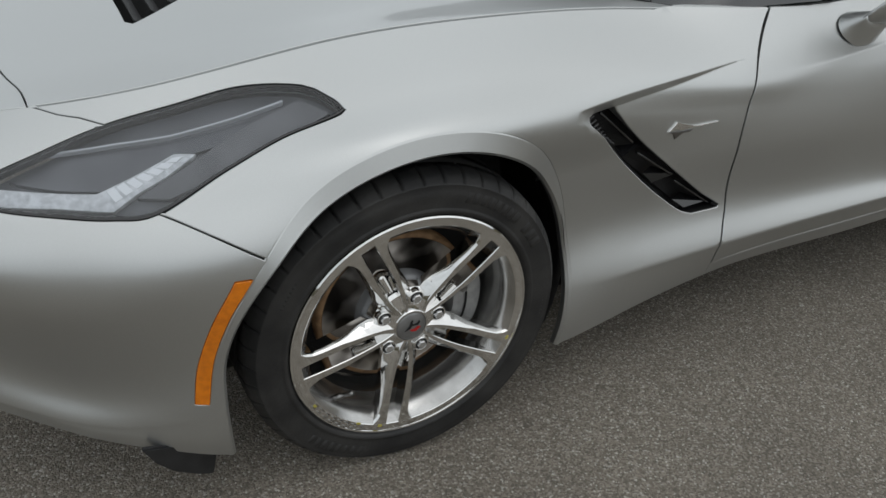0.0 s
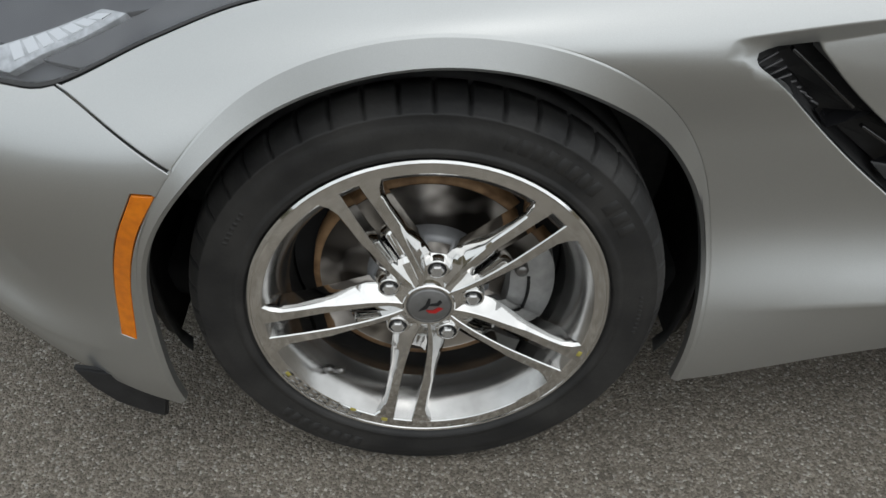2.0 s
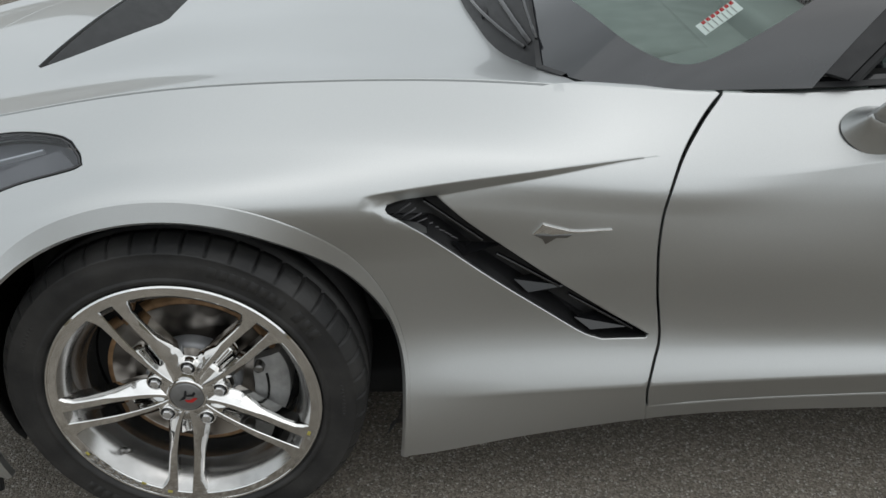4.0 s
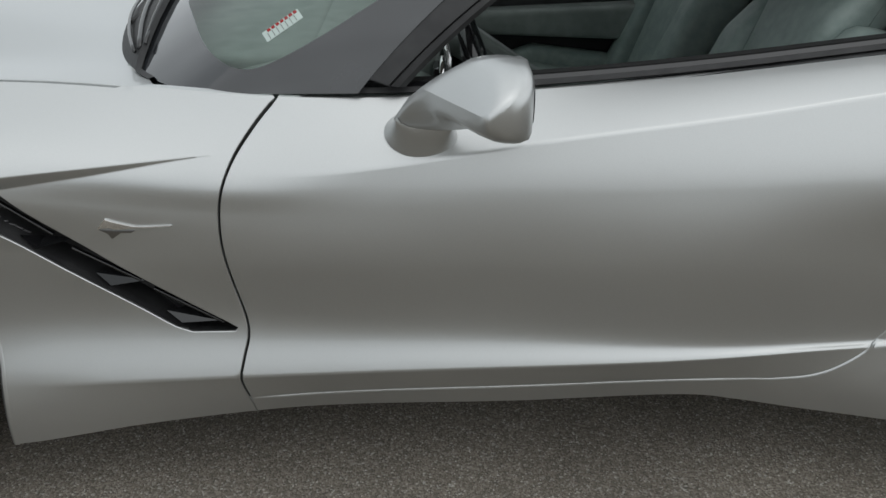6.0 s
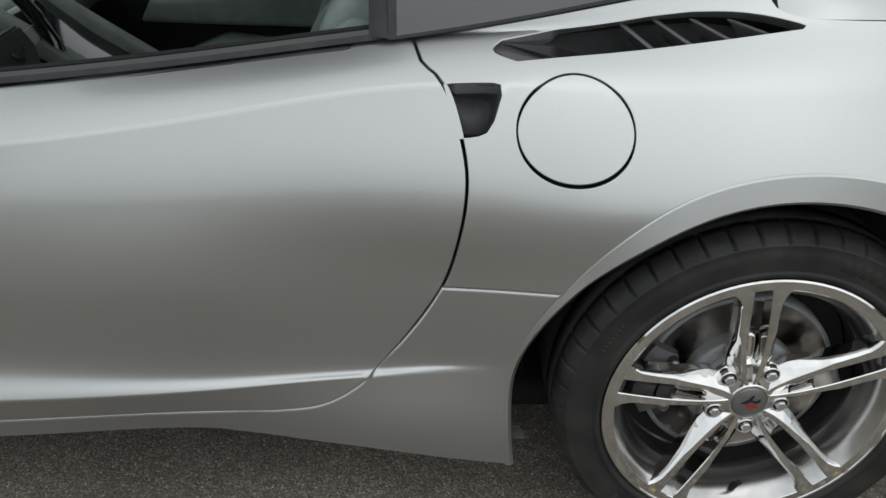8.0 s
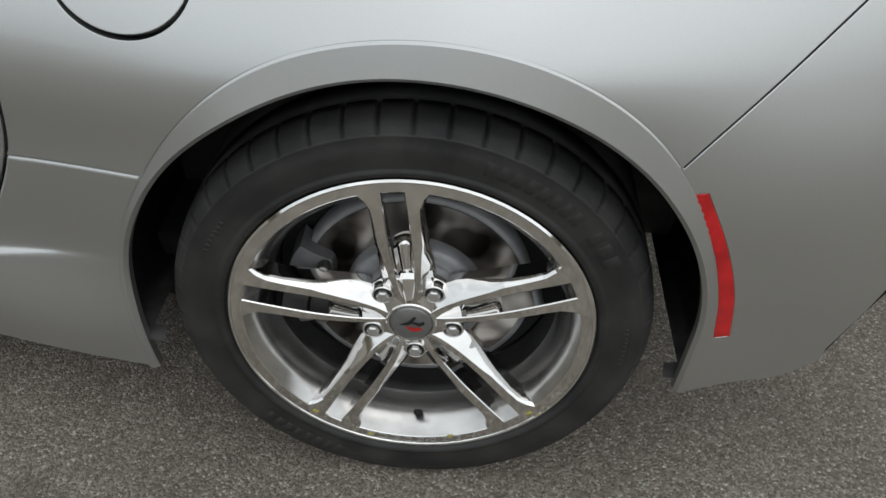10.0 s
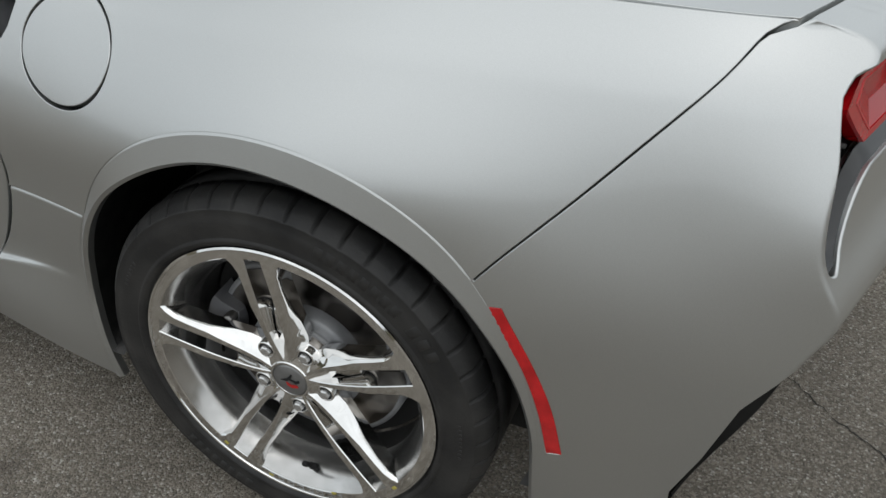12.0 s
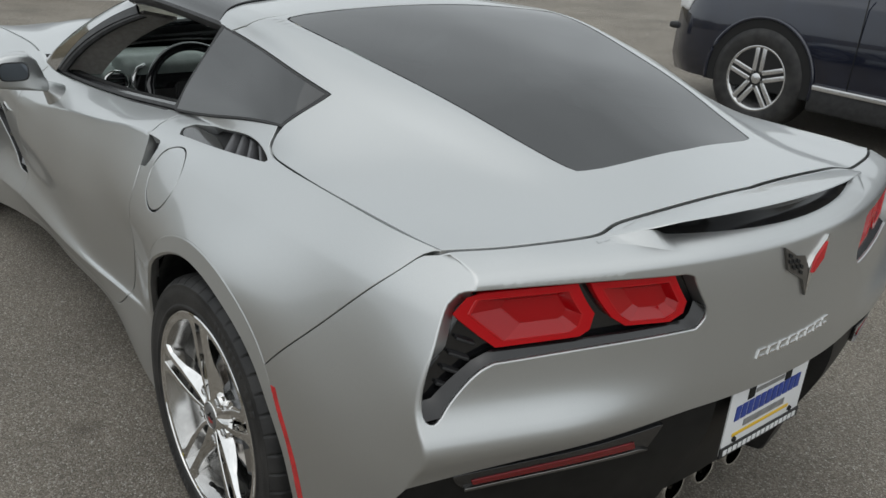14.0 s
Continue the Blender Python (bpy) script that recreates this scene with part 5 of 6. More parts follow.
def mirror_shell():
    """Rounded head with a crease along its front: sections from the arm outwards (y, crease x, crease z, top, rear x, bottom)."""
    sec = [(-.800, 1.150, .806, .830, 1.250, .784), (-.812, 1.160, .824, .848, 1.262, .789), (-.828, 1.176, .852, .880, 1.288, .797), (-.850, 1.196, .8755, .914, 1.330, .808), (-.877, 1.212, .8775, .938, 1.356, .818), (-.910, 1.230, .879, .942, 1.363, .823),
           (-.945, 1.249, .881, .938, 1.365, .827), (-.980, 1.267, .8835, .931, 1.365, .831), (-1.006, 1.281, .885, .923, 1.362, .836), (-1.020, 1.288, .886, .913, 1.353, .845), (-1.028, 1.294, .8865, .902, 1.336, .857)]
    rings = []
    for y, x0, zc, z1, x1, z0 in sec:
        w = x1 - x0
        ring = curve([(x0, zc), (x0 + .20 * w, zc + (z1 - zc) * .50), (x0 + .44 * w, zc + (z1 - zc) * .90), (x0 + .72 * w, z1), (x1 - .012, z1 - .003), (x1, z1 - .012), (x1, z0 + .013), (x1 - .010, z0 + .002), (x0 + .68 * w, z0), (x0 + .32 * w, z0 + (zc - z0) * .14), (x0 + .07 * w, zc - (zc - z0) * .55), (x0, zc)], .5)[:-1]
        rings.append([(q[0], y + .022 * max(0, (q[0] - 1.292)) / .07 * float(ramp(-y, .95, 1.01)), q[1]) for q in ring])
    n = len(rings[0])
    verts = [p for r in rings for p in r]
    faces = [(i * n + j, i * n + (j + 1) % n, (i + 1) * n + (j + 1) % n, (i + 1) * n + j) for i in range(len(rings) - 1) for j in range(n)]
    faces += [tuple(range(n)), tuple(len(verts) - n + j for j in range(n))]
    bm = bmesh.new()
    bm.from_mesh(mesh_of("shell", verts, faces))
    bmesh.ops.recalc_face_normals(bm, faces=bm.faces)
    bm.verts.ensure_lookup_table()
    for e in bm.edges:
        a, b = (v.index for v in e.verts)
        e.smooth = not (a % n == 0 and b % n == 0 and 3 * n <= min(a, b) < 9 * n)
    return bm


def mirror_base():
    """The foot on the door: an oval that leans outwards and narrows."""
    verts, faces, n = [], [], 32
    for k in range(7):
        u = k / 6
        c = np.array([1.198 + .004 * u, -.764 - .042 * u, .762 + .037 * u])
        rx, rz = .067 - .019 * u ** .8, .034 - .014 * u
        for j in range(n):
            t = 2 * math.pi * j / n
            verts.append(c + np.array([rx * math.cos(t), .030 * math.sin(t) * (1 - u), rz * math.sin(t) - .10 * rx * math.cos(t)]))
    for i in range(6):
        faces += [(i * n + j, i * n + (j + 1) % n, (i + 1) * n + (j + 1) % n, (i + 1) * n + j) for j in range(n)]
    faces.append(tuple(6 * n + j for j in range(n)))
    bm = bmesh.new()
    bm.from_mesh(mesh_of("foot", verts, faces))
    bmesh.ops.recalc_face_normals(bm, faces=bm.faces)
    return bm


part("mirror_housing", mirror_shell(), PAINT, mirror)
part("mirror_foot", mirror_base(), PAINT, mirror)
bm = prism([(-.930 - .046 * math.copysign(abs(math.cos(t)) ** .5, math.cos(t)), .886 + .031 * math.copysign(abs(math.sin(t)) ** .55, math.sin(t))) for t in np.linspace(0, 2 * math.pi, 40, endpoint=False)], .001, lambda a, b, h: (1.3652 + h, a, b))
part("mirror_rim", bm, GLOSS_BLACK, mirror)
bm = prism([(-.930 - .041 * math.copysign(abs(math.cos(t)) ** .5, math.cos(t)), .886 + .0265 * math.copysign(abs(math.sin(t)) ** .55, math.sin(t))) for t in np.linspace(0, 2 * math.pi, 40, endpoint=False)], .0015, lambda a, b, h: (1.3652 + h, a, b))
part("mirror_glass", bm, MIRROR, mirror)
right_mirror = copy_thing(mirror, Matrix.Identity(4))
right_mirror.parent = car
right_mirror.scale.y = -1

# ---- pocket behind the door, and the shoulder vent ----
def bowl(name, loop, depth, mat, parent, shrink=.7, steps=6):
    """A rounded hollow let into the side."""
    mid = loop.mean(0) - np.array([.022, 0])
    rings = []
    for i in range(steps + 1):
        u = i / steps
        q = mid + (loop - mid) * (1.02 - (1.02 - shrink) * u ** 1.6)
        rings.append(sp(q[:, 0], q[:, 1]) - sn(q[:, 0], q[:, 1]) * (.0015 + depth * math.sin(u * math.pi / 2)))
    k = len(loop)
    verts = [p for q in rings for p in q]
    faces = [(i * k + j, i * k + (j + 1) % k, (i + 1) * k + (j + 1) % k, (i + 1) * k + j) for i in range(steps) for j in range(k)] + [tuple(steps * k + j for j in range(k))]
    bm = bmesh.new()
    bm.from_mesh(mesh_of(name, verts, faces))
    bmesh.ops.recalc_face_normals(bm, faces=bm.faces)
    return part(name, bm, mat, parent)


# grey duller than the silver paint, so the pocket's shade is in its colour
bowl("handle_pocket", POCKET, .120, HAT, quarter, .82)


def vent_floor(a, b):
    """The floor of the shoulder vent slopes down towards its rear end."""
    return sp(a, b) - sn(a, b) * (.003 + .055 * np.clip((a - 2.275) / .20, 0, 1))[..., None]


skin("vent_floor", [SHOULDER_VENT], lambda a, b: vent_floor(a, b) - sn(a, b) * .003, sn, ROWS, COLS, BLACK, quarter, gap=-.004, fold=0)
RAMP = [(2.298, .6395), (2.266, .662), (2.280, .680), (2.36, .690), (2.41, .682), (2.43, .656), (2.34, .6445)]
skin("vent_ramp", [joined(*[straight(RAMP[i], RAMP[(i + 1) % 7]) for i in range(7)])], vent_floor, sn, ROWS, COLS, GLOSS_BLACK, quarter, gap=-.002, fold=.002)
for k in range(4):
    x0 = 2.455 + k * .056
    va, vb = .722 - .003 * k, .668 + .008 * k
    top = sp(np.array([x0]), np.array([va]))[0] - sn(np.array([x0]), np.array([va]))[0] * .012
    low = sp(np.array([x0 + .045]), np.array([vb]))[0] - sn(np.array([x0 + .045]), np.array([vb]))[0] * .012
    bm = bmesh.new()
    ring = [[bm.verts.new(p + np.array(o)) for o in ((0, 0, 0), (.012, .002, -.002), (.026, .006, -.016), (.034, .012, -.036), (.028, .012, -.036), (.018, .006, -.018), (.006, .002, -.006))] for p in (top + (top - low) * .10, (top + low) / 2, low + (low - top) * .15)]
    for r in range(2):
        for j in range(7):
            bm.faces.new((ring[r][j], ring[r][(j + 1) % 7], ring[r + 1][(j + 1) % 7], ring[r + 1][j]))
    bmesh.ops.recalc_face_normals(bm, faces=bm.faces)
    for f in bm.faces:
        f.smooth = True
    part("vent_slat", bm, VENT_GREY, quarter, "dark grey vent slat")

# ---- rear bumper ----
flank = spline([0.15, .35, .45, .55, .62, .7, .8, .9, .95, .98, 1.02], [-.10, -.055, -.015, .018, .022, .014, 0, -.012, -.022, -.03, -.04])


edge_s = np.linspace(0, .4, 60)
edge_p = deck_place(np.interp(edge_s, [q[1] for q in REAR_EDGE], [q[0] for q in REAR_EDGE]), edge_s)
SHELF_Y, SHELF_X, SHELF_Z = -edge_p[::-1, 1], edge_p[::-1, 0] + .0005, edge_p[::-1, 2] - .0005


def tail_x(y, z):
    """The back of the car: bowed across, and rolling over at its top to meet the hatch."""
    y = np.abs(y)
    top = np.interp(y, SHELF_Y, SHELF_Z)
    back = 3.585 - .37 * y ** 2 + .13 * y ** 4 + flank(np.minimum(z, .93)) + .030 * ramp(y, .28, .62) * np.exp(-((z - .645) / .050) ** 2)
    u = np.clip((z - .915) / (top - .915), 0, 1)
    return back - (back - np.interp(y, SHELF_Y, SHELF_X)) * u ** 2.4


corner_z = np.linspace(.15, 1.02, 60)
cx, cy = np.full(60, 3.40), np.full(60, .8)
for _ in range(30):
    cy = side(cx, line_at(cx, np.minimum(corner_z, .944)))[0]
    cx = .5 * cx + .5 * np.clip(tail_x(cy, corner_z), 3.2, 3.45)
CORNER_X = lambda z: np.interp(z, corner_z, cx)
CORNER_Y = lambda z: np.interp(z, corner_z, cy)


def bumper_raw(a, z):
    ex, ey = CORNER_X(z), CORNER_Y(z)
    x = 3.0 + a * (ex - 3.0) / .4
    s = np.clip(a, 0, .4)
    xs = 3.0 + s * (ex - 3.0) / .4
    flat = np.stack([xs, -side(xs, line_at(xs, np.minimum(z, .944)))[0], z], -1)
    y = -ey * (1 - (a - .4) / .8)
    back = np.stack([tail_x(y, z), y, z], -1)
    return np.where((a < .4)[..., None], flat, back)


def bumper_place(a, z):
    a, z = np.broadcast_arrays(np.asarray(a, float), np.asarray(z, float))
    far = a > 1.2
    a = np.where(far, 2.4 - a, a)
    r = .006
    p0, p1, p2 = bumper_raw(np.full_like(a, .4 - r), z), bumper_raw(np.full_like(a, .4), z), bumper_raw(np.full_like(a, .4 + r), z)
    t = np.clip((a - .4 + r) / (2 * r), 0, 1)[..., None]
    bend = p0 * (1 - t) ** 2 + 2 * p1 * t * (1 - t) + p2 * t * t
    p = np.where((np.abs(a - .4) < r)[..., None], bend, bumper_raw(a, z))
    p[..., 1] *= np.where(far, -1, 1)
    return p


def bumper_normal(a, z):
    n = by_difference(bumper_place)(a, z)
    p = bumper_place(a, z) - np.array([2.6, 0, .6])
    return np.where((n * p).sum(-1, keepdims=True) < 0, -n, n)


def at_y(y, z):
    """The bumper's own coordinate at a place on its back."""
    return .4 + .8 * (1 - abs(y) / CORNER_Y(z))


def at_x(x, z):
    return .4 * (x - 3.0) / (CORNER_X(z) - 3.0)


def back_line(points, step=.012):
    return [(at_y(y, z), z) for y, z in curve(points, step)]


def flip(line):
    return [(2.4 - a, z) for a, z in line][::-1]


b_rows, b_cols = np.concatenate([np.arange(.2, .91, .014), np.arange(.912, 1.02, .004)]), np.concatenate([np.arange(0, .36, .022), np.arange(.36, .388, .006), np.arange(.388, .413, .0015), np.arange(.414, .45, .006), np.arange(.45, 1.95, .022), np.arange(1.95, 1.986, .006), np.arange(1.987, 2.0125, .0015), np.arange(2.014, 2.04, .006), np.arange(2.04, 2.41, .022)])
b_top = [(at_x(3.318, .944), .944)] + [(at_y(q, zz), zz) for q, zz in zip(SHELF_Y[::-1][1:], SHELF_Z[::-1][1:])]
b_low = back_line([(0, .635), (.15, .632), (.40, .622), (.60, .606), (.76, .585)]) + [(.40, .57), (at_x(3.36, .50), .50), (at_x(3.33, .40), .40), (at_x(3.30, .32), .32)] + [(at_x(x, z), z) for x, z in curve([(3.30, .30), (3.25, .262), (3.18, .245), (REAR[0] + R_OUT, .215)])]
b_arch = [(at_x(x, z), z) for x, z in r_back[::-1]]
b_seam = [(at_x(x, z), z) for x, z in TAIL_SEAM if z < .944]
lamp_loop = joined(curve([(.378, .885), (.383, .904), (.398, .911)]), curve([(.398, .911), (.62, .908), (.835, .901)]), curve([(.835, .901), (.858, .895), (.866, .885)]), curve([(.866, .885), (.913, .830)]), curve([(.913, .830), (.915, .807), (.897, .789)]), curve([(.897, .789), (.697, .786), (.515, .779)]), curve([(.515, .779), (.497, .770), (.482, .755)]), curve([(.482, .755), (.440, .701)]), curve([(.440, .701), (.426, .692), (.413, .698), (.409, .715)]), curve([(.409, .715), (.400, .80), (.378, .885)]))
LEDGE = np.array([(.913, .830), (.915, .807), (.897, .789), (.697, .786), (.515, .779), (.497, .770), (.440, .701), (.414, .699)])
LEDGE_IN = np.array([(.895, .838), (.892, .816), (.882, .804), (.697, .800), (.510, .797), (.482, .782), (.430, .728), (.412, .725)])
half = b_seam[::1] + b_top
loop = joined(half, flip(half), flip(b_low[::1] + b_arch)[::1], (b_low + b_arch))
rear_bumper = skin("rear_bumper", [loop, lamp_loop, np.array(flip([tuple(q) for q in lamp_loop])), np.array([(at_x(x, z), z) for x, z in band(MARK_R)])], bumper_place, bumper_normal, b_rows, b_cols, PAINT, car, gap=.0012, deep={1: (.0035, .034), 2: (.0035, .034)})
side_marker_rear = skin("side_marker_lamp", [np.array([(at_x(x, z), z) for x, z in band(MARK_R)])], bumper_place, bumper_normal, b_rows, b_cols, MARKER_RED, car, gap=.0016, fold=.006, label="red rear side marker lamp")


def behind(depth, pocket=0.0):
    def place(a, b):
        p, n = bumper_place(a, b), bumper_normal(a, b)
        d = depth + pocket * (1 - ramp(np.abs(p[..., 1]), .19, .235))
        return p - n * d[..., None]
    return place


# ---- tail lamps ----
tail = tagged(new("tail_lamp"), "twin red tail lamp in a black bezel")
tail.parent = car
skin("bezel", [lamp_loop], behind(.036), bumper_normal, b_rows, b_cols, GLOSS_BLACK, tail, gap=-.004, fold=0)


def lamp_lens(pts):
    """A red lens: a raised rim, a thin pale light guide, and facets that run back to a deep floor."""
    q = np.array(pts)
    mid = q.mean(0)

    def rings(name, stages, mat, parent, floor=False, label=""):
        walls = []
        for k, depth, shift in stages:
            r = mid + np.array(shift) + (q - mid) * k
            line = np.array([r[i] + (r[(i + 1) % len(r)] - r[i]) * t for i in range(len(r)) for t in np.linspace(0, 1, 6, endpoint=False)])
            walls.append(behind(0)(line[:, 0], line[:, 1]) - bumper_normal(line[:, 0], line[:, 1]) * depth)
        n = len(walls[0])
        bm = bmesh.new()
        rows = [[bm.verts.new(p) for p in w] for w in walls]
        for i in range(len(rows) - 1):
            for j in range(n):
                bm.faces.new((rows[i][j], rows[i][(j + 1) % n], rows[i + 1][(j + 1) % n], rows[i + 1][j]))
        if floor:
            bm.faces.new(rows[-1])
        bmesh.ops.recalc_face_normals(bm, faces=bm.faces)
        return part(name, bm, mat, parent, label)
    lens = rings("lens", [(1.0, .034, (0, 0)), (1.0, .018, (0, 0)), (.985, .0145, (0, 0)), (.80, .0150, (0, 0))], RED, tail)
    rings("lens_rim", [(.80, .0150, (0, 0)), (.795, .0142, (0, 0)), (.765, .0142, (0, 0)), (.76, .0160, (0, 0))], RED_PALE, lens)
    rings("lens_centre", [(.76, .0160, (0, 0)), (.46, .032, (.010, .006)), (.44, .0325, (.010, .006))], DEEP_RED, lens, True)


lamp_lens([(.402, .872), (.398, .902), (.613, .903), (.677, .844), (.679, .815), (.663, .804), (.512, .802)])
lamp_lens([(.635, .902), (.823, .897), (.873, .842), (.871, .820), (.845, .807), (.747, .813), (.713, .832)])
la = np.array(joined(*[straight(LEDGE[i], LEDGE[i + 1], .02) for i in range(7)]))
cum = lambda r: np.concatenate([[0], np.cumsum(np.linalg.norm(np.diff(r, axis=0), axis=1))])
lt = cum(la) / cum(la)[-1]
li = np.stack([np.interp(lt, cum(LEDGE) / cum(LEDGE)[-1], LEDGE_IN[:, k]) for k in (0, 1)], -1)
p0, p1 = behind(.005)(la[:, 0], la[:, 1]), behind(.022)(li[:, 0], li[:, 1])
strip("bezel_ledge", p0, p1, BEZEL, tail, .004)
for k in range(6):
    z = .716 + k * .025
    q = behind(.034)(np.array([.458 + .001 * k]), np.array([z]))[0]
    part("bezel_fin", block((.022, .052 - k * .004, .006), tuple(q), .002, turn=Matrix.Rotation(radians(-25), 4, "Z") @ Matrix.Rotation(radians(-22), 4, "X")), BLACK, tail)
other = copy_thing(tail, Matrix.Identity(4))
other.scale.y = -1

# ---- lower rear: black valance, reflectors, plate, exhaust ----
v_top = back_line([(0, .630), (.15, .627), (.40, .617), (.60, .600), (.76, .580)]) + [(.40, .562), (at_x(3.36, .49), .49), (at_x(3.335, .40), .40), (at_x(3.305, .31), .31)]
v_low = [(at_x(3.34, .27), .27), (.40, .29)] + back_line([(.74, .285), (.50, .268), (.25, .264), (0, .268)])
valance_loop = joined(v_top, v_low, flip(v_low), flip(v_top))
valance = skin("rear_valance", [valance_loop], behind(.006, .05), bumper_normal, b_rows, b_cols, VALANCE, car, gap=0, fold=.04, label="black lower rear valance")
skin("valance_trim", [joined(back_line([(.375, .611), (.45, .606), (.55, .598), (.66, .590), (.777, .582)]), back_line([(.777, .578), (.765, .560), (.751, .548)]), back_line([(.751, .548), (.62, .556), (.50, .562), (.396, .564)]), back_line([(.396, .564), (.375, .611)]))], behind(-.002), bumper_normal, b_rows, b_cols, GLOSS_BLACK, valance, gap=0, fold=.01)
skin("rear_reflector", [joined(back_line([(.436, .586), (.55, .580), (.65, .573), (.742, .566)]), back_line([(.738, .556), (.65, .561), (.55, .566), (.428, .571)]))], behind(-.005), bumper_normal, b_rows, b_cols, DARK_RED, valance, gap=0, fold=.008)
skin("trim_edge", [joined(back_line([(.42, .5665), (.55, .5605), (.65, .556), (.751, .5495)]), back_line([(.751, .5455), (.65, .552), (.55, .5565), (.40, .562)]))], behind(-.008), bumper_normal, b_rows, b_cols, STEEL, valance, gap=0, fold=.008)
for n_ob in [o for o in valance.children]:
    c = other_side(n_ob, valance)

plate = tagged(new("number_plate"), "white dealer plate with blue, yellow and black printing")
plate.parent = car
PX = 3.568


def plate_block(name, y0, y1, z0, z1, lift, mat, thick=.0015):
    return part(name, block((thick, y1 - y0, z1 - z0), (PX + lift, (y0 + y1) / 2, (z0 + z1) / 2), .0004 if thick < .003 else .001), mat, plate)


plate_block("plate_board", -.152, .152, .452, .612, 0, WHITE, .004)
plate_block("plate_frame", -.155, .155, .448, .472, .003, BLACK, .004)
x = -.128
random.seed(4)
for k in range(11):
    wd = .255 / 11
    plate_block("print_bar", x + .002, x + wd - .002, .530 + .0006 * k, .566 + .0006 * k, .0030, BLUE)
    x += wd
plate_block("print_bar", -.085, .075, .506, .522, .0030, IRON)
plate_block("print_bar", -.12, .10, .490, .498, .0030, YELLOW)
plate_block("print_bar", -.06, .05, .580, .590, .0030, IRON)
plate_block("print_bar", -.09, -.065, .572, .604, .0030, LINER)
plate_block("print_bar", .055, .080, .572, .604, .0030, LINER)
for k in range(16):
    plate_block("print_bar", -.145 + k * .0182, -.145 + k * .0182 + .013, .453, .466, .0056, WHITE)
for y in (-.11, .11):
    v, f = lathe([(0, -.003), (.006, -.002), (.007, .003)], 12)
    part("plate_screw", (lambda: (lambda b: (b.from_mesh(mesh_of("s", [(PX + .004 - b0 * 1.0, y + a0, .482 + c0) for a0, b0, c0 in v], f)), b)[1])(bmesh.new()))(), LINER, plate)

# crossed-flag emblem and chrome lettering as plain bars
emblem = tagged(new("rear_emblem"), "chrome crossed-flag emblem with black and red fields")
emblem.parent = rear_bumper


def back_plate(name, outline, thick, mat, parent, lift=0.0):
    bm = bmesh.new()
    a = np.array([at_y(y, z) if y <= 0 else 2.4 - at_y(y, z) for y, z in outline])
    z = np.array([q[1] for q in outline])
    p, n = bumper_place(a, z), bumper_normal(a, z)
    lo = [bm.verts.new(q + m * (lift - .002)) for q, m in zip(p, n)]
    hi = [bm.verts.new(q + m * (lift + thick)) for q, m in zip(p, n)]
    bm.faces.new(hi)
    for i in range(len(lo)):
        bm.faces.new((lo[i], lo[(i + 1) % len(lo)], hi[(i + 1) % len(lo)], hi[i]))
    bmesh.ops.recalc_face_normals(bm, faces=bm.faces)
    return part(name, bm, mat, parent)


back_plate("emblem_wing", [(0, .800), (-.018, .838), (-.075, .868), (-.090, .915), (-.050, .893), (-.020, .888), (.0, .860)], .006, STEEL, emblem)
back_plate("emblem_wing", [(0, .800), (.004, .858), (.022, .880), (.078, .912), (.062, .865), (.016, .838)], .006, CHROME, emblem)
back_plate("emblem_field", [(.012, .846), (.026, .873), (.068, .900), (.056, .868), (.022, .845)], .003, RED, emblem, .0055)
for i in range(4):
    for j in range(2):
        y0 = -.026 - i * .014
        z0 = .850 + i * .0075 + j * .012
        back_plate("emblem_field", [(y0, z0 + (.006 if i % 2 else 0)), (y0 - .010, z0 + .005 + (.006 if i % 2 else 0)), (y0 - .010, z0 + .012 + (.006 if i % 2 else 0)), (y0, z0 + .007 + (.006 if i % 2 else 0))], .003, LINER, emblem, .0055)
letters = tagged(new("rear_lettering"), "row of slanted chrome bars")
letters.parent = rear_bumper
for k in range(8):
    y0 = -.143 + k * .0345
    z0 = .697 + .0012 * k
    back_plate("letter_bar", [(y0, z0), (y0 + .026, z0 + .001), (y0 + .027, z0 + .0045), (y0 + .006, z0 + .0036), (y0 + .010, z0 + .013), (y0 + .031, z0 + .014), (y0 + .032, z0 + .0175), (y0 + .008, z0 + .0165)], .003, CHROME, letters)

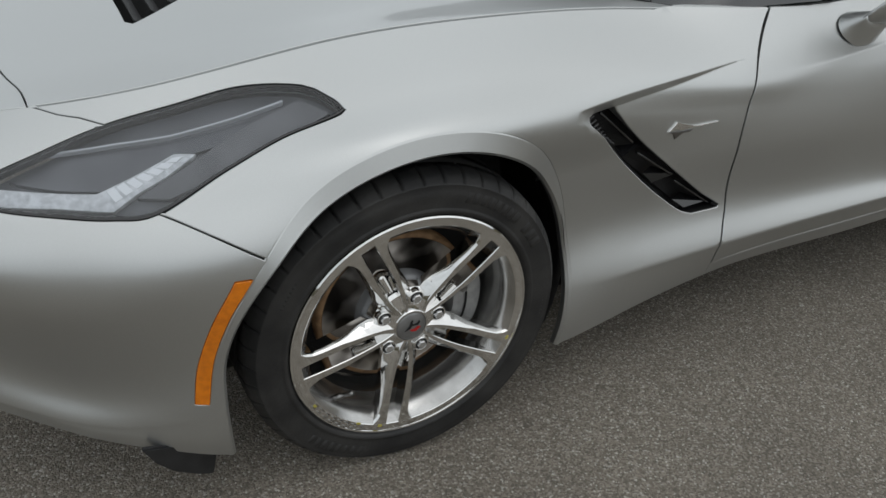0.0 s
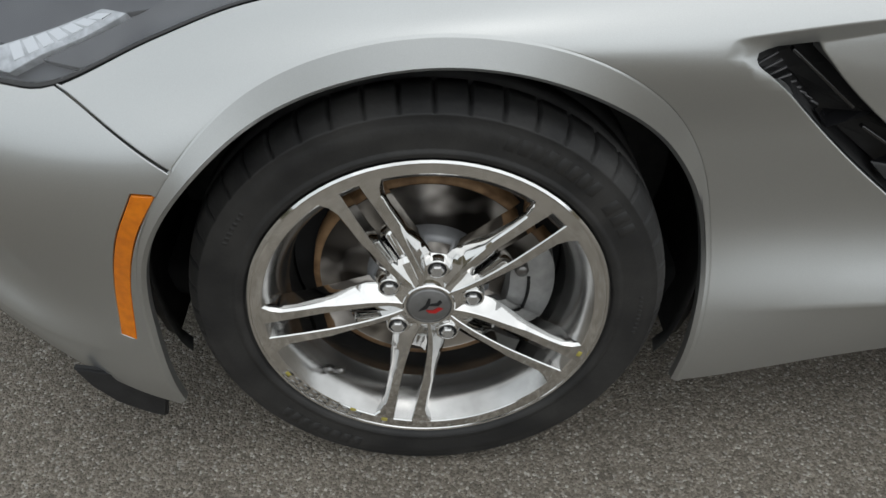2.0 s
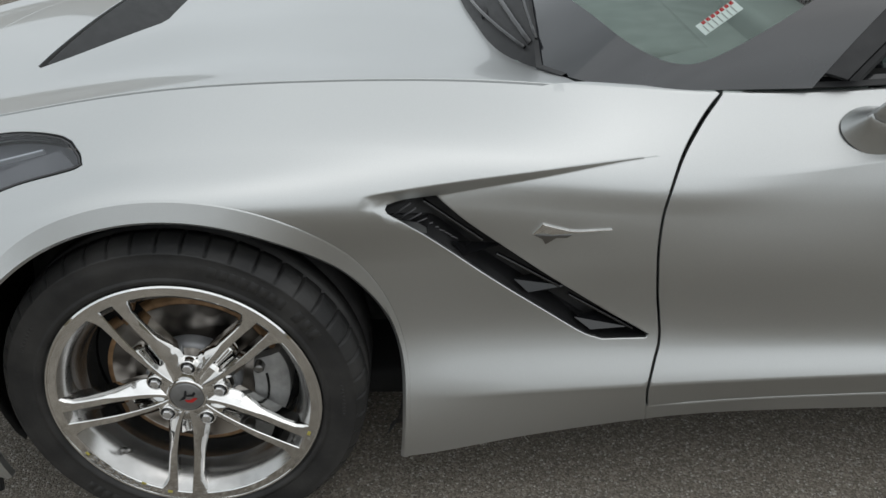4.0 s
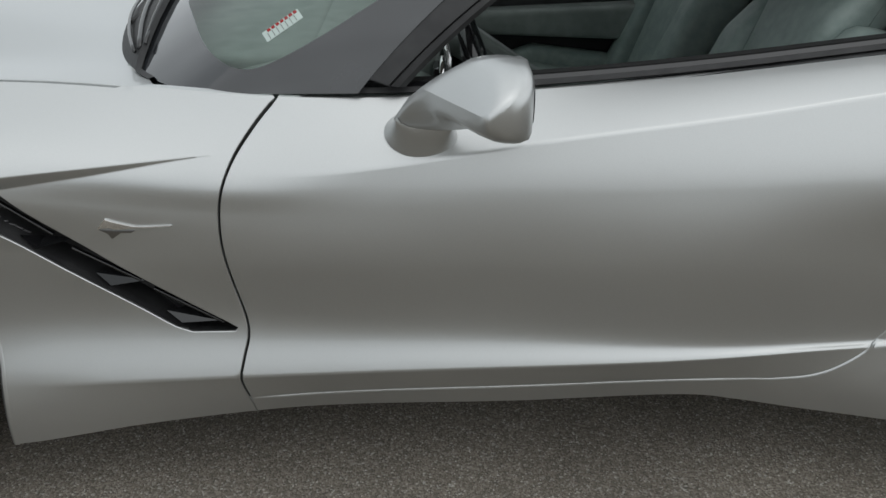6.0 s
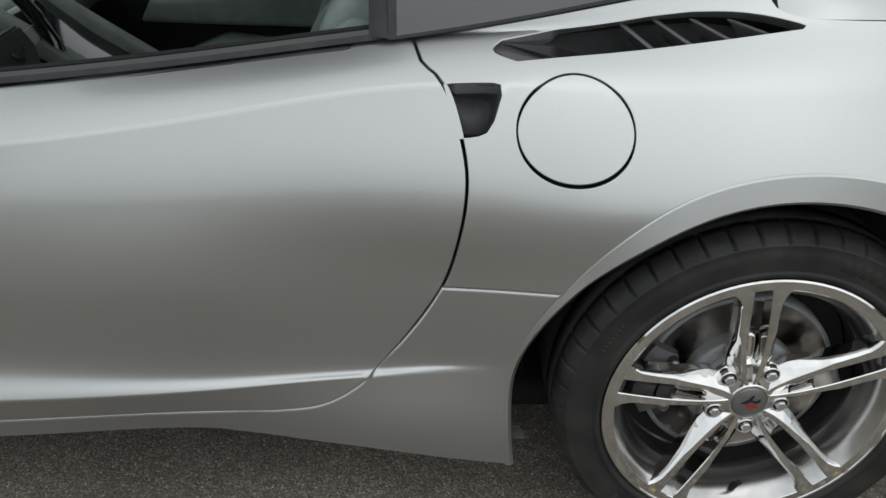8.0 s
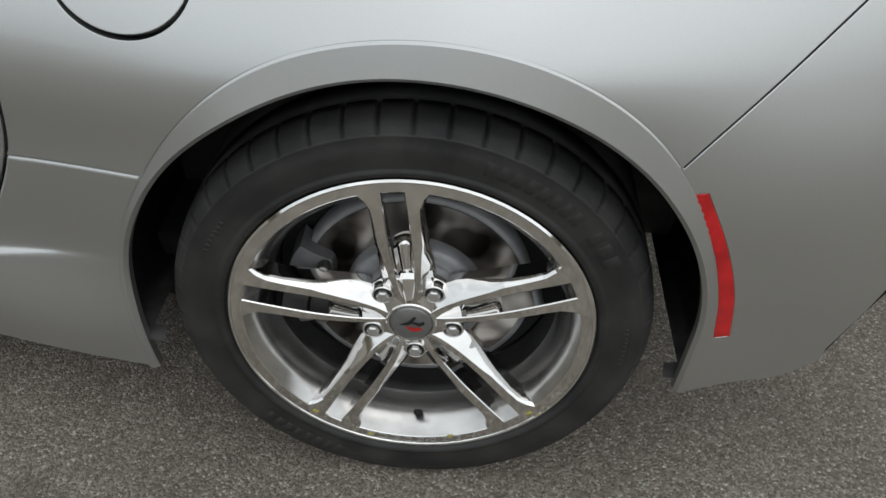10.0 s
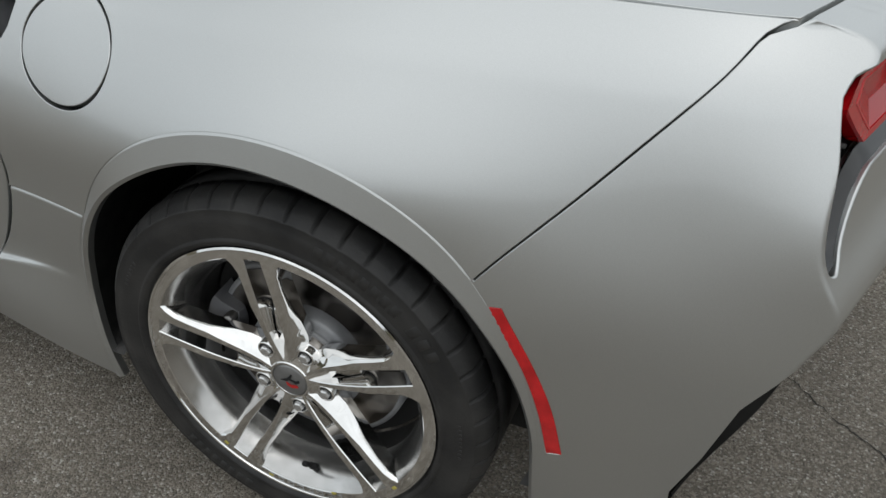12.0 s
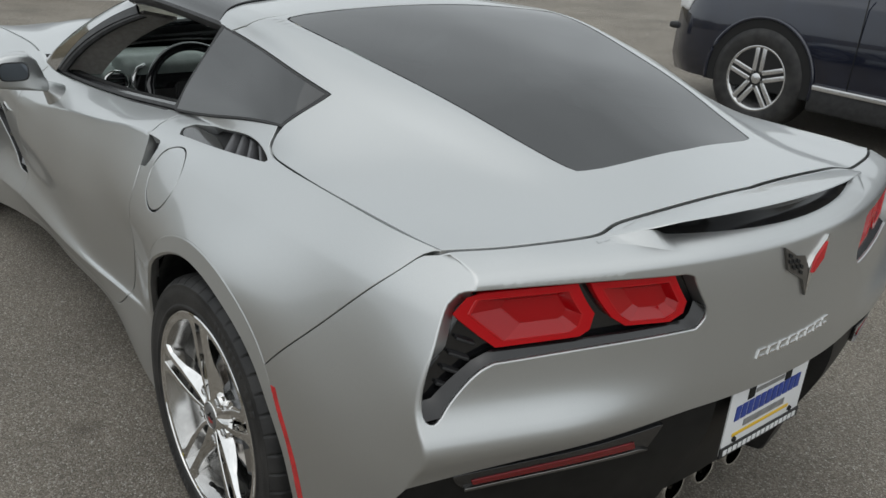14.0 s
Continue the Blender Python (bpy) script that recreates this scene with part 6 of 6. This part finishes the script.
# spoiler lip
SPAN = .400
sy = np.linspace(-SPAN * 1.20, SPAN * 1.20, 97)
skin_secs, black_secs, CHIN = [], [], []
for y in sy:
    e = abs(y) / SPAN
    grow = float(ramp(1 - e, 0, .16))
    shelf_x, shelf_z = np.interp(abs(y), SHELF_Y, SHELF_X), np.interp(abs(y), SHELF_Y, SHELF_Z)
    k = float(ramp(e, .80, 1.18))
    rest = min(.956, shelf_z - .003)
    tx, zt = 3.540 - .062 * min(e, 1.1) ** 2, .9985 - .0125 * min(e, 1.1) ** 2
    tx, zt = tx + (float(tail_x(y, rest)) - .001 - tx) * k, zt + (rest - .0005 - zt) * k
    zb = .950 + .006 * e * e
    bx = float(tail_x(y, zb)) + .006
    bx, zb = tx + (bx - tx) * grow, zt - .004 * (1 - k) + (zb - zt + .004) * grow
    skin_secs.append([(shelf_x + .012 + .010 * k, y, shelf_z + .001 - .006 * k), ((shelf_x + tx) / 2, y, (shelf_z + zt) / 2 + .003 * (1 - k)), (tx - .002, y, zt), (tx, y, zt - .002 * (1 - k))])
    black_secs.append([(tx, y, zt - .002 * (1 - k)), (tx - .018 * grow, y, zt - .002 - .005 * grow), (bx - .024 * grow, y, zb + .010 * grow), (bx - .003 * grow, y, zb + .001)])
    foot = .934 + .012 * k
    CHIN.append([(bx - .003 * grow, y, zb + .001), (bx + .001, y, zb - .001), (float(tail_x(y, foot + .006)) + .003 * (1 - k), y, foot + .006), (float(tail_x(y, foot - .014)) - .001, y, foot - .014)])


def spoiler_piece(name, secs, mat, parent, label=""):
    bm = bmesh.new()
    rows = [[bm.verts.new(q) for q in r] for r in secs]
    for i in range(len(rows) - 1):
        for j in range(len(rows[0]) - 1):
            bm.faces.new((rows[i][j], rows[i][j + 1], rows[i + 1][j + 1], rows[i + 1][j])).smooth = True
    bmesh.ops.recalc_face_normals(bm, faces=bm.faces)
    for e in bm.edges:
        e.smooth = e.calc_face_angle(0) < .6
    return part(name, bm, mat, parent, label)


spoiler = spoiler_piece("spoiler", skin_secs, PAINT, car, "silver spoiler lip with a black inset")
spoiler_piece("spoiler_inset", black_secs, GLOSS_BLACK, spoiler)
spoiler_piece("spoiler_chin", CHIN, PAINT, spoiler)

for y in (-.190, -.060, .060, .190):
    v, f = lathe([(.040, -.06), (.044, -.062), (.046, -.055), (.046, .10), (.040, .10), (.040, -.05)], 32)
    part("exhaust_tip", (lambda b: (b.from_mesh(mesh_of("e", [(3.372 - q[1], y + q[0] * .85, .243 + q[2] * .85) for q in v], f)), b)[1])(bmesh.new()), CHROME, car)

# ---- the other side ----
for ob in (fender, front_bumper, door, rocker, quarter, fuel_door, lip_front, lip_rear, inner, side_marker_front, side_marker_rear):
    other_side(ob)

# black deflector under the front bumper
part("air_deflector", prism([(-0.505, 0.200), (-0.374, 0.177), (-0.388, 0.094), (-0.412, 0.102), (-0.455, 0.127), (-0.485, 0.160)], .012, lambda a, b, h: (a, -0.893 + h, b), .003), BLACK, car)

# ---- cabin ----
part("cabin_floor", block((1.6, 1.36, .05), (1.55, 0, .26), .01), LINER, car)
part("rear_wall", block((.04, 1.30, .60), (2.22, 0, .60), .01), LINER, car)
part("luggage_cover", block((1.0, 1.2, .03), (2.75, 0, .86), .01), LINER, car)
part("firewall", block((.04, 1.3, .55), (.80, 0, .52), .01), LINER, car)


def soft_block(name, outline, y0, y1, mat, parent, bevel=.02):
    """A cushion-like body: a side outline in x and z, drawn out across the car."""
    bm = bmesh.new()
    lo = [bm.verts.new((x, y0, z)) for x, z in outline]
    hi = [bm.verts.new((x, y1, z)) for x, z in outline]
    k = len(lo)
    bm.faces.new(lo)
    bm.faces.new(hi[::-1])
    for i in range(k):
        bm.faces.new((lo[i], lo[(i + 1) % k], hi[(i + 1) % k], hi[i]))
    bmesh.ops.recalc_face_normals(bm, faces=bm.faces)
    bmesh.ops.bevel(bm, geom=bm.edges[:], offset=bevel, segments=3, affect="EDGES", profile=.6)
    for f in bm.faces:
        f.smooth = True
    return part(name, bm, mat, parent)


dash = tagged(new("dashboard"), "grey-green padded dashboard with dark instruments")
dash.parent = car
soft_block("dash_top", [(.80, .70), (.80, .80), (.95, .835), (1.12, .83), (1.22, .80), (1.24, .74), (1.16, .64), (.90, .60)], -.68, .68, DASH, dash, .025)
soft_block("dash_pad", [(.52, .72), (.55, .800), (.68, .822), (.84, .832), (.98, .838), (.98, .74)], -.52, .52, DASH, dash, .02)
soft_block("instrument_hood", [(1.06, .80), (1.08, .875), (1.18, .885), (1.235, .86), (1.225, .78)], -.53, -.22, DASH, dash, .02)
part("instrument_panel", block((.02, .26, .10), (1.225, -.375, .805), .008, turn=Matrix.Rotation(radians(-15), 4, "Y")), GLOSS_BLACK, dash)
part("vent_ring", (lambda v: (lambda b: (b.from_mesh(mesh_of("r", v[0], v[1])), b)[1])(bmesh.new()))(tube([(1.236, -.566 + .042 * math.cos(a), .800 + .042 * math.sin(a)) for a in np.linspace(0, 2 * math.pi, 24, endpoint=False)], .006, 8, True)), CHROME, dash)
part("dash_vent", block((.02, .066, .066), (1.228, -.566, .800), .01), GLOSS_BLACK, dash)
for z in (.782, .800, .818):
    part("vent_blade", block((.010, .062, .004), (1.242, -.566, z), .001, turn=Matrix.Rotation(radians(-12), 4, "Y")), BLACK, dash)
v, f = tube([(1.238, -.462, .862), (1.244, -.490, .850), (1.249, -.508, .826), (1.250, -.512, .795), (1.246, -.502, .765), (1.238, -.482, .745)], .0075, 10)
hang("instrument_bezel", mesh_of("instrument_bezel", v, f), ALLOY, dash, "bright metal bezel beside the instruments")

console = tagged(new("centre_console"), "dark centre console with a tall padded side")
console.parent = car
soft_block("console_side", [(1.10, .32), (1.14, .76), (1.22, .80), (1.34, .70), (1.52, .58), (2.05, .56), (2.05, .32)], -.13, .13, GLOSS_BLACK, console, .02)
soft_block("console_rail", [(1.14, .80), (1.20, .83), (1.36, .72), (1.54, .60), (2.0, .585), (2.0, .565), (1.54, .57), (1.34, .69)], .10, .15, DASH, console, .008)
soft_block("console_rail", [(1.14, .80), (1.20, .83), (1.36, .72), (1.54, .60), (2.0, .585), (2.0, .565), (1.54, .57), (1.34, .69)], -.15, -.10, DASH, console, .008)


def seat(y):
    s = tagged(new("seat"), "grey leather bucket seat")
    s.parent = car
    soft_block("cushion", [(1.42, .36), (1.40, .48), (1.50, .52), (1.85, .47), (1.92, .38)], y - .22, y + .22, LEATHER, s, .04)
    for d, w in ((-.235, .075), (.235, .075)):
        soft_block("bolster", [(1.44, .38), (1.43, .51), (1.55, .56), (1.88, .52), (1.92, .40)], y + d - w / 2, y + d + w / 2, LEATHER, s, .03)
    soft_block("backrest", [(1.83, .45), (1.90, .47), (2.10, .86), (2.14, 1.0), (2.08, 1.02), (1.98, .90)], y - .16, y + .16, LEATHER, s, .035)
    for d in (-.205, .205):
        soft_block("side_bolster", [(1.78, .46), (1.90, .46), (2.08, .80), (2.10, .90), (2.02, .91), (1.92, .80)], y + d - .055, y + d + .055, LEATHER, s, .035)
    soft_block("headrest", [(2.07, .97), (2.05, 1.08), (2.10, 1.11), (2.16, 1.08), (2.16, .98)], y - .11, y + .11, LEATHER, s, .03)
    return s


seat(-.38)
seat(.38)

wheel_hand = tagged(new("steering_wheel"), "black leather steering wheel with metal trim")
wheel_hand.parent = car
SW, tilt = np.array([1.325, -.300, .760]), radians(22)
ex, ey, ez = np.array([0, 1.0, 0]), np.array([-math.sin(tilt), 0, math.cos(tilt)]), np.array([math.cos(tilt), 0, math.sin(tilt)])


def sw(a, b, c=0):
    return SW + ex * a + ey * b + ez * c


v, f = tube([sw(.178 * math.cos(a), .178 * math.sin(a)) for a in np.linspace(0, 2 * math.pi, 48, endpoint=False)], .0165, 12, True)
hang("rim", mesh_of("rim", v, f), GLOSS_BLACK, wheel_hand)
bm = prism([(-.07, .05), (.07, .05), (.085, .0), (.05, -.07), (-.05, -.07), (-.085, 0)], .04, lambda a, b, h: sw(a, b, h - .03), .006)
part("hub_pad", bm, BLACK, wheel_hand)
for pts in ([(-.165, .03), (-.07, .03), (-.07, -.01), (-.165, .0)], [(.165, .03), (.07, .03), (.07, -.01), (.165, .0)], [(-.03, -.06), (.03, -.06), (.02, -.165), (-.02, -.165)]):
    part("wheel_spoke", prism(pts, .015, lambda a, b, h: sw(a, b, h - .02), .003), STEEL, wheel_hand)
part("hub_mark", prism([(-.03, .012), (0, -.006), (.03, .014), (.026, .004), (0, -.016), (-.026, .002)], .004, lambda a, b, h: sw(a, b, h + .010), 0), CHROME, wheel_hand)

for sgn, own in ((-1, door), (1, car)):
    card = tagged(new("door_card"), "grey door lining with a padded armrest")
    card.parent = car
    y = sgn * .66
    soft_block("upper_lining", [(1.05, .45), (1.05, .80), (1.40, .815), (2.05, .90), (2.05, .45)], min(y, y + sgn * .05), max(y, y + sgn * .05), BLACK, card, .02)
    soft_block("armrest", [(1.30, .60), (1.34, .67), (1.95, .70), (2.0, .62), (1.9, .58)], min(y, y - sgn * .09), max(y, y - sgn * .09), DASH, card, .02)

# sticker on the windscreen, with coloured blocks instead of print
sticker = tagged(new("window_sticker"), "white sticker with rows of red and black blocks")
sticker.parent = screen
s_low = [screen_place(-.61, .218)[()], screen_place(-.614, .33)[()]]
s_up = [screen_place(-.561, .251)[()], screen_place(-.571, .353)[()]]
c0 = sum(s_low + s_up) / 4
sx = (s_low[1] - s_low[0]) / np.linalg.norm(s_low[1] - s_low[0])
snn = screen_n(-.588, .285)[()]
sy2 = np.cross(snn, sx)
half_w, half_h = np.linalg.norm(s_low[1] - s_low[0]) / 2, np.linalg.norm((s_up[0] + s_up[1] - s_low[0] - s_low[1]) / 2) / 2
c0 = c0 - snn * .005


def sticker_plate(name, a0, a1, b0, b1, lift, mat):
    part(name, prism([(a0, b0), (a1, b0), (a1, b1), (a0, b1)], .0006, lambda a, b, h: c0 + sx * a + sy2 * b + snn * (h + lift)), mat, sticker)
sticker_plate("paper", -half_w, half_w, -half_h, half_h, 0, WHITE)
for k in range(7):
    u = -half_w + (k + 1.1) * half_w * 2 / 8.2
    sticker_plate("print_bar", u, u + half_w * .17, half_h * .45, half_h * .95, .001, RED)
    sticker_plate("print_bar", u - half_w * .06, u - half_w * .02, -half_h * .9, half_h * .3, .001, IRON)

# wipers at the foot of the windscreen
for y0, y1 in ((-.30, .25), (.05, .55)):
    a = np.array([.56, y0, .845])
    b = np.array([.64, y1, .845])
    v, f = tube([a + (b - a) * u + np.array([0, 0, .03 * u]) for u in np.linspace(0, 1, 8)], .008, 8)
    hang("wiper", mesh_of("wiper", v, f), BLACK, car)
cw = np.linspace(-.47, .47, 40)
cowl_b = np.array([min(np.linspace(0, .4, 200), key=lambda b: abs(float(screen_place(a, b)[0]) - .652)) for a in cw])
cowl = strip("cowl", screen_place(cw, cowl_b) + np.array([0, 0, .006]), screen_place(cw, 0 * cw) + np.array([.004, 0, -.012]), BLACK, car)
for k in range(3):
    keep = cowl_b > .03
    v, f = tube(screen_place(cw[keep], cowl_b[keep] * (.25 + .3 * k)) + np.array([0, 0, .016]), .004 + .002 * (k == 1), 8)
    hang("cowl_rib", mesh_of("cowl_rib", v, f), GLOSS_BLACK, car)


# ---- dark blue crossover parked behind ----
def loft_body(name, secs, mat, parent, cap=True):
    """A body from cross sections (x, [(y, z), ...])."""
    bm = bmesh.new()
    rows = [[bm.verts.new((x, y, z)) for y, z in pts] for x, pts in secs]
    n = len(rows[0])
    for i in range(len(rows) - 1):
        for j in range(n):
            bm.faces.new((rows[i][j], rows[i][(j + 1) % n], rows[i + 1][(j + 1) % n], rows[i + 1][j]))
    if cap:
        bm.faces.new(rows[0])
        bm.faces.new(rows[-1])
    bmesh.ops.recalc_face_normals(bm, faces=bm.faces)
    for f in bm.faces:
        f.smooth = True
    for e in bm.edges:
        e.smooth = e.calc_face_angle(0) < .7
    return part(name, bm, mat, parent)


suv = empty("crossover", "dark blue crossover with grey alloy wheels parked on the lot", "car", group="parked crossovers")


def suv_section(half, z0, z1, belt, tuck=.06):
    left = [(-half + tuck, z0), (-half, z0 + .12), (-half - .0, .5 * (z0 + belt)), (-half + .015, belt - .08), (-half + .05, belt), (-half + .12, z1), (-half * .5, z1 + .02)]
    return left + [(-y, z) for y, z in left[::-1]]


# front wheel at x = 0; the car looks towards -x
SUV_X = [-.96, -.93, -.84, -.62, -.40, 0, .40, .8, 1.6, 2.4, 2.86, 3.2, 3.60, 3.68]
SUV_Y = [.45, .62, .78, .89, .91, .915, .915, .915, .915, .915, .915, .905, .82, .70]
SUV_T = [.70, .80, .90, .98, 1.02, 1.06, 1.09, 1.10, 1.10, 1.10, 1.10, 1.10, 1.06, 1.0]
body_secs = [(x, suv_section(h, .28, t, t - .10)) for x, h, t in zip(SUV_X, SUV_Y, SUV_T)]
loft_body("body", body_secs, NAVY, suv)
loft_body("cabin", [(.45, [(-.80, 1.08), (-.60, 1.10), (.60, 1.10), (.80, 1.08)]), (1.15, [(-.78, 1.10), (-.60, 1.62), (.60, 1.62), (.78, 1.10)]), (2.2, [(-.78, 1.10), (-.60, 1.68), (.60, 1.68), (.78, 1.10)]), (3.1, [(-.76, 1.10), (-.58, 1.62), (.58, 1.62), (.76, 1.10)]), (3.55, [(-.72, 1.06), (-.55, 1.15), (.55, 1.15), (.72, 1.06)])], FRIT, suv)


def suv_wheel(x, side_y):
    w = tagged(new("wheel"), "grey alloy wheel with five twin spokes")
    w.parent = suv
    s = -1 if side_y < 0 else 1
    c = (x, .36)
    y0 = .925
    v, f = lathe([(.22, .02), (.225, .0), (.24, -.008), (.30, -.014), (.335, -.006), (.355, .012), (.36, .05), (.36, .18), (.33, .21)], 64, (x, -y0, .36))
    hang("tyre", mesh_of("tyre", v, f), RUBBER, w)
    v, f = lathe([(.232, .0), (.230, -.004), (.218, .0), (.208, .012), (.200, .05), (.19, .12)], 64, (x, -y0, .36))
    hang("rim", mesh_of("rim", v, f), ALLOY, w)
    v, f = lathe([(.0, .0), (.035, .002), (.04, .008), (.085, .02), (.09, .04)], 40, (x, -y0, .36))
    hang("hub", mesh_of("hub", v, f), ALLOY, w)
    v, f = lathe([(.0, .11), (.205, .11)], 40, (x, -y0, .36))
    hang("brake_shield", mesh_of("brake_shield", v, f), LINER, w)
    for i in range(5):
        a = radians(90 + 72 * i)
        for d in (-.027, .027):
            t = Matrix.Translation((x, -y0 + .014, .36)) @ Matrix.Rotation(-a, 4, "Y") @ Matrix.Translation((.132, 0, d))
            bm = block((.170, .024, .036), (0, 0, 0), .008)
            bm.transform(t)
            part("spoke", bm, ALLOY, w)
        b = a + radians(36)
        v, f = lathe([(0, -.004), (.010, -.004), (.011, .02)], 6, (x + .055 * math.cos(b), -y0, .36 + .055 * math.sin(b)))
        hang("lug_nut", mesh_of("lug_nut", v, f, False), STEEL, w)
    if s > 0:
        w.scale.y = -1
    return w


for x in (0, 2.86):
    for q in (-1, 1):
        suv_wheel(x, q)
    for q in (-1, 1):
        # dark wheel well with a lip round it
        ring = [(x + .42 * math.cos(t), .36 + .42 * math.sin(t)) for t in np.linspace(math.radians(-10), math.radians(190), 40)]
        v, f = tube([(a, q * .918, max(b, .26)) for a, b in ring], .014, 8)
        hang("wheel_arch_lip", mesh_of("wheel_arch_lip", v, f), NAVY, suv)
        bm = prism([(a, max(b, .26)) for a, b in ring], .012, lambda a, b, h: (a, q * (.908 + h), b))
        part("wheel_well", bm, LINER, suv)
for q in (-1, 1):
    part("sill_trim", block((2.0, .03, .035), (1.43, q * .925, .385), .008), ALLOY, suv, "grey running board")
    part("lower_cladding", block((2.05, .04, .16), (1.43, q * .905, .30), .02), BLACK, suv)
    part("headlight", block((.22, .10, .13), (-.78, q * .74, .80), .03, turn=Matrix.Rotation(radians(q * 38), 4, "Z")), WHITE, suv, "bright headlight")
    for x in (.66, 1.62):
        part("door_gap", block((.006, .004, .62), (x, q * .9145, .70), 0), LINER, suv)
part("lower_grille", block((.10, .95, .14), (-.93, 0, .44), .03), BLACK, suv)
part("bumper_edge", block((.16, 1.50, .05), (-.86, 0, .60), .02), BLACK, suv, "cracked front bumper edge")
SUV_AT = (1.07, 4.90)
suv.matrix_basis = pose(SUV_AT[0], SUV_AT[1], float(ground_z(SUV_AT[1] - .9)), 0, 0, 0)
suv_far = copy_thing(suv, pose(-8.6, 1.75, 0, 0, 0, 180))

# painted bay line
bm = bmesh.new()
la, lb = np.array([-7.75, .95]), np.array([-5.7, 4.3])
across = np.array([-(lb - la)[1], (lb - la)[0]]) / np.linalg.norm(lb - la) * .05
rows = []
for u in np.linspace(0, 1, 12):
    c = la + (lb - la) * u
    rows.append([bm.verts.new((*(c + across * s), float(ground_z((c + across * s)[1])) + .004)) for s in (-1, 1)])
for i in range(11):
    bm.faces.new((rows[i][0], rows[i][1], rows[i + 1][1], rows[i + 1][0]))
bmesh.ops.recalc_face_normals(bm, faces=bm.faces)
tagged(part("parking_line", bm, LINE, None), "worn white painted parking bay line", "line", kind="structure")

# crack in the asphalt behind the car
random.seed(11)
CRACK = [(3.28, .12), (3.319, .065), (3.337, -.003), (3.379, -.048), (3.404, -.106), (3.456, -.157), (3.482, -.205), (3.521, -.235), (3.56, -.29), (3.66, -.36), (3.74, -.47)]
bm = bmesh.new()
rows = []
line = curve([(x + random.uniform(-.006, .006), y + random.uniform(-.006, .006), 0) for x, y in CRACK], .012)
for i, q in enumerate(line):
    q = q + np.array([random.uniform(-.004, .004), random.uniform(-.004, .004), 0])
    t = line[min(i + 1, len(line) - 1)] - line[max(i - 1, 0)]
    n = np.array([-t[1], t[0]]) / np.linalg.norm(t)
    w = .0016 * random.uniform(.3, 1.4)
    rows.append([bm.verts.new((*(q[:2] + n * w * k), float(ground_z(q[1])) + .002)) for k in (-1, 1)])
for i in range(len(rows) - 1):
    bm.faces.new((rows[i][0], rows[i][1], rows[i + 1][1], rows[i + 1][0]))
bmesh.ops.recalc_face_normals(bm, faces=bm.faces)
tagged(part("ground_crack", bm, CRACK_DARK, None), "thin dark crack running through the asphalt", "crack", kind="structure")

# low skyline all round the lot
bm = bmesh.new()
random.seed(7)
ring = []
for i in range(180):
    a = 2 * math.pi * i / 180
    h = 6.4 + 2.2 * noise.noise(Vector((math.cos(a) * 4, math.sin(a) * 4, 0))) + .8 * noise.noise(Vector((math.cos(a) * 17, math.sin(a) * 17, 3)))
    ring.append((bm.verts.new((75 * math.cos(a), 75 * math.sin(a), -.5)), bm.verts.new((75 * math.cos(a), 75 * math.sin(a), h)), bm.verts.new((77 * math.cos(a), 77 * math.sin(a), h))))
for i in range(180):
    p, q = ring[i], ring[(i + 1) % 180]
    bm.faces.new((p[0], q[0], q[1], p[1]))
    bm.faces.new((p[1], q[1], q[2], p[2]))
bmesh.ops.recalc_face_normals(bm, faces=bm.faces)
tagged(part("backdrop", bm, FAR, None), "low brown-grey skyline of buildings and trees far off", "backdrop", kind="structure")
